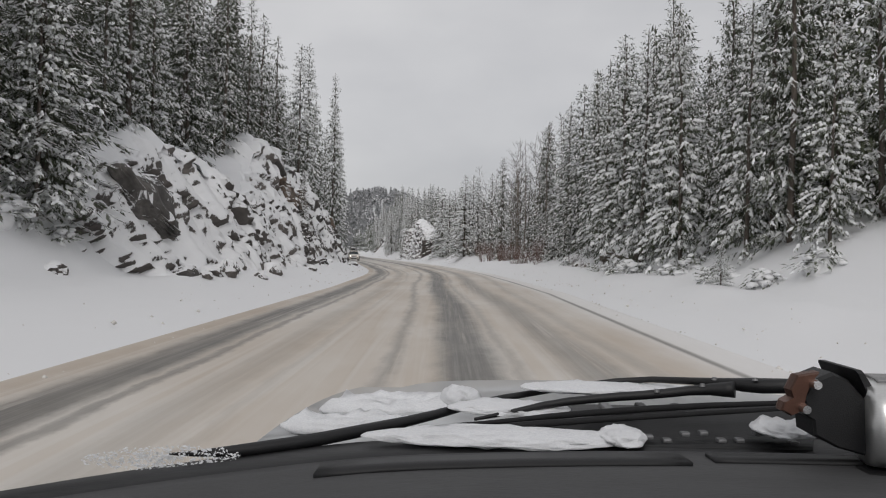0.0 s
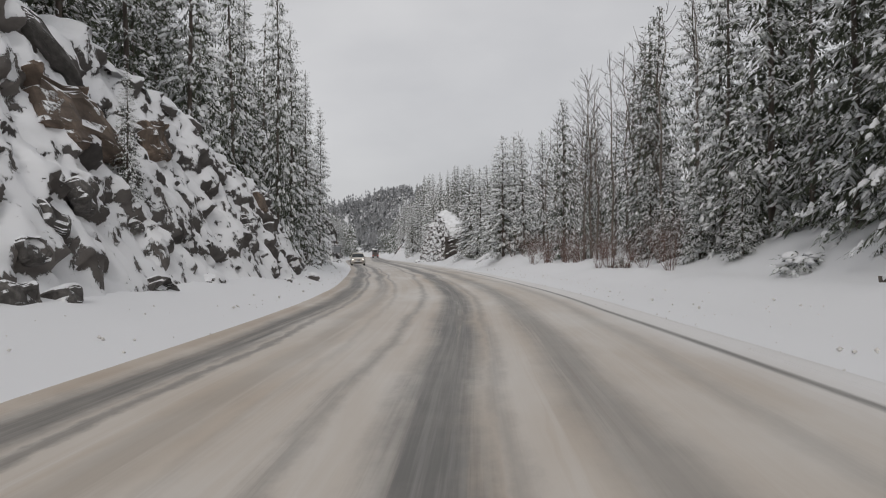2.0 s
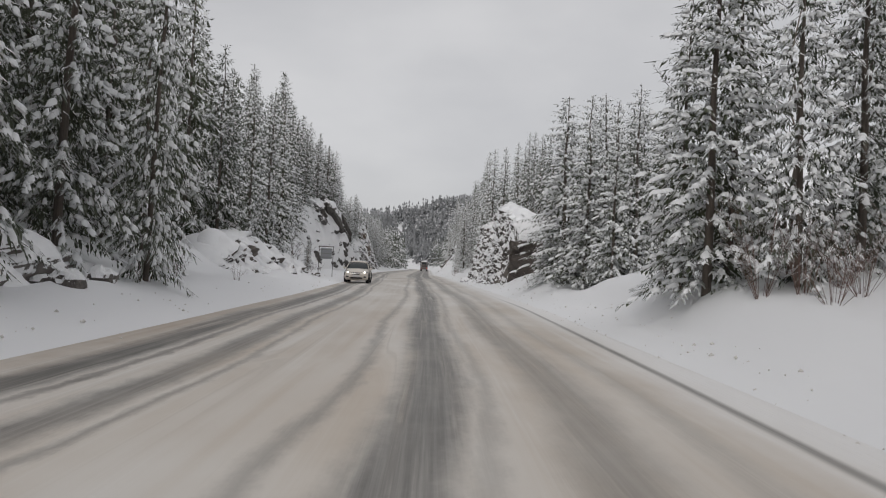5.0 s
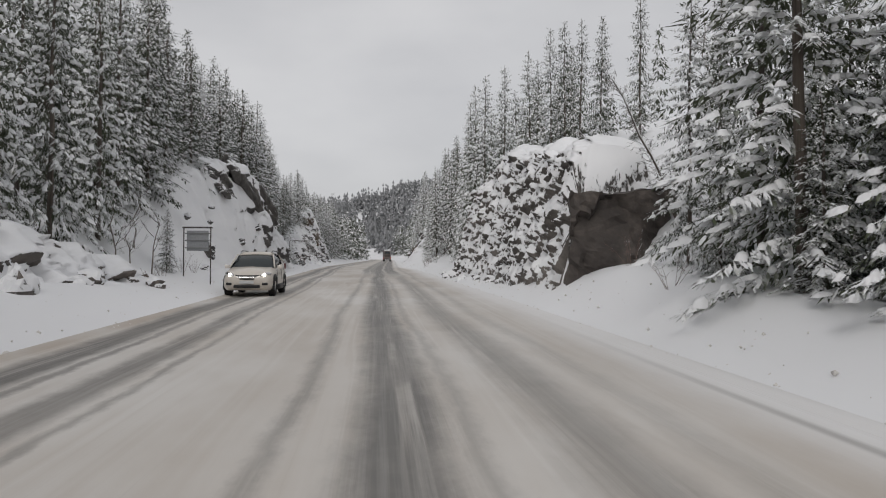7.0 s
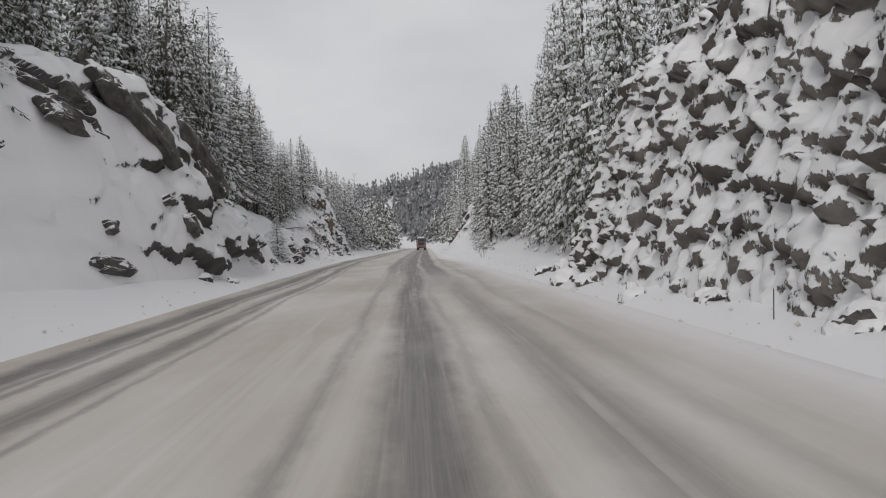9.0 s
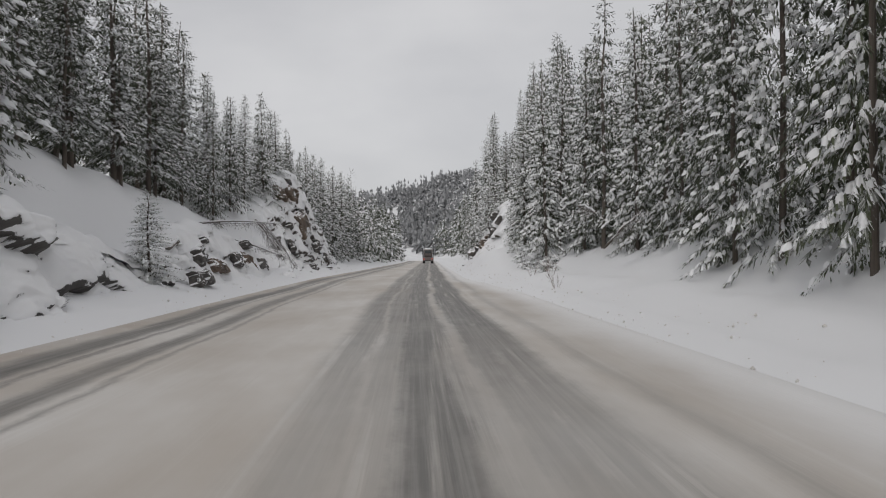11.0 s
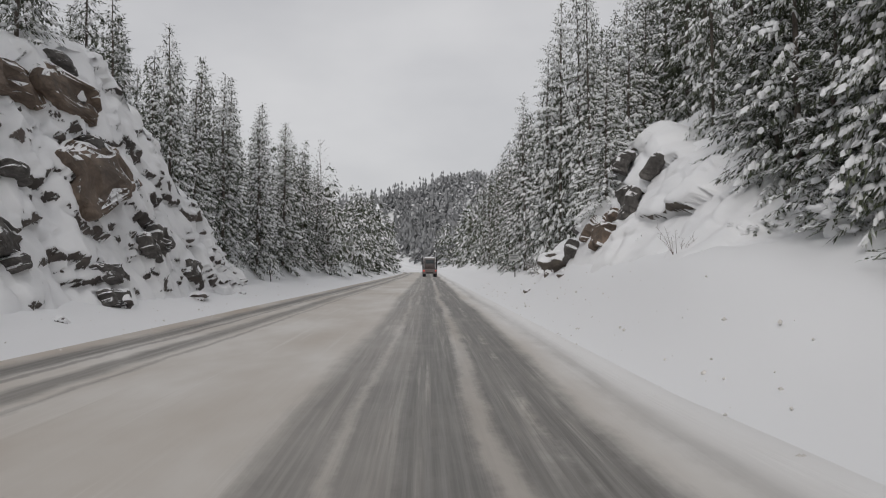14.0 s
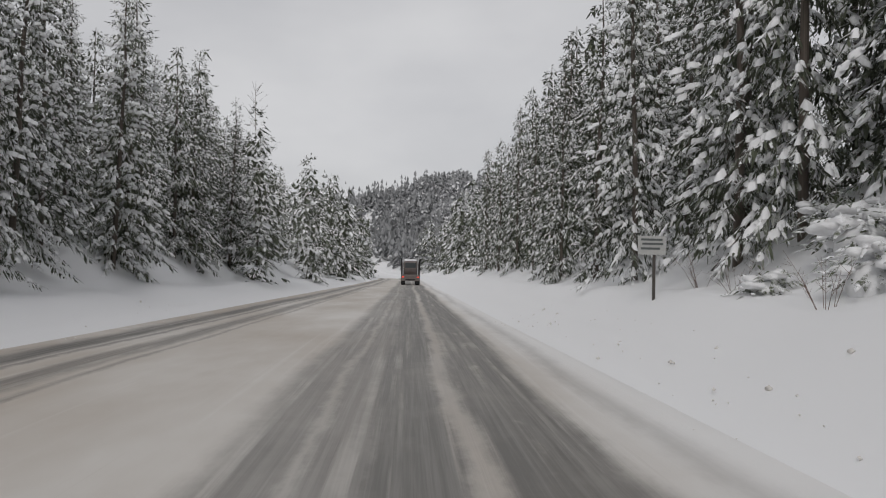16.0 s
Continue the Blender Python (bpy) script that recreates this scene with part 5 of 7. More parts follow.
def shrub(u, y, tall, wide, seed, stems=18, label="leafless brown shrub dusted with snow", material=None):
    rnd = random.Random(seed)
    z0 = float(height(u, y)) - 0.08
    ob = thing("shrub", label, "shrub", "roadside shrubs", at=pose(u + float(line(y)), y, z0))
    bm = bmesh.new()
    for _ in range(stems):
        a, lean = rnd.uniform(0, 6.28), rnd.uniform(0.1, 1.0)
        d = Vector((math.cos(a) * lean * wide, math.sin(a) * lean * wide, tall * rnd.uniform(0.6, 1.05)))
        b = Vector((math.cos(a) * 0.1, math.sin(a) * 0.1, 0))
        tube(bm, [b, b + d * 0.5 + Vector((0, 0, 0.08 * tall)), b + d], 0.006, 0.002, 3)
        for _ in range(5):
            q = b + d * rnd.uniform(0.35, 0.95)
            e = Vector((rnd.uniform(-1, 1), rnd.uniform(-1, 1), rnd.uniform(0.1, 1.2))).normalized() * tall * rnd.uniform(0.12, 0.3)
            tube(bm, [q, q + e], 0.003, 0.0015, 3)
    tagged(part("brush", bm, material or TWIG, ob), kind="stuff")
    return ob


rnd_s = random.Random(21)
for k in range(46):   # brush under the thin trees
    y = rnd_s.uniform(55, 100)
    shrub(rnd_s.uniform(6.6, 9.4), y, rnd_s.uniform(0.9, 2.3), rnd_s.uniform(0.6, 1.3), 1100 + k, 22)
for k, (u, y, tall, wide) in enumerate([(7.3, 41.5, 0.9, 0.6), (6.9, 43, 0.8, 0.5), (-8.0, 95.5, 1.0, 0.5), (-8.2, 99, 0.8, 0.5), (-7.6, 104.6, 0.7, 0.35), (-9.2, 102, 0.9, 0.6), (-8.2, 97, 1.1, 0.4), (6.2, 197, 1.0, 0.7), (6.5, 199.5, 0.8, 0.6),
                                         (5.9, 201, 0.7, 0.5), (5.6, 192, 0.8, 0.4), (6.4, 208, 0.5, 0.5), (5.5, 222, 0.6, 0.5), (5.6, 245.5, 0.8, 0.6), (5.9, 249, 0.7, 0.6), (6.4, 252, 0.9, 0.6), (7.0, 124, 1.0, 0.8), (6.2, 119, 0.8, 0.8), (-9.0, 138.8, 0.9, 0.7), (-8.6, 139.4, 0.7, 0.6), (-8.4, 131.5, 0.5, 0.4), (-8.8, 134.8, 0.6, 0.4)]):
    shrub(u, y, tall, wide, 140 + k, 8)


def snowy_bush(u, y, size, seed):
    """A low evergreen bush bent under snow."""
    rnd = random.Random(seed)
    z0 = float(height(u, y)) - 0.05
    ob = thing("snowy_bush", "low evergreen bush bent under thick snow", "shrub", "roadside shrubs", at=pose(u + float(line(y)), y, z0))
    bm = bmesh.new()
    for _ in range(170):
        a, e = rnd.uniform(0, 6.28), rnd.uniform(0.02, 1.35)
        n = Vector((math.cos(a) * math.cos(e), math.sin(a) * math.cos(e), math.sin(e) * 0.85))
        p = n * size * rnd.uniform(0.35, 0.95)
        d = Vector((n.x + rnd.uniform(-0.5, 0.5), n.y + rnd.uniform(-0.5, 0.5), rnd.uniform(-0.9, 0.15))).normalized() * size * rnd.uniform(0.22, 0.42)
        w = d.cross(Vector((0, 0, 1))).normalized() * (0.018 + 0.035 * size)
        m = p + d * 0.45
        v = [bm.verts.new(q) for q in (p, m + w, p + d, m - w, m + Vector((0, 0, 0.035)))]
        for q in ((0, 4, 1), (1, 4, 2), (2, 4, 3), (3, 4, 0)):
            bm.faces.new([v[c] for c in q])
    part("sprays", bm, NEEDLES_LIGHT, ob)
    bm = bmesh.new()
    for _ in range(16):
        a, e = rnd.uniform(0, 6.28), rnd.uniform(0.1, 1.4)
        c = Vector((math.cos(a) * math.cos(e), math.sin(a) * math.cos(e), math.sin(e) * 0.8)) * size * rnd.uniform(0.6, 0.92)
        for v in bmesh.ops.create_icosphere(bm, subdivisions=2, radius=size * rnd.uniform(0.12, 0.27))["verts"]:
            k = 1 + 0.6 * noise.noise(v.co * 4 / size + c * 3)
            v.co = Vector((v.co.x * k, v.co.y * k, v.co.z * 0.5 * k)) + c
    bmesh.ops.create_icosphere(bm, subdivisions=2, radius=size * 0.45)
    for f in bm.faces:
        f.smooth = True
    part("snow_load", bm, SNOW, ob, "rounded white snow on the bush")
    return ob


for k, (u, y, size) in enumerate([(6.7, 246.2, 0.9), (7.4, 247.6, 1.1), (6.2, 248.4, 0.7), (7.9, 249.2, 0.9), (7.1, 244.5, 0.9), (6.5, 206, 0.6), (7.0, 203, 0.8), (6.9, 213, 0.7), (7.2, 209.5, 0.9), (7.1, 215.5, 0.9), (7.3, 218.5, 0.8), (6.9, 221, 0.7), (7.6, 205.5, 0.7), (6.1, 226.2, 0.6), (8.2, 20, 0.6), (8.6, 27, 0.7), (7.9, 49, 0.7), (7.2, 64, 0.6), (8.0, 23, 0.7), (7.7, 26.6, 0.6), (7.5, 31, 0.8), (8.2, 36.5, 0.7), (7.3, 37.5, 0.5), (8.9, 18.5, 0.8), (7.2, 33, 0.45), (-9.4, 16.2, 0.8), (-10.0, 14.2, 0.9), (-9.0, 18.0, 0.5)]):
    snowy_bush(u, y, size, 200 + k)


def leaning_trunk(a, b, seed, label):
    """A thin dead tree leaning over the bank with its snowy branches hanging down."""
    rnd = random.Random(seed)
    (u0, y0, z0), (u1, y1, z1) = a, b
    p, q = Vector((u0 + float(line(y0)), y0, z0)), Vector((u1 + float(line(y1)), y1, z1))
    ob = thing("fallen_tree", label, "fallen tree", "fallen trees", at=Matrix.Translation(p))
    bm = bmesh.new()
    d = q - p
    spine = [d * k / 7 + Vector((0.05 * math.sin(k * 1.9 + seed), 0.05 * math.cos(k * 1.3), 0.14 * math.sin(k * 0.45))) for k in range(8)]
    tube(bm, spine, 0.06, 0.012, 7)
    part("trunk", bm, SNOWY_BARK, ob)
    bm = bmesh.new()
    rings = []   # one uneven strip of snow along the upper side
    for k, p3 in enumerate(spine):
        r = 0.035 + 0.025 * rnd.random() if 0 < k < 7 else 0.01
        side = d.cross(Vector((0, 0, 1))).normalized()
        rings.append([bm.verts.new(p3 + Vector((0, 0, 0.04)) + side * r * math.cos(w) + Vector((0, 0, r * math.sin(w)))) for w in np.linspace(0, 5.24, 6)])
    for a, b in zip(rings, rings[1:]):
        for k in range(6):
            bm.faces.new((a[k], a[(k + 1) % 6], b[(k + 1) % 6], b[k])).smooth = True
    part("snow_strip", bm, SNOW, ob, "white snow lying along the trunk")
    bm = bmesh.new()
    along = d.normalized()
    for _ in range(90):
        c = d * rnd.uniform(0.12, 1.0)
        a = rnd.uniform(0, 6.28)
        side = Vector((math.cos(a), math.sin(a), 0)) - along * along.dot(Vector((math.cos(a), math.sin(a), 0)))
        ln = rnd.uniform(0.25, 0.85)
        m = c + (side * 0.7 + along * 0.45 + Vector((0, 0, 0.1))) * ln * 0.5
        e = m + (side * 0.4 + along * 0.5 + Vector((0, 0, rnd.uniform(-1.0, -0.1)))) * ln * 0.6
        tube(bm, [c, m, e], 0.008, 0.003, 3)
        for _ in range(4):
            f = m.lerp(e, rnd.uniform(-0.5, 1.0))
            tube(bm, [f, f + Vector((rnd.uniform(-1, 1), rnd.uniform(-1, 1), rnd.uniform(-1.2, 0.3))) * ln * 0.22], 0.006, 0.003, 3)
    tagged(part("branchwork", bm, SNOWY_BARK, ob), kind="stuff")


leaning_trunk((-11.4, 201.5, 3.4), (-7.9, 205.5, 3.5), 301, "dead snowy tree leaning out over the ledge")
leaning_trunk((-11.8, 204, 3.0), (-8.3, 209.8, 1.6), 302, "thin dead tree sloping down the ledge")
for k, (a, b) in enumerate([((-10.6, 211.8, 4.1), (-9.3, 213.0, 1.9)), ((-10.4, 213.4, 3.9), (-8.6, 215.3, 1.0)), ((-10.5, 212.1, 4.0), (-9.2, 214.0, 2.2))]):
    leaning_trunk(a, b, 311 + k, "dead grey sapling sloping down the snowbank")
leaning_trunk((-12.0, 22.5, 3.6), (-8.6, 20.0, 3.0), 303, "bent grey branch hanging over the rocks")
leaning_trunk((9.1, 126.0, 2.7), (7.0, 125.9, 7.0), 305, "thin leafless tree leaning across the rock face")
leaning_trunk((8.2, 200.6, 4.1), (7.9, 195.6, 3.5), 304, "snowy broken trunk among the spruces")
leaning_trunk((7.6, 192.3, 1.9), (8.7, 191.0, 3.2), 306, "snowy fallen trunk propped on the bank")


# ---- clods of dirty snow thrown onto the verges ----
rnd_c = random.Random(77)
CLOD = plain("dirty_snow", (0.64, 0.615, 0.585), 0.8, 0, 0.12, 20, 0.3)
cv, cf = [], []
for _ in range(2600):
    side = rnd_c.choice((-1, 1, 1))
    y = rnd_c.uniform(2, 262)
    edge = float(edge_l(y) if side < 0 else edge_r(y))
    u = side * (edge - 0.25 + 2.0 * rnd_c.random() ** 1.6)
    r = 0.012 + 0.036 * rnd_c.random() ** 3
    x, z = u + float(line(y)), max(0.05, float(height(u, y))) + r * 0.25
    b = len(cv)
    for k in range(6):
        a = k * math.pi / 3 + rnd_c.uniform(-0.3, 0.3)
        q = r * rnd_c.uniform(0.7, 1.3)
        cv.append((x + q * math.cos(a), y + q * math.sin(a), z + r * rnd_c.uniform(-0.5, 0.2)))
    cv += [(x, y, z + r * 0.8), (x, y, z - r)]
    for k in range(6):
        cf += [(b + k, b + (k + 1) % 6, b + 6), (b + (k + 1) % 6, b + k, b + 7)]
clods = part_mesh("snow_clods", mesh_of("snow_clods", cv, cf, True), CLOD)
tagged(clods, "small clods of dirty snow scattered along the verges", "snow", kind="stuff")


# ---- signs and posts ----
GREY_STEEL = plain("weathered_steel", (0.22, 0.22, 0.225), 0.45, 0.6, 0.12, 24, 0.1)
DARK_POST = plain("dark_post", (0.07, 0.06, 0.055), 0.8, 0, 0.25, 18, 0.3)
SIGN_BACK = plain("aluminium_sign_back", (0.30, 0.31, 0.32), 0.5, 0.5, 0.08, 9, 0.05)
SIGN_WHITE = plain("white_sign_face", (0.42, 0.42, 0.41), 0.5, 0, 0.06, 9, 0.05)
SIGN_INK = plain("sign_ink", (0.10, 0.11, 0.11), 0.6, 0, 0.1, 30, 0.02)

y0 = 136.2
x0 = float(line(y0))
sign = thing("road_sign", "grey back of a metal road sign on two posts", "road sign", at=pose(x0 - 7.7, y0, 0.2))
for dx in (-0.60, 0.53):
    bm = bmesh.new()
    box(bm, (dx - 0.022, -0.022, 0), (dx + 0.022, 0.022, 2.62), 0.006)
    part("post", bm, DARK_POST, sign)
bm = bmesh.new()
box(bm, (-0.49, 0.04, 1.56), (0.43, 0.06, 2.42), 0.012)
part("panel", bm, SIGN_BACK, sign)
for z in (1.66, 1.98, 2.28):
    bm = bmesh.new()
    box(bm, (-0.56, -0.012, z), (0.49, 0.036, z + 0.045), 0.006)
    part("brace", bm, GREY_STEEL, sign)
bm = bmesh.new()
box(bm, (-0.66, -0.03, 2.52), (0.60, 0.03, 2.58), 0.008)
part("top_rail", bm, DARK_POST, sign)
bm = bmesh.new()
box(bm, (-0.66, -0.035, 2.583), (0.60, 0.035, 2.64), 0.02)
part("snow_cap", bm, SNOW, sign, "snow lying along the top rail")

y0 = 251.8
x0 = float(line(y0))
sign = thing("road_sign", "small white road sign on a thin post in the snowbank", "road sign", at=pose(x0 + 5.3, y0, 0.8))
bm = bmesh.new()
box(bm, (-0.03, -0.025, -0.3), (0.03, 0.025, 1.62), 0.008)
part("post", bm, DARK_POST, sign)
bm = bmesh.new()
box(bm, (-0.36, -0.05, 1.27), (0.24, -0.03, 1.67), 0.012)
panel = part("panel", bm, SIGN_WHITE, sign)
for z, a, b in ((1.57, -0.30, 0.16), (1.48, -0.27, 0.18), (1.38, -0.30, 0.11)):
    bm = bmesh.new()
    box(bm, (a, -0.056, z), (b, -0.051, z + 0.045))
    part("writing", bm, SIGN_INK, panel, "dark line of unreadable writing")

y0 = 253.5
post = thing("marker_post", "thin dark marker post leaning in the snow", "marker post", "roadside markers", at=pose(float(line(y0)) - 9.6, y0, 0.1, 0, -6, 0))
bm = bmesh.new()
box(bm, (-0.025, -0.02, -0.1), (0.025, 0.02, 1.66), 0.006)
part("post", bm, DARK_POST, post)
bm = bmesh.new()
box(bm, (-0.10, -0.035, 1.42), (0.10, -0.022, 1.66), 0.006)
part("plate", bm, SIGN_BACK, post)
for u, y, tall in ((5.3, 143.5, 0.45),):
    post = thing("marker_post", "slim snow stake in the snowbank", "marker post", "roadside markers", at=pose(u + float(line(y)), y, float(height(u, y)) - 0.15))
    bm = bmesh.new()
    tube(bm, [(0, 0, 0), (0.01, 0, tall * 0.5), (0.02, 0, tall + 0.15)], 0.010, 0.008, 6)
    part("post", bm, DARK_POST, post)

# ---- vehicles ----
def paint(name, c, rough=0.35, dirt=(0.42, 0.38, 0.33), amount=0.5):
    k = Nodes(name, rough, 0.0, 0.5)
    k.b.inputs["Coat Weight"].default_value = 0.4
    tc = k.t.nodes.new("ShaderNodeTexCoord")
    sep = k.t.nodes.new("ShaderNodeSeparateXYZ")
    k.link(tc.outputs["Object"], sep.inputs[0])
    low = k.math("SUBTRACT", 1.0, k.step(sep.outputs["Z"], 0.35, 0.95))
    grime = k.math("MULTIPLY", k.math("ADD", k.math("MULTIPLY", low, 0.7), 0.25), k.step(k.noise(6, 5, 0.65), 0.3, 0.7))
    k.colour(k.mix(k.math("MULTIPLY", grime, amount), c, dirt))
    return k.m


WHITE_PAINT = paint("pale_car_paint", (0.60, 0.555, 0.50), 0.35, (0.36, 0.31, 0.26), 0.6)
TAIL_LIGHT_OFF = plain("dull_red_lens", (0.16, 0.02, 0.02), 0.3, 0, 0.1, 20, 0.05)
GREY_PAINT = paint("silver_car_paint", (0.40, 0.41, 0.42), 0.3, amount=0.25)
RED_PAINT = paint("faded_red_paint", (0.11, 0.085, 0.08), 0.6, (0.24, 0.23, 0.22), 1.0)
RUBBER = plain("rubber", (0.014, 0.014, 0.015), 0.85, 0, 0.2, 40, 0.3)
BLACK_PLASTIC = plain("black_plastic", (0.012, 0.012, 0.013), 0.5, 0, 0.15, 60, 0.15)
DASH_PLASTIC = plain("grey_dashboard_plastic", (0.060, 0.060, 0.062), 0.75, 0, 0.10, 160, 0.25)
ALLOY = plain("alloy", (0.45, 0.45, 0.46), 0.35, 0.8, 0.08, 20, 0.05)
BRUSHED = plain("brushed_aluminium", (0.66, 0.66, 0.65), 0.32, 0.9, 0.05, 90, 0.05)
COPPER = plain("brown_metal", (0.12, 0.062, 0.045), 0.4, 0.7, 0.15, 40, 0.1)
GLASS_DARK = Nodes("tinted_glass", 0.06, 0, 0.6).colour((0.025, 0.032, 0.034)).m
CHROME = plain("chrome", (0.6, 0.6, 0.6), 0.2, 1.0, 0.04, 20, 0.02)
PLATE_MAT = plain("plate_white", (0.5, 0.5, 0.5), 0.5, 0, 0.05, 20, 0.02)


def glow(name, c, power):
    k = Nodes(name, 0.2).colour(c)
    k.b.inputs["Emission Color"].default_value = (*c, 1)
    k.b.inputs["Emission Strength"].default_value = power
    return k.m


HEADLIGHT = glow("lit_headlight", (1.0, 0.95, 0.86), 3.0)
TAIL_LIGHT = glow("lit_tail_light", (0.8, 0.05, 0.03), 1.2)


def loft(bm, sections, close=True):
    """Joins rings of points into a skin."""
    rings = [[bm.verts.new(p) for p in ring] for ring in sections]
    n = len(rings[0])
    for a, b in zip(rings, rings[1:]):
        for i in range(n):
            bm.faces.new((a[i], a[(i + 1) % n], b[(i + 1) % n], b[i]))
    if close:
        bm.faces.new(rings[0][::-1])
        bm.faces.new(rings[-1])
    bmesh.ops.recalc_face_normals(bm, faces=bm.faces)
    for f in bm.faces:
        f.smooth = True


def wheel(parent, x, y, r, width, side):
    hub = new("wheel")
    hub.parent = parent
    hub.matrix_basis = pose(x, y, r)
    bm = bmesh.new()
    prof = [(0.60, -0.5), (0.93, -0.5), (1.0, -0.36), (1.0, 0.36), (0.93, 0.5), (0.60, 0.5)]
    rings = []
    for k in range(28):
        a = 2 * math.pi * k / 28
        rings.append([bm.verts.new((w * width, math.cos(a) * r * q, math.sin(a) * r * q)) for q, w in prof])
    for k in range(28):
        a, b = rings[k], rings[(k + 1) % 28]
        for i in range(5):
            bm.faces.new((a[i], a[i + 1], b[i + 1], b[i]))
        bm.faces.new((a[5], a[0], b[0], b[5]))
    bmesh.ops.recalc_face_normals(bm, faces=bm.faces)
    part("tyre", bm, RUBBER, hub)
    bm = bmesh.new()
    for k in range(5):
        a = 2 * math.pi * k / 5
        d, s = Vector((0, math.cos(a), math.sin(a))), Vector((0, -math.sin(a), math.cos(a)))
        o = Vector((side * width * 0.40, 0, 0))
        q = [o + s * r * 0.09, o + d * r * 0.58 + s * r * 0.14, o + d * r * 0.58 - s * r * 0.14, o - s * r * 0.09]
        f = [bm.verts.new(v) for v in q]
        g = [bm.verts.new(v - Vector((side * 0.03, 0, 0))) for v in q]
        bm.faces.new(f)
        bm.faces.new(g[::-1])
        for i in range(4):
            bm.faces.new((f[i], g[i], g[(i + 1) % 4], f[(i + 1) % 4]))
    made = bmesh.ops.create_cone(bm, segments=24, radius1=r * 0.60, radius2=r * 0.60, depth=width * 0.5, cap_ends=True)["verts"]
    for v in made:
        v.co = Vector((v.co.z - side * width * 0.02, v.co.x, v.co.y))
    bmesh.ops.recalc_face_normals(bm, faces=bm.faces)
    part("rim", bm, ALLOY, hub)
    return hub


def ring(y, w, z0, z1, tuck=0.10, crown=0.04):
    """One cross-section of a car's lower body."""
    half = [(0.0, z0), (w - 0.12, z0), (w - 0.03, z0 + 0.10), (w, z0 + 0.30 * (z1 - z0)), (w - 0.02, z0 + 0.62 * (z1 - z0)), (w - tuck, z1 - 0.05), (w - tuck - 0.12, z1), (0.0, z1 + crown)]
    return [(x, y, z) for x, z in half] + [(-x, y, z) for x, z in half[-2:0:-1]]


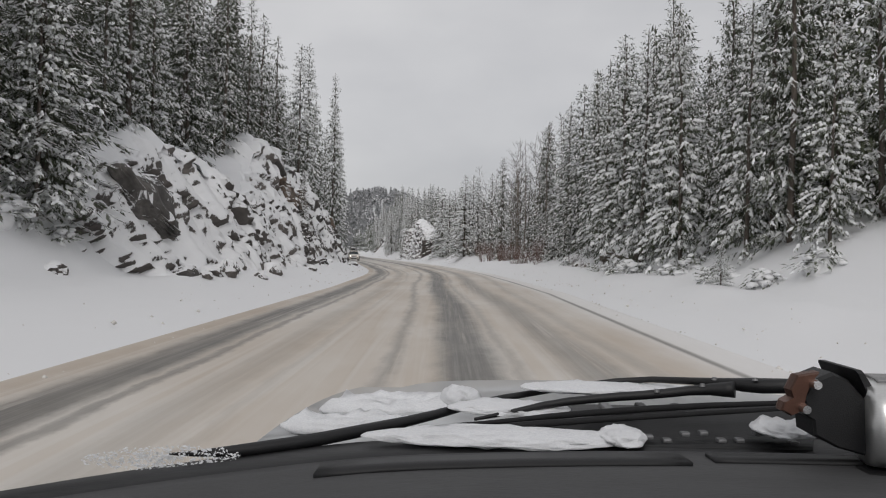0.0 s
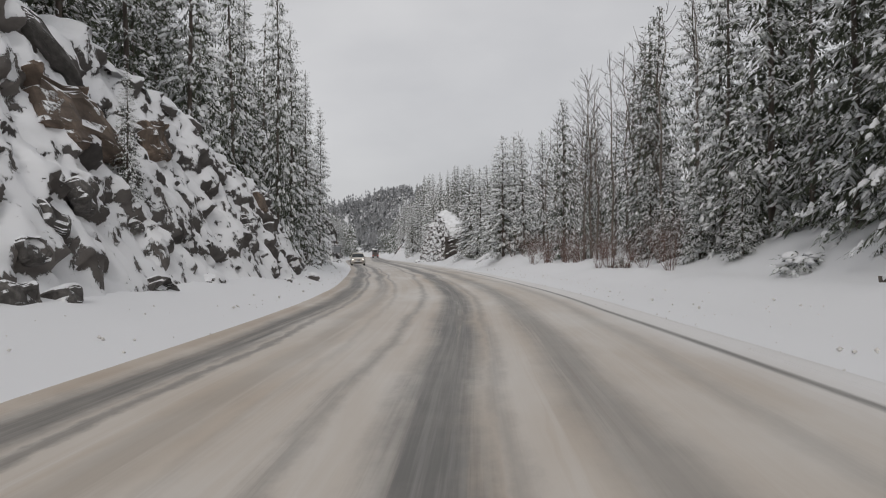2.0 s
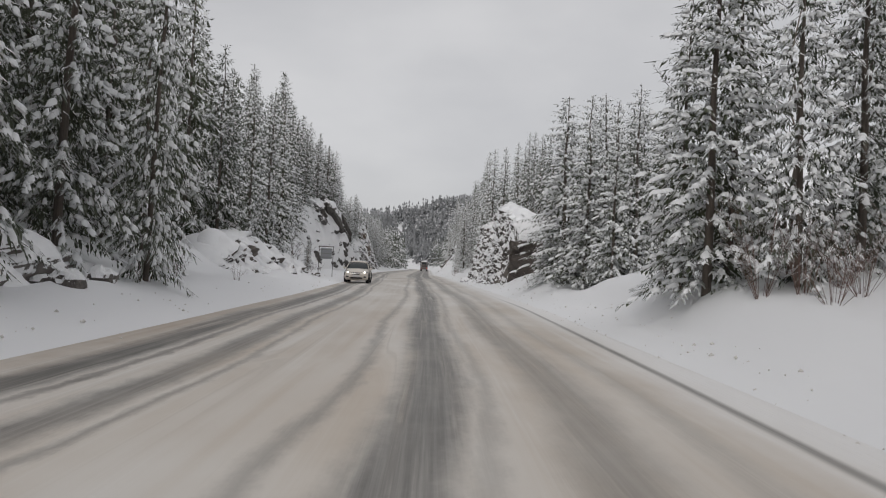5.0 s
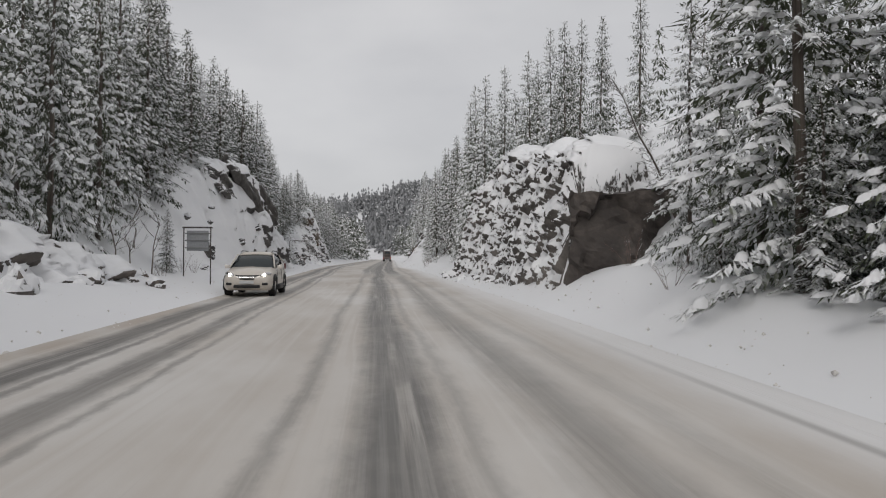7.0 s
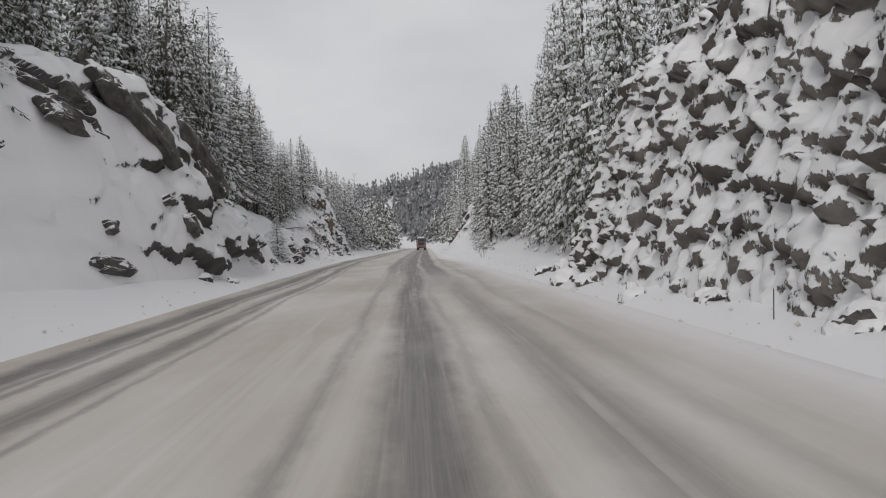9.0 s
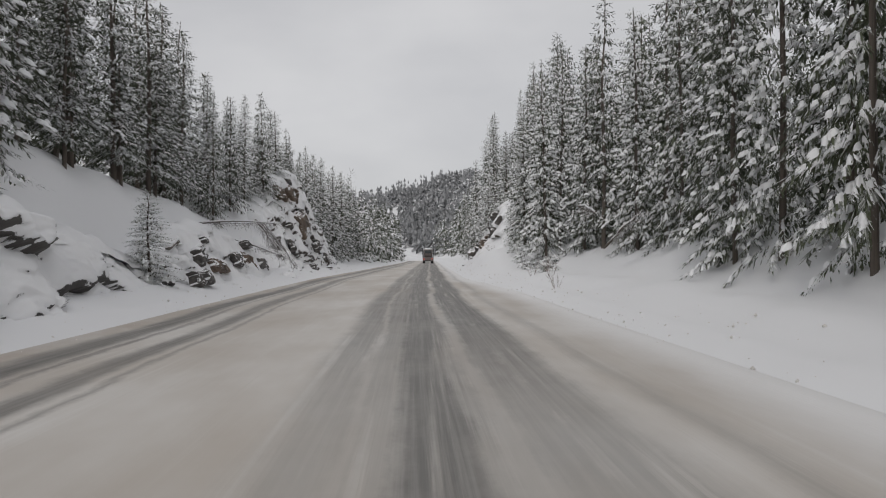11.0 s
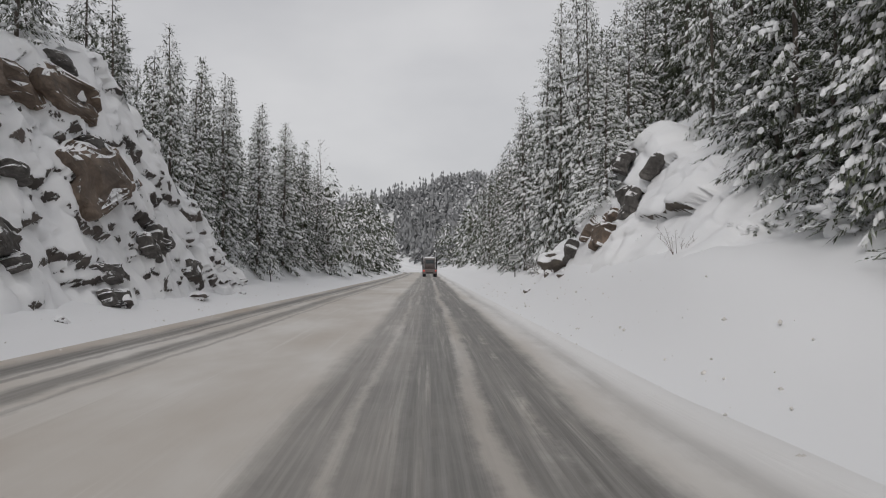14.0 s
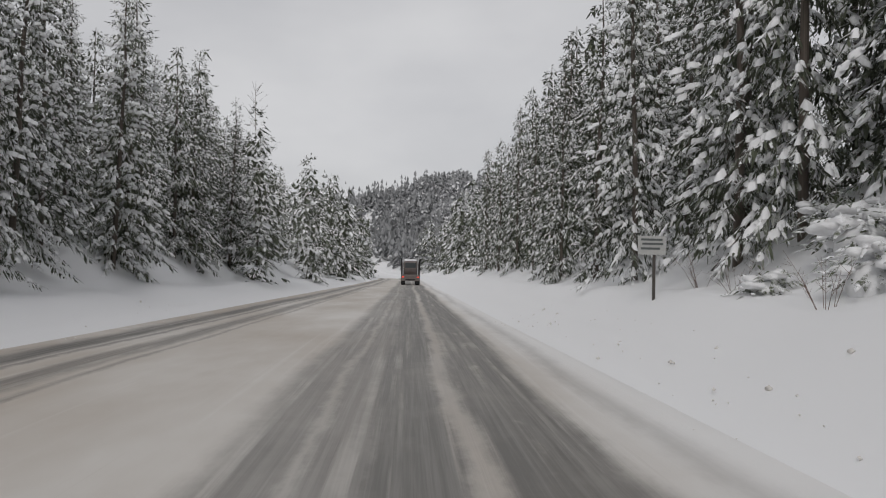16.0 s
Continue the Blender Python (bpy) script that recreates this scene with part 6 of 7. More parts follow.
def suv(at):
    ob = thing("car", "pale dirty suv with its headlights on in the oncoming lane", "car", at=at)
    bm = bmesh.new()   # nose at -y
    loft(bm, [ring(-2.34, 0.66, 0.42, 0.72, 0.06, 0.02), ring(-2.26, 0.80, 0.30, 0.86, 0.08, 0.03), ring(-2.05, 0.89, 0.24, 0.97, 0.10, 0.05), ring(-1.50, 0.93, 0.24, 1.04, 0.12, 0.06), ring(-1.05, 0.93, 0.24, 1.10, 0.08, 0.03),
              ring(-0.4, 0.93, 0.26, 1.07, 0.04, 0), ring(0.5, 0.94, 0.26, 1.12, 0.04, 0), ring(1.2, 0.94, 0.26, 1.19, 0.05, 0), ring(1.75, 0.93, 0.28, 1.27, 0.07, 0), ring(2.12, 0.89, 0.34, 1.30, 0.12, 0), ring(2.34, 0.80, 0.44, 1.10, 0.12, 0), ring(2.40, 0.70, 0.50, 0.90, 0.10, 0)])
    part("body", bm, WHITE_PAINT, ob)

    def hoop(y, w, z, zb):
        half = [(0, zb), (w + 0.17, zb), (w + 0.12, zb + 0.55 * (z - zb)), (w, z - 0.05), (w - 0.14, z), (0, z + 0.03)]
        return [(x, y, q) for x, q in half] + [(-x, y, q) for x, q in half[-2:0:-1]]

    bm = bmesh.new()
    loft(bm, [hoop(-1.10, 0.70, 1.12, 1.06), hoop(-0.28, 0.66, 1.60, 1.06), hoop(0.4, 0.66, 1.67, 1.06), hoop(1.2, 0.65, 1.63, 1.08), hoop(1.75, 0.62, 1.52, 1.12), hoop(2.02, 0.60, 1.40, 1.16), hoop(2.22, 0.62, 1.24, 1.12)])
    part("cabin", bm, GLASS_DARK, ob, "dark tinted windows all round")
    bm = bmesh.new()
    loft(bm, [[(x * w, y, z) for x, z in ((-1, z0 - 0.03), (-0.8, z0 + 0.035), (0, z0 + 0.06), (0.8, z0 + 0.035), (1, z0 - 0.03), (0, z0 + 0.01))] for y, w, z0 in ((-0.34, 0.66, 1.575), (0.3, 0.68, 1.655), (1.2, 0.67, 1.625), (1.78, 0.64, 1.515), (2.04, 0.61, 1.40))])
    part("roof", bm, WHITE_PAINT, ob)
    for sx in (-1, 1):
        for line_pts in ([(0.855, -1.12, 1.09), (0.69, -0.30, 1.585)], [(0.82, 2.10, 1.28), (0.72, 1.84, 1.40), (0.655, 1.62, 1.555)]):
            bm = bmesh.new()
            tube(bm, [(sx * x, y, z) for x, y, z in line_pts], 0.035, 0.03, 6)
            part("pillar", bm, WHITE_PAINT, ob)
        for line_pts in ([(0.825, 0.42, 1.12), (0.675, 0.40, 1.62)], [(0.825, 1.18, 1.20), (0.675, 1.20, 1.58)]):
            bm = bmesh.new()
            tube(bm, [(sx * x, y, z) for x, y, z in line_pts], 0.028, 0.024, 6)
            part("door_pillar", bm, BLACK_PLASTIC, ob, "black window pillar")
        bm = bmesh.new()
        tube(bm, [(sx * 0.885, -0.95, 1.085), (sx * 0.895, -0.1, 1.085), (sx * 0.895, 0.6, 1.13), (sx * 0.875, 1.3, 1.205), (sx * 0.83, 1.86, 1.285)], 0.014, 0.012, 6)
        part("window_trim", bm, CHROME, ob, "thin bright strip below the windows")
        for y, z in ((0.02, 0.97), (0.98, 1.03)):
            bm = bmesh.new()
            tube(bm, [(sx * 0.925, y - 0.10, z), (sx * 0.965, y - 0.07, z + 0.005), (sx * 0.965, y + 0.07, z + 0.012), (sx * 0.925, y + 0.10, z + 0.012)], 0.016, 0.016, 6)
            part("door_handle", bm, CHROME, ob)
        for y0, y1 in ((-0.86, -0.80), (0.44, 0.44), (1.20, 1.30)):   # gaps round the doors
            bm = bmesh.new()
            tube(bm, [(sx * 0.905, y0, 0.36), (sx * 0.936, y0, 0.55), (sx * 0.930, (y0 + y1) / 2, 0.85), (sx * 0.893, y1, 1.06)], 0.006, 0.006, 4)
            part("door_gap", bm, BLACK_PLASTIC, ob)
        bm = bmesh.new()
        loft(bm, [[(sx * x, y, z) for x, z in ((0.86, 0.20), (0.94, 0.24), (0.955, 0.36), (0.93, 0.44), (0.88, 0.40))] for y in (-1.0, 0.0, 0.97)])
        part("sill_cladding", bm, BLACK_PLASTIC, ob, "black plastic sill")
        for y in (-1.42, 1.38):
            bm = bmesh.new()
            tube(bm, [(sx * 0.915, y + 0.45 * math.cos(a), 0.37 + 0.43 * math.sin(a)) for a in np.linspace(-0.25, math.pi + 0.25, 15)], 0.045, 0.045, 8)
            part("wheel_arch", bm, BLACK_PLASTIC, ob, "black wheel arch")
        bm = bmesh.new()
        box(bm, (min(sx * 0.70, sx * 0.88), 2.20, 0.98), (max(sx * 0.70, sx * 0.88), 2.34, 1.22), 0.04)
        part("tail_lamp", bm, TAIL_LIGHT_OFF, ob, "dull red tail lamp")
        bm = bmesh.new()
        tube(bm, [(sx * 0.60, -0.1, 1.68), (sx * 0.60, 0.2, 1.735), (sx * 0.60, 1.5, 1.72), (sx * 0.59, 1.85, 1.62)], 0.018, 0.018, 6)
        part("roof_rail", bm, BLACK_PLASTIC, ob)
        bm = bmesh.new()
        box(bm, (min(sx * 0.92, sx * 1.10), -0.86, 1.04), (max(sx * 0.92, sx * 1.10), -0.72, 1.18), 0.03)
        part("mirror", bm, WHITE_PAINT, ob)
        lamp = bmesh.new()   # a swept, rounded lens with the lit bulb behind it
        bmesh.ops.create_icosphere(lamp, subdivisions=3, radius=1.0)
        for v in lamp.verts:
            v.co = Vector((sx * (0.66 + 0.20 * v.co.x), -2.14 + 0.15 * v.co.y + 0.13 * v.co.x, 0.83 + 0.085 * v.co.z + 0.03 * v.co.x))
        lens = part("headlight", lamp, CHROME, ob, "swept clear headlight")
        lamp = bmesh.new()
        bmesh.ops.create_icosphere(lamp, subdivisions=2, radius=0.075)
        bmesh.ops.translate(lamp, verts=lamp.verts, vec=(sx * 0.62, -2.27, 0.82))
        part("bulb", lamp, HEADLIGHT, lens, "lit white bulb")
        bm = bmesh.new()
        box(bm, (min(sx * 0.55, sx * 0.76), -2.36, 0.44), (max(sx * 0.55, sx * 0.76), -2.24, 0.54), 0.03)
        part("fog_lamp", bm, BLACK_PLASTIC, ob)
        for y in (-1.42, 1.38):
            wheel(ob, sx * 0.82, y, 0.37, 0.24, sx)
    for z, w, mat in ((0.67, 0.40, BLACK_PLASTIC), (0.735, 0.46, CHROME), (0.79, 0.48, BLACK_PLASTIC)):
        bm = bmesh.new()
        tube(bm, [(-w, -2.25, z + 0.02), (-w * 0.6, -2.335, z), (0, -2.36, z), (w * 0.6, -2.335, z), (w, -2.25, z + 0.02)], 0.024, 0.024, 8)
        part("grille_bar", bm, mat, ob)
    bm = bmesh.new()
    box(bm, (-0.48, -2.40, 0.34), (0.48, -2.25, 0.46), 0.03)
    part("air_intake", bm, BLACK_PLASTIC, ob)
    bm = bmesh.new()
    box(bm, (-0.26, -2.405, 0.50), (0.26, -2.372, 0.61), 0.008)
    part("number_plate", bm, PLATE_MAT, ob, "plain pale number plate")
    return ob


suv(pose(float(line(134.1)) - 4.9, 134.1, 0.03, 0, 0, 1.9))


def log_truck(at):
    ob = thing("truck", "dirty dull-red log truck with upright stakes, empty and snowy", "truck", at=at)
    for sx in (-1, 1):
        bm = bmesh.new()
        box(bm, (sx * 0.42 - 0.07, 0, 0.80), (sx * 0.42 + 0.07, 11.5, 1.08), 0.015)
        part("frame_rail", bm, RED_PAINT, ob)
    for y in (0.9, 3.6, 6.2, 8.4):
        bm = bmesh.new()
        box(bm, (-1.22, y - 0.12, 1.08), (1.22, y + 0.12, 1.34), 0.02)
        bunk = part("bunk", bm, RED_PAINT, ob)
        for sx in (-1, 1):
            bm = bmesh.new()
            tube(bm, [(sx * 1.16, y, 1.30), (sx * 1.18, y, 2.4), (sx * 1.24, y, 3.45)], 0.075, 0.05, 6)
            part("stake", bm, BLACK_PLASTIC, bunk, "black steel stake")
    bm = bmesh.new()
    box(bm, (-1.22, -0.10, 0.55), (1.22, 0.12, 1.30), 0.03)
    tail = part("tail_board", bm, RED_PAINT, ob)
    for sx in (-1, 1):
        bm = bmesh.new()
        box(bm, (sx * 0.95 - 0.12, -0.14, 0.98), (sx * 0.95 + 0.12, -0.10, 1.10), 0.01)
        part("tail_light", bm, TAIL_LIGHT, tail, "lit red tail light")
        bm = bmesh.new()
        box(bm, (sx * 0.92 - 0.28, 0.02, 0.20), (sx * 0.92 + 0.28, 0.05, 0.80), 0.005)
        part("mud_flap", bm, RUBBER, ob)
        for y in (0.95, 2.25, 8.6, 9.9):
            wheel(ob, sx * 0.92, y, 0.52, 0.52, sx)
    bm = bmesh.new()
    box(bm, (-0.62, -0.135, 0.64), (0.62, -0.105, 0.80), 0.01)
    part("warning_plate", bm, BLACK_PLASTIC, tail)
    bm = bmesh.new()
    loft(bm, [[(x, y, z) for x, z in ((-w, 0.75), (w, 0.75), (w, h - 0.25), (w - 0.2, h), (-w + 0.2, h), (-w, h - 0.25))] for y, w, h in ((9.4, 1.2, 3.2), (9.6, 1.22, 3.3), (11.3, 1.22, 3.25), (11.6, 1.2, 2.2), (13.0, 1.05, 2.0), (13.3, 0.95, 1.8))])
    part("cab", bm, RED_PAINT, ob)
    bm = bmesh.new()
    box(bm, (-0.75, 9.36, 2.3), (0.75, 9.41, 3.0), 0.02)
    part("rear_window", bm, GLASS_DARK, ob)
    bm = bmesh.new()
    loft(bm, [[(x, y, z) for x, z in ((-w, 3.22), (w, 3.22), (w * 0.8, 3.22 + h), (-w * 0.8, 3.22 + h))] for y, w, h in ((9.5, 0.9, 0.12), (10.4, 1.0, 0.28), (11.2, 0.9, 0.12))])
    part("snow_cap", bm, SNOW, ob, "snow on the cab roof")
    for sx in (-1, 1):
        wheel(ob, sx * 1.02, 12.4, 0.52, 0.32, sx)
        bm = bmesh.new()
        tube(bm, [(sx * 1.0, 9.25, 1.0), (sx * 1.0, 9.25, 3.0), (sx * 1.05, 9.15, 3.7)], 0.07, 0.07, 8)
        part("exhaust_stack", bm, CHROME, ob)
    return ob


log_truck(pose(float(line(335)) + 0.4, 335, 0.02, 0, 0, 1.0))

# ---- the front of the vehicle from which the view begins, as it stands at the start ----
car = thing("car", "silver car seen from its driver's seat, snow on its bonnet", "car", at=pose(0, 0, 0.03))
MIDX = 0.38


def sheet(bm, xs, ys, z, thick):
    """A shaped panel: z(x, y) over a grid, with thickness."""
    top = [[bm.verts.new((x, y, z(x, y))) for x in xs] for y in ys]
    low = [[bm.verts.new((x, y, z(x, y) - thick)) for x in xs] for y in ys]
    for g, flip in ((top, False), (low, True)):
        for a, b in zip(g, g[1:]):
            for i in range(len(xs) - 1):
                q = (a[i], a[i + 1], b[i + 1], b[i])
                bm.faces.new(q[::-1] if flip else q)
    n, m = len(xs), len(ys)
    rim = [(0, i) for i in range(n)] + [(j, n - 1) for j in range(1, m)] + [(m - 1, i) for i in range(n - 2, -1, -1)] + [(j, 0) for j in range(m - 2, 0, -1)]
    for (j, i), (l, k) in zip(rim, rim[1:] + rim[:1]):
        bm.faces.new((top[j][i], low[j][i], low[l][k], top[l][k]))
    for f in bm.faces:
        f.smooth = True


def far_edge(x):
    return 0.92 - 0.20 * ((x - 0.35) / 0.95) ** 2 * (1 if x < 0.35 else 0.5)


def dash_z(x, y):
    return 1.202 + 0.045 * math.cos((x - 0.4) * 1.0) - 0.045 * (y - 0.85) - 0.09 * max(0.0, -0.05 - x) ** 1.3


bm = bmesh.new()
sheet(bm, np.linspace(-0.75, 1.25, 31), np.linspace(0.0, 1.0, 15), lambda x, y: 0.0, 0.12)
for v in bm.verts:
    q, low = v.co.y, v.co.z < -0.05
    y = 0.44 + (far_edge(v.co.x) - 0.44) * q
    v.co = Vector((v.co.x, y, dash_z(v.co.x, y) - 0.05 * max(0, 0.14 - q) - (0.12 if low else 0)))
dash = part("dashboard", bm, DASH_PLASTIC, car, "dark grey grained plastic dashboard")
for x0, x1, w in ((-0.13, 0.27, 0.05), (0.30, 0.60, 0.035)):
    bm = bmesh.new()
    sheet(bm, np.linspace(x0, x1, 12), np.linspace(0, 1, 2), lambda x, y: 0, 0.006)
    for v in bm.verts:
        y = far_edge(v.co.x) - 0.028 - w * (1 - v.co.y)
        v.co = Vector((v.co.x, y, dash_z(v.co.x, y) + 0.004 + v.co.z))
    part("defrost_vent", bm, BLACK_PLASTIC, dash, "black defroster slot")
bm = bmesh.new()
sheet(bm, np.linspace(-0.75, 1.25, 26), np.linspace(0, 1, 4), lambda x, y: 0, 0.03)
for v in bm.verts:
    y = far_edge(v.co.x) + 0.006 + 0.20 * v.co.y
    v.co = Vector((v.co.x, y, dash_z(v.co.x, y) - 0.012 - 0.015 * v.co.y + 0.016 * math.sin(v.co.y * 3.1) + v.co.z))
part("cowl", bm, BLACK_PLASTIC, car, "black plastic cowl below the windscreen")


def bonnet_z(x, y):
    return 1.205 - 0.05 * (y - 1.15) - 0.05 * (y - 1.15) ** 2 * 0.6 - 0.05 * ((x - MIDX) / 0.9) ** 4 - 0.012 * math.exp(-((abs(x - MIDX) - 0.55) / 0.06) ** 2)


bm = bmesh.new()
sheet(bm, np.linspace(-0.27, 1.03, 25), np.linspace(1.13, 2.42, 17), bonnet_z, 0.02)
for v in bm.verts:   # the bonnet narrows and rounds to its nose
    q = (v.co.y - 1.13) / 1.29
    v.co.x = MIDX + (v.co.x - MIDX) * (1 - 0.12 * q ** 2)
    v.co.y -= 0.22 * ((v.co.x - MIDX) / 0.8) ** 2 * q ** 2
    v.co.z -= 0.16 * max(0, q - 0.86)
part("bonnet", bm, GREY_PAINT, car, "silver bonnet")
bm = bmesh.new()
loft(bm, [[(MIDX + x * w, y, z) for x, z in ((-1, 0.30), (1, 0.30), (1.02, 0.72), (0.98, top), (0.90, top + 0.0), (-0.90, top), (-0.98, top), (-1.02, 0.72))] for y, w, top in ((-2.3, 0.80, 0.85), (-2.2, 0.90, 0.95), (0.35, 0.92, 0.98), (0.9, 0.88, 0.98), (1.6, 0.80, 0.98), (2.1, 0.78, 0.96), (2.36, 0.74, 0.90), (2.42, 0.66, 0.72))])
part("body", bm, GREY_PAINT, car)
for sx in (-1, 1):
    for y in (1.62, -1.25):
        wheel(car, MIDX + sx * 0.80, y, 0.36, 0.25, sx)


bm = bmesh.new()
sheet(bm, np.linspace(0.20, 0.86, 14), np.linspace(1.15, 1.44, 6), lambda x, y: bonnet_z(x, y) + 0.010, 0.012)
grille = part("cowl_grille", bm, BLACK_PLASTIC, car, "black slotted grille at the foot of the windscreen")
for k in range(9):
    bm = bmesh.new()
    x = 0.27 + 0.062 * k
    box(bm, (x, 1.20, bonnet_z(x, 1.28) + 0.009), (x + 0.016, 1.36, bonnet_z(x, 1.28) + 0.021), 0.004)
    part("slot_rib", bm, GREY_STEEL if k % 3 == 0 else BLACK_PLASTIC, grille)


def rod(points, sides=8, flat=1.0):
    """A round bar of changing thickness: points with a radius each, its corners eased."""
    q = [Vector(p) for p in points]
    q = [q[0]] + [a.lerp(b, w) for a, b in zip(q, q[1:]) for w in (0.25, 0.75)] + [q[-1]]
    bm = bmesh.new()
    rings = []
    for k, p in enumerate(q):
        d = (q[min(len(q) - 1, k + 1)].xyz - q[max(0, k - 1)].xyz).normalized()
        a = d.cross(Vector((0, 0, 1))).normalized()
        b = a.cross(d)
        rings.append([bm.verts.new(p.xyz - Vector((0, 0, 0.03)) + a * p.w * flat * math.cos(6.2832 * i / sides) + b * p.w * math.sin(6.2832 * i / sides)) for i in range(sides)])
    for a, b in zip(rings, rings[1:]):
        for i in range(sides):
            bm.faces.new((a[i], a[(i + 1) % sides], b[(i + 1) % sides], b[i])).smooth = True
    bm.faces.new(rings[0][::-1])
    bm.faces.new(rings[-1])
    return bm


WET_SNOW = Nodes("wet_bonnet_snow", 0.55, 0, 0.35)
_n = WET_SNOW.noise(55, 5, 0.65)
WET_SNOW.colour(WET_SNOW.ramp(_n, [(0.3, (0.66, 0.67, 0.70)), (0.65, (0.86, 0.865, 0.875))]))
WET_SNOW.bump(_n, 0.5, 0.006)
WET_SNOW = WET_SNOW.m
ARM_ONE = [(0.471, 1.060, 1.330, 0.0100), (0.426, 1.080, 1.326, 0.0110), (0.386, 1.120, 1.324, 0.0057), (0.291, 1.200, 1.314, 0.0043), (0.187, 1.200, 1.298, 0.0043), (0.064, 1.170, 1.281, 0.0055), (-0.035, 1.100, 1.266, 0.0076),
           (-0.108, 1.040, 1.262, 0.0087), (-0.168, 1.000, 1.257, 0.0091), (-0.252, 0.960, 1.252, 0.0083), (-0.301, 0.940, 1.253, 0.0034), (-0.325, 0.930, 1.255, 0.0013)]
ARM_TWO = [(0.399, 1.070, 1.322, 0.0116), (0.359, 1.090, 1.318, 0.0071), (0.299, 1.100, 1.308, 0.0064), (0.237, 1.110, 1.301, 0.0064), (0.157, 1.110, 1.291, 0.0056), (0.093, 1.100, 1.278, 0.0040), (0.044, 1.080, 1.272, 0.0023)]
BLADE_TWO = [(0.452, 1.000, 1.312, 0.0029), (0.307, 1.020, 1.296, 0.0037), (0.197, 1.020, 1.287, 0.0041), (0.108, 1.020, 1.279, 0.0052), (0.049, 1.020, 1.270, 0.0055), (0.032, 1.020, 1.269, 0.0059)]
SPINE_TWO = [(0.458, 1.030, 1.313, 0.0034), (0.316, 1.050, 1.301, 0.0046), (0.166, 1.060, 1.285, 0.0046), (0.074, 1.060, 1.273, 0.0035), (0.013, 1.060, 1.268, 0.0023)]
for arm_line, blades in ((ARM_ONE, ()), (ARM_TWO, (BLADE_TWO, SPINE_TWO))):
    arm = part("wiper", rod(arm_line), BLACK_PLASTIC, car, "black windscreen wiper arm")
    for blade_line in blades:
        part("blade", rod(blade_line, 6), RUBBER, arm)
    for k in (1, 2):   # clips and pivot nuts
        x, y, z, r = arm_line[k]
        bm = bmesh.new()
        bmesh.ops.create_cone(bm, segments=10, radius1=0.004, radius2=0.003, depth=0.004, cap_ends=True)
        bmesh.ops.translate(bm, verts=bm.verts, vec=(x, y - r, z + r - 0.03))
        part("pivot_nut", bm, GREY_STEEL, arm)
# the black scuttle panel that the blades lie on
bm = bmesh.new()
far_row = [(0.030, 1.255), (0.094, 1.266), (0.175, 1.280), (0.256, 1.294), (0.337, 1.304), (0.417, 1.308), (0.531, 1.310)]
near_row = [(0.026, 1.275), (0.082, 1.277), (0.152, 1.280), (0.222, 1.281), (0.292, 1.282), (0.362, 1.284), (0.460, 1.285)]
sheet(bm, range(7), range(4), lambda x, y: 0.0, 0.012)
for v in bm.verts:
    i, q, low = int(v.co.x + 0.5), v.co.y / 3, v.co.z
    (xa, za), (xb, zb) = near_row[i], far_row[i]
    v.co = Vector((xa + (xb - xa) * q, 0.97 + 0.15 * q, za + (zb - za) * q - 0.012 * math.sin(q * 3.14) - 0.045 + low))
scuttle = part("scuttle_panel", bm, BLACK_PLASTIC, car, "black plastic panel under the wipers")
for k in range(11):
    bm = bmesh.new()
    x = 0.21 + 0.023 * k
    box(bm, (x, 0.985, 1.242 + 0.006 * math.sin(k * 1.7)), (x + 0.011, 0.998, 1.2475 + 0.006 * math.sin(k * 1.7)), 0.002)
    part("slot_rib", bm, GREY_STEEL, scuttle)


def snow_patch(cx, cy, cz, rx, rz, seed, label="ragged strip of wet snow under the wipers"):
    """A flat ragged patch of wet snow."""
    bm = bmesh.new()
    bmesh.ops.create_icosphere(bm, subdivisions=4, radius=1.0)
    for v in bm.verts:
        c = v.co.copy()
        n = 1 + 0.30 * noise.noise(Vector((c.x * 1.8, c.z * 1.8, seed))) + 0.26 * noise.noise(Vector((c.x * 9, c.y * 4, seed))) + 0.14 * noise.noise(Vector((c.x * 26, c.y * 9, seed)))
        lump = 1 + 1.3 * max(0.0, noise.noise(Vector((cx + c.x * rx * 34, c.y * 2, seed)))) + 0.5 * noise.noise(Vector((c.x * rx * 110, c.y * 5, seed)))
        v.co = Vector((cx + c.x * rx * (0.9 + 0.1 * n), cy + c.y * 0.035 * n, cz + c.z * rz * n * (lump if c.z > 0 else 0.8) + 0.10 * c.y * 0.035))
    for f in bm.faces:
        f.smooth = True
    ob = part("snow_patch", bm, WET_SNOW)
    return tagged(ob, label, "snow", "snow on the bonnet")


for k, patch in enumerate([(0.069, 0.975, 1.272, 0.172, 0.008), (0.225, 0.975, 1.277, 0.030, 0.007), (0.254, 1.170, 1.303, 0.140, 0.006), (0.095, 1.125, 1.280, 0.090, 0.007), (0.428, 0.985, 1.288, 0.040, 0.008)]):
    snow_patch(*patch, 5.0 + k)
for k, patch in enumerate([(-0.086, 1.420, 1.213, 0.140, 0.027), (0.029, 1.300, 1.262, 0.034, 0.014), (-0.144, 1.220, 1.228, 0.110, 0.016)]):
    snow_patch(*patch, 11.0 + k, "mound of wet snow lying on the silver bonnet")
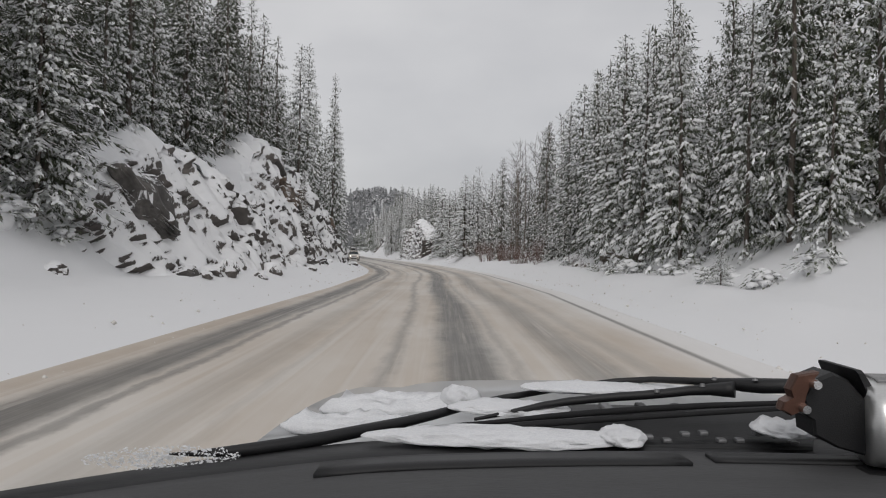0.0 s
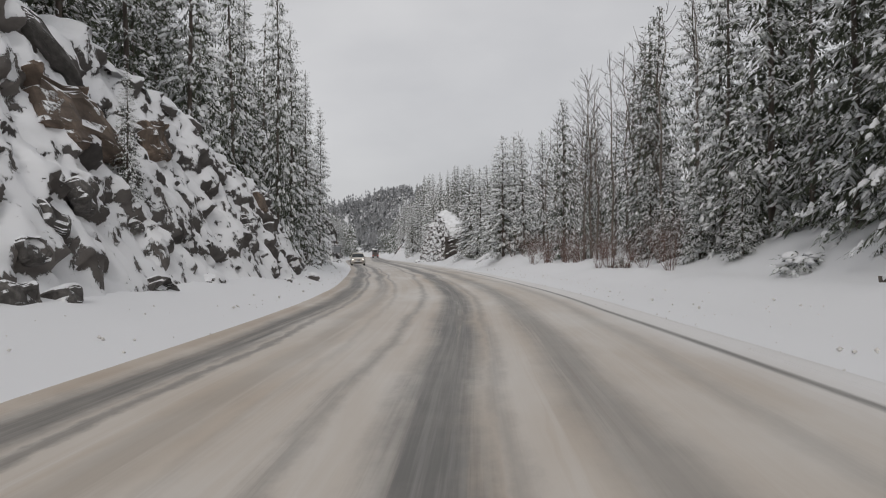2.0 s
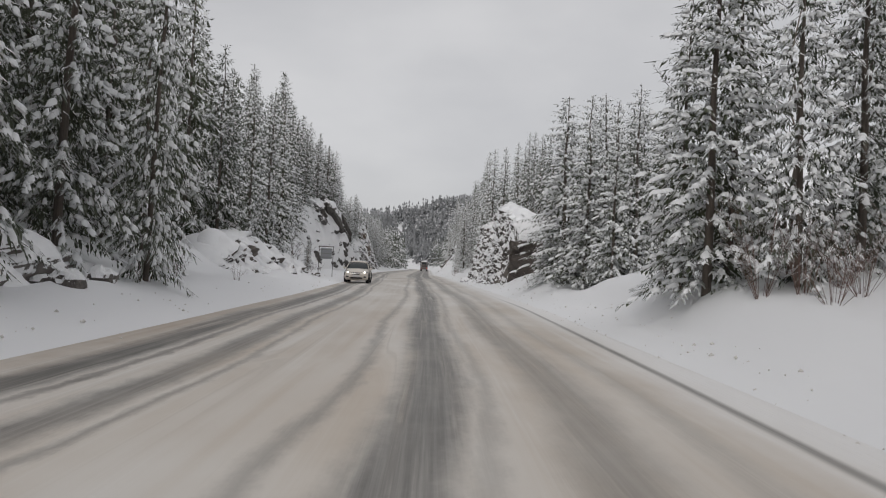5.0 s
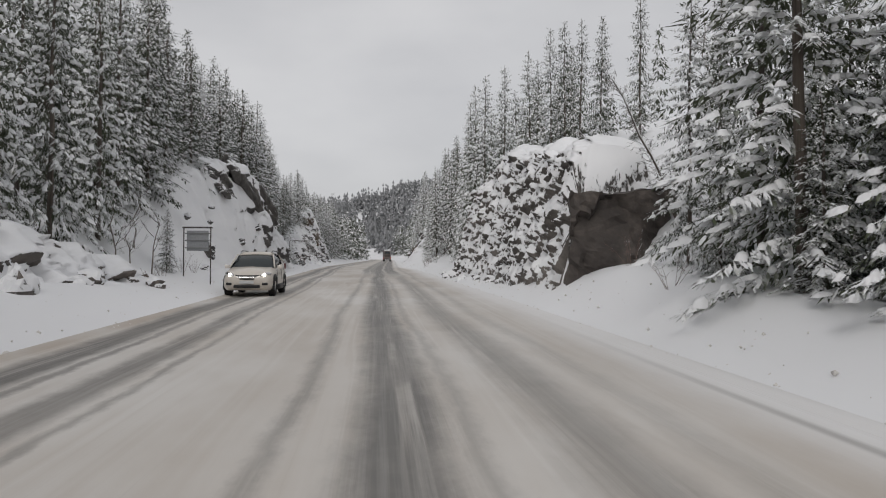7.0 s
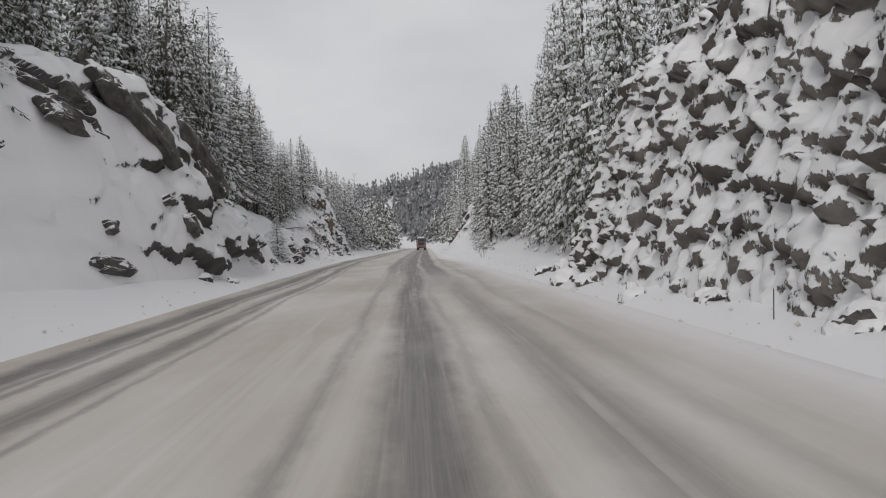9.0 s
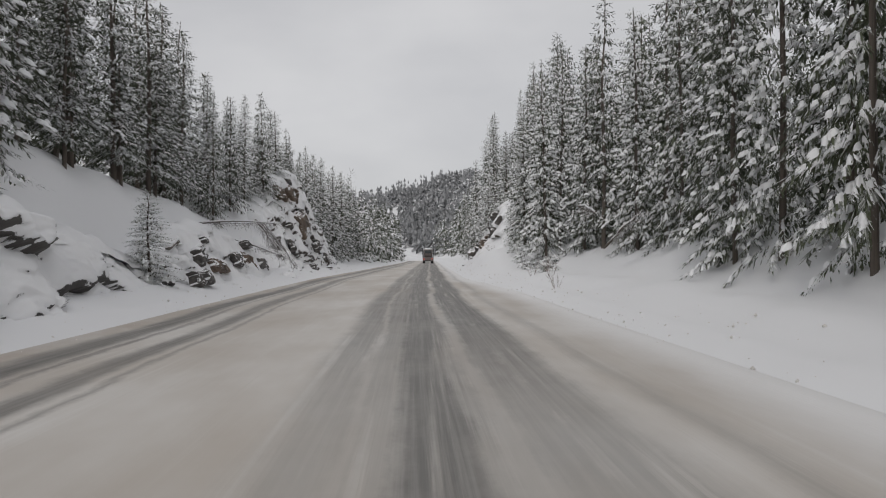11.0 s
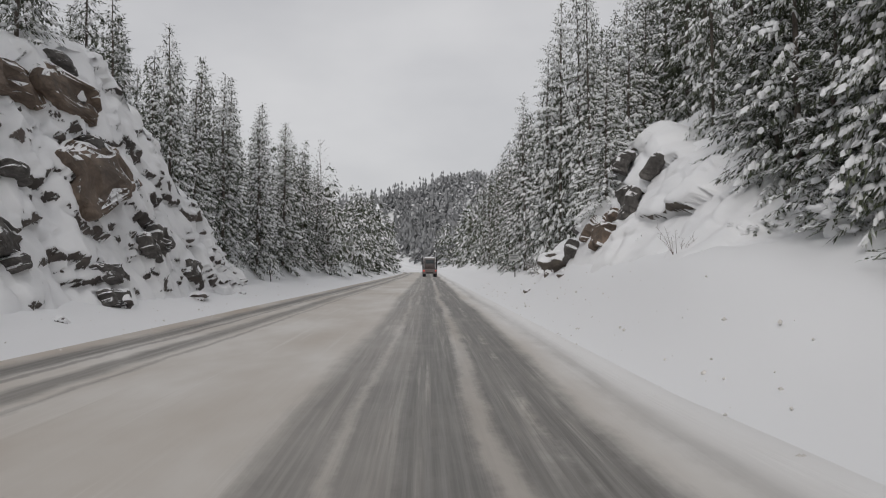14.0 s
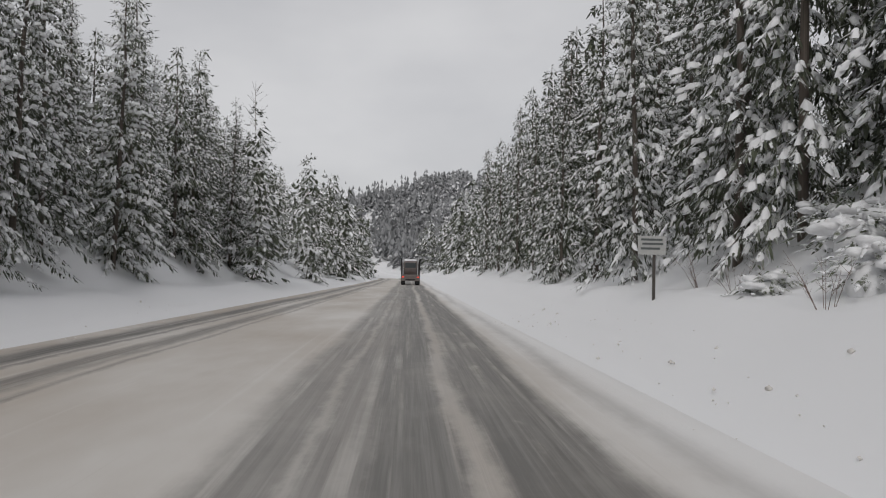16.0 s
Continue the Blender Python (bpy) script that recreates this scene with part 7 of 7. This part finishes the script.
# grains of frozen slush at the lower corner of the windscreen
rnd_i = random.Random(31)
bm = bmesh.new()
for _ in range(700):
    a, q = rnd_i.uniform(0, 6.28), rnd_i.random() ** 0.7
    x, z, r = -0.335 + 0.095 * q * math.cos(a), 1.250 + 0.014 * q * math.sin(a) + 0.05 * 0.095 * q * math.cos(a), rnd_i.uniform(0.0005, 0.0016)
    tip = Vector((rnd_i.uniform(-3, 3), rnd_i.uniform(-1, 1), rnd_i.uniform(-1, 1))) * r
    v = [bm.verts.new(Vector((x, 0.93, z)) + o) for o in (tip, Vector((0, r, r)), -tip, Vector((0, -r, -r * 0.5)))]
    bm.faces.new((v[0], v[1], v[3]))
    bm.faces.new((v[1], v[2], v[3]))
    bm.faces.new((v[0], v[3], v[2]))
    bm.faces.new((v[0], v[2], v[1]))
tagged(part("slush_patch", bm, WET_SNOW), "grains of frozen slush at the foot of the windscreen", "snow", kind="stuff")

# a folded light bar lying on the dashboard
bar = thing("light_bar", "silver ribbed light bar with a black end bracket on the dashboard", "light bar", at=pose(0.46, 0.86, 1.325, 0, -2, -14))
bm = bmesh.new()
prof = []
for k in range(28):
    a = 2 * math.pi * k / 28
    cy, cz = 0.058 * math.copysign(abs(math.cos(a)) ** 0.75, math.cos(a)), 0.046 * math.copysign(abs(math.sin(a)) ** 0.75, math.sin(a))
    prof.append((cy, cz))
loft(bm, [[(x, y * q, z * q) for y, z in prof] for x, q in ((0.0, 0.96), (0.01, 1.0), (0.62, 1.0), (0.63, 0.96))])
part("housing", bm, BRUSHED, bar)
for k in range(6):
    bm = bmesh.new()
    y = -0.018 + 0.009 * k
    box(bm, (0.012, y, 0.0445), (0.62, y + 0.0045, 0.0485), 0.001)
    part("rib", bm, GREY_STEEL, bar)
def plate(name, outline, y, thick, material, owner, label=""):
    """A flat cut plate with softened edges, its outline given in x and z."""
    bm = bmesh.new()
    rings = []
    mx, mz = (sum(p[k] for p in outline) / len(outline) for k in (0, 1))
    for dy, q in ((0.0, 0.93), (0.004, 1.0), (thick - 0.004, 1.0), (thick, 0.93)):
        rings.append([(mx + (x - mx) * q, y + dy, mz + (z - mz) * q) for x, z in outline])
    loft(bm, rings)
    for f in bm.faces:
        f.smooth = False
    ob = part(name, bm, material, owner, label)
    ob.matrix_parent_inverse = bar.matrix_basis.inverted()
    return ob


plate("end_bracket", [(0.389, 1.354), (0.400, 1.371), (0.421, 1.380), (0.439, 1.372), (0.458, 1.352), (0.477, 1.331), (0.486, 1.295), (0.459, 1.290), (0.428, 1.298), (0.403, 1.311), (0.401, 1.328), (0.394, 1.332)], 0.845, 0.05, BLACK_PLASTIC, bar, "black end bracket")
plate("end_plate", [(0.441, 1.384), (0.448, 1.384), (0.476, 1.339), (0.490, 1.297), (0.481, 1.297), (0.464, 1.336)], 0.835, 0.09, BLACK_PLASTIC, bar, "thin black end plate")
plate("swivel", [(0.361, 1.340), (0.364, 1.349), (0.373, 1.354), (0.370, 1.362), (0.378, 1.378), (0.401, 1.382), (0.393, 1.373), (0.387, 1.357), (0.384, 1.340), (0.372, 1.334)], 0.832, 0.02, COPPER, bar, "brown metal swivel")
for x, z in ((0.395, 1.369), (0.384, 1.343)):
    bm = bmesh.new()
    bmesh.ops.create_cone(bm, segments=12, radius1=0.0062, radius2=0.0045, depth=0.008, cap_ends=True, matrix=Matrix.Translation((x, 0.828, z)) @ Matrix.Rotation(math.pi / 2, 4, "X"))
    screw = part("screw", bm, CHROME, bar)
    screw.matrix_parent_inverse = bar.matrix_basis.inverted()
bm = bmesh.new()
box(bm, (-0.01, -0.05, -0.075), (0.60, 0.05, -0.046), 0.006)
part("foot", bm, BLACK_PLASTIC, bar)

# loose stones on the smooth flank of the knoll
stones = thing("boulder_group", "dark loose stones poking out of a smooth snow slope", "rock", "rock outcrops")
for k, (u, y, z, size) in enumerate([(-9.7, 148, 1.9, 0.36), (-10.2, 150.5, 3.6, 0.16), (-10.6, 146.5, 3.7, 0.2), (-10.4, 152, 4.6, 0.2), (-9.2, 144.5, 0.9, 0.24), (-8.9, 141.5, 0.6, 0.26)]):
    bm = bmesh.new()
    bmesh.ops.create_icosphere(bm, subdivisions=3, radius=1.0)
    for v in bm.verts:
        q = 1 + block_offset(v.co * 1.1 + Vector((40 + k, 0, 0)), 0.42)
        v.co = Vector((v.co.x * size * q + u + float(line(y)), v.co.y * size * q + y, v.co.z * size * q + z))
    part("stone", bm, ROCK_KNOLL, stones)


# ---- the valley turns left between the first rock cut and the ledge: lay the straight plan along that bend ----
TURN, TURN_0, TURN_1 = radians(6.9), 42.0, 74.0


def heading(y):
    return TURN * smooth(y, TURN_0, TURN_1)


axis_y = np.linspace(TURN_0, TURN_1, 3201)
axis_h = heading((axis_y[1:] + axis_y[:-1]) / 2)
axis_px = np.r_[0, np.cumsum(-np.sin(axis_h))] * (axis_y[1] - axis_y[0])
axis_py = TURN_0 + np.r_[0, np.cumsum(np.cos(axis_h))] * (axis_y[1] - axis_y[0])


def bent(x, y):
    """Place on the bent plan of the point x, y of the straight one."""
    x, y = np.asarray(x, float), np.asarray(y, float)
    h = heading(y)
    past = np.clip(y - TURN_1, 0, None)
    cx = np.interp(y, axis_y, axis_px) - math.sin(TURN) * past
    cy = np.where(y < TURN_0, y, np.interp(y, axis_y, axis_py) + math.cos(TURN) * past)
    near = np.clip(x, -120, 120)
    return cx + near * np.cos(h) + (x - near) * math.cos(TURN / 2), cy + near * np.sin(h) + (x - near) * math.sin(TURN / 2)


def laid(me):
    co = np.empty(len(me.vertices) * 3, dtype=np.float32)
    me.vertices.foreach_get("co", co)
    co = co.reshape(-1, 3)
    co[:, 0], co[:, 1] = bent(co[:, 0], co[:, 1])
    me.vertices.foreach_set("co", co.ravel())
    me.update()


for ob in [o for o in scene.objects if o.parent is None and (o.type == "MESH" or o.type == "EMPTY")]:
    place = ob.matrix_basis.translation.copy()
    if place.length < 0.001:   # built in the plan itself
        for piece in [ob, *ob.children_recursive]:
            if piece.type == "MESH":
                laid(piece.data)
    elif place.y > TURN_0:     # set down as a whole
        x, y = bent(place.x, place.y)
        ob.matrix_basis = Matrix.Translation((float(x), float(y), place.z)) @ Matrix.Rotation(float(heading(place.y)), 4, "Z") @ Matrix.Translation(-place) @ ob.matrix_basis
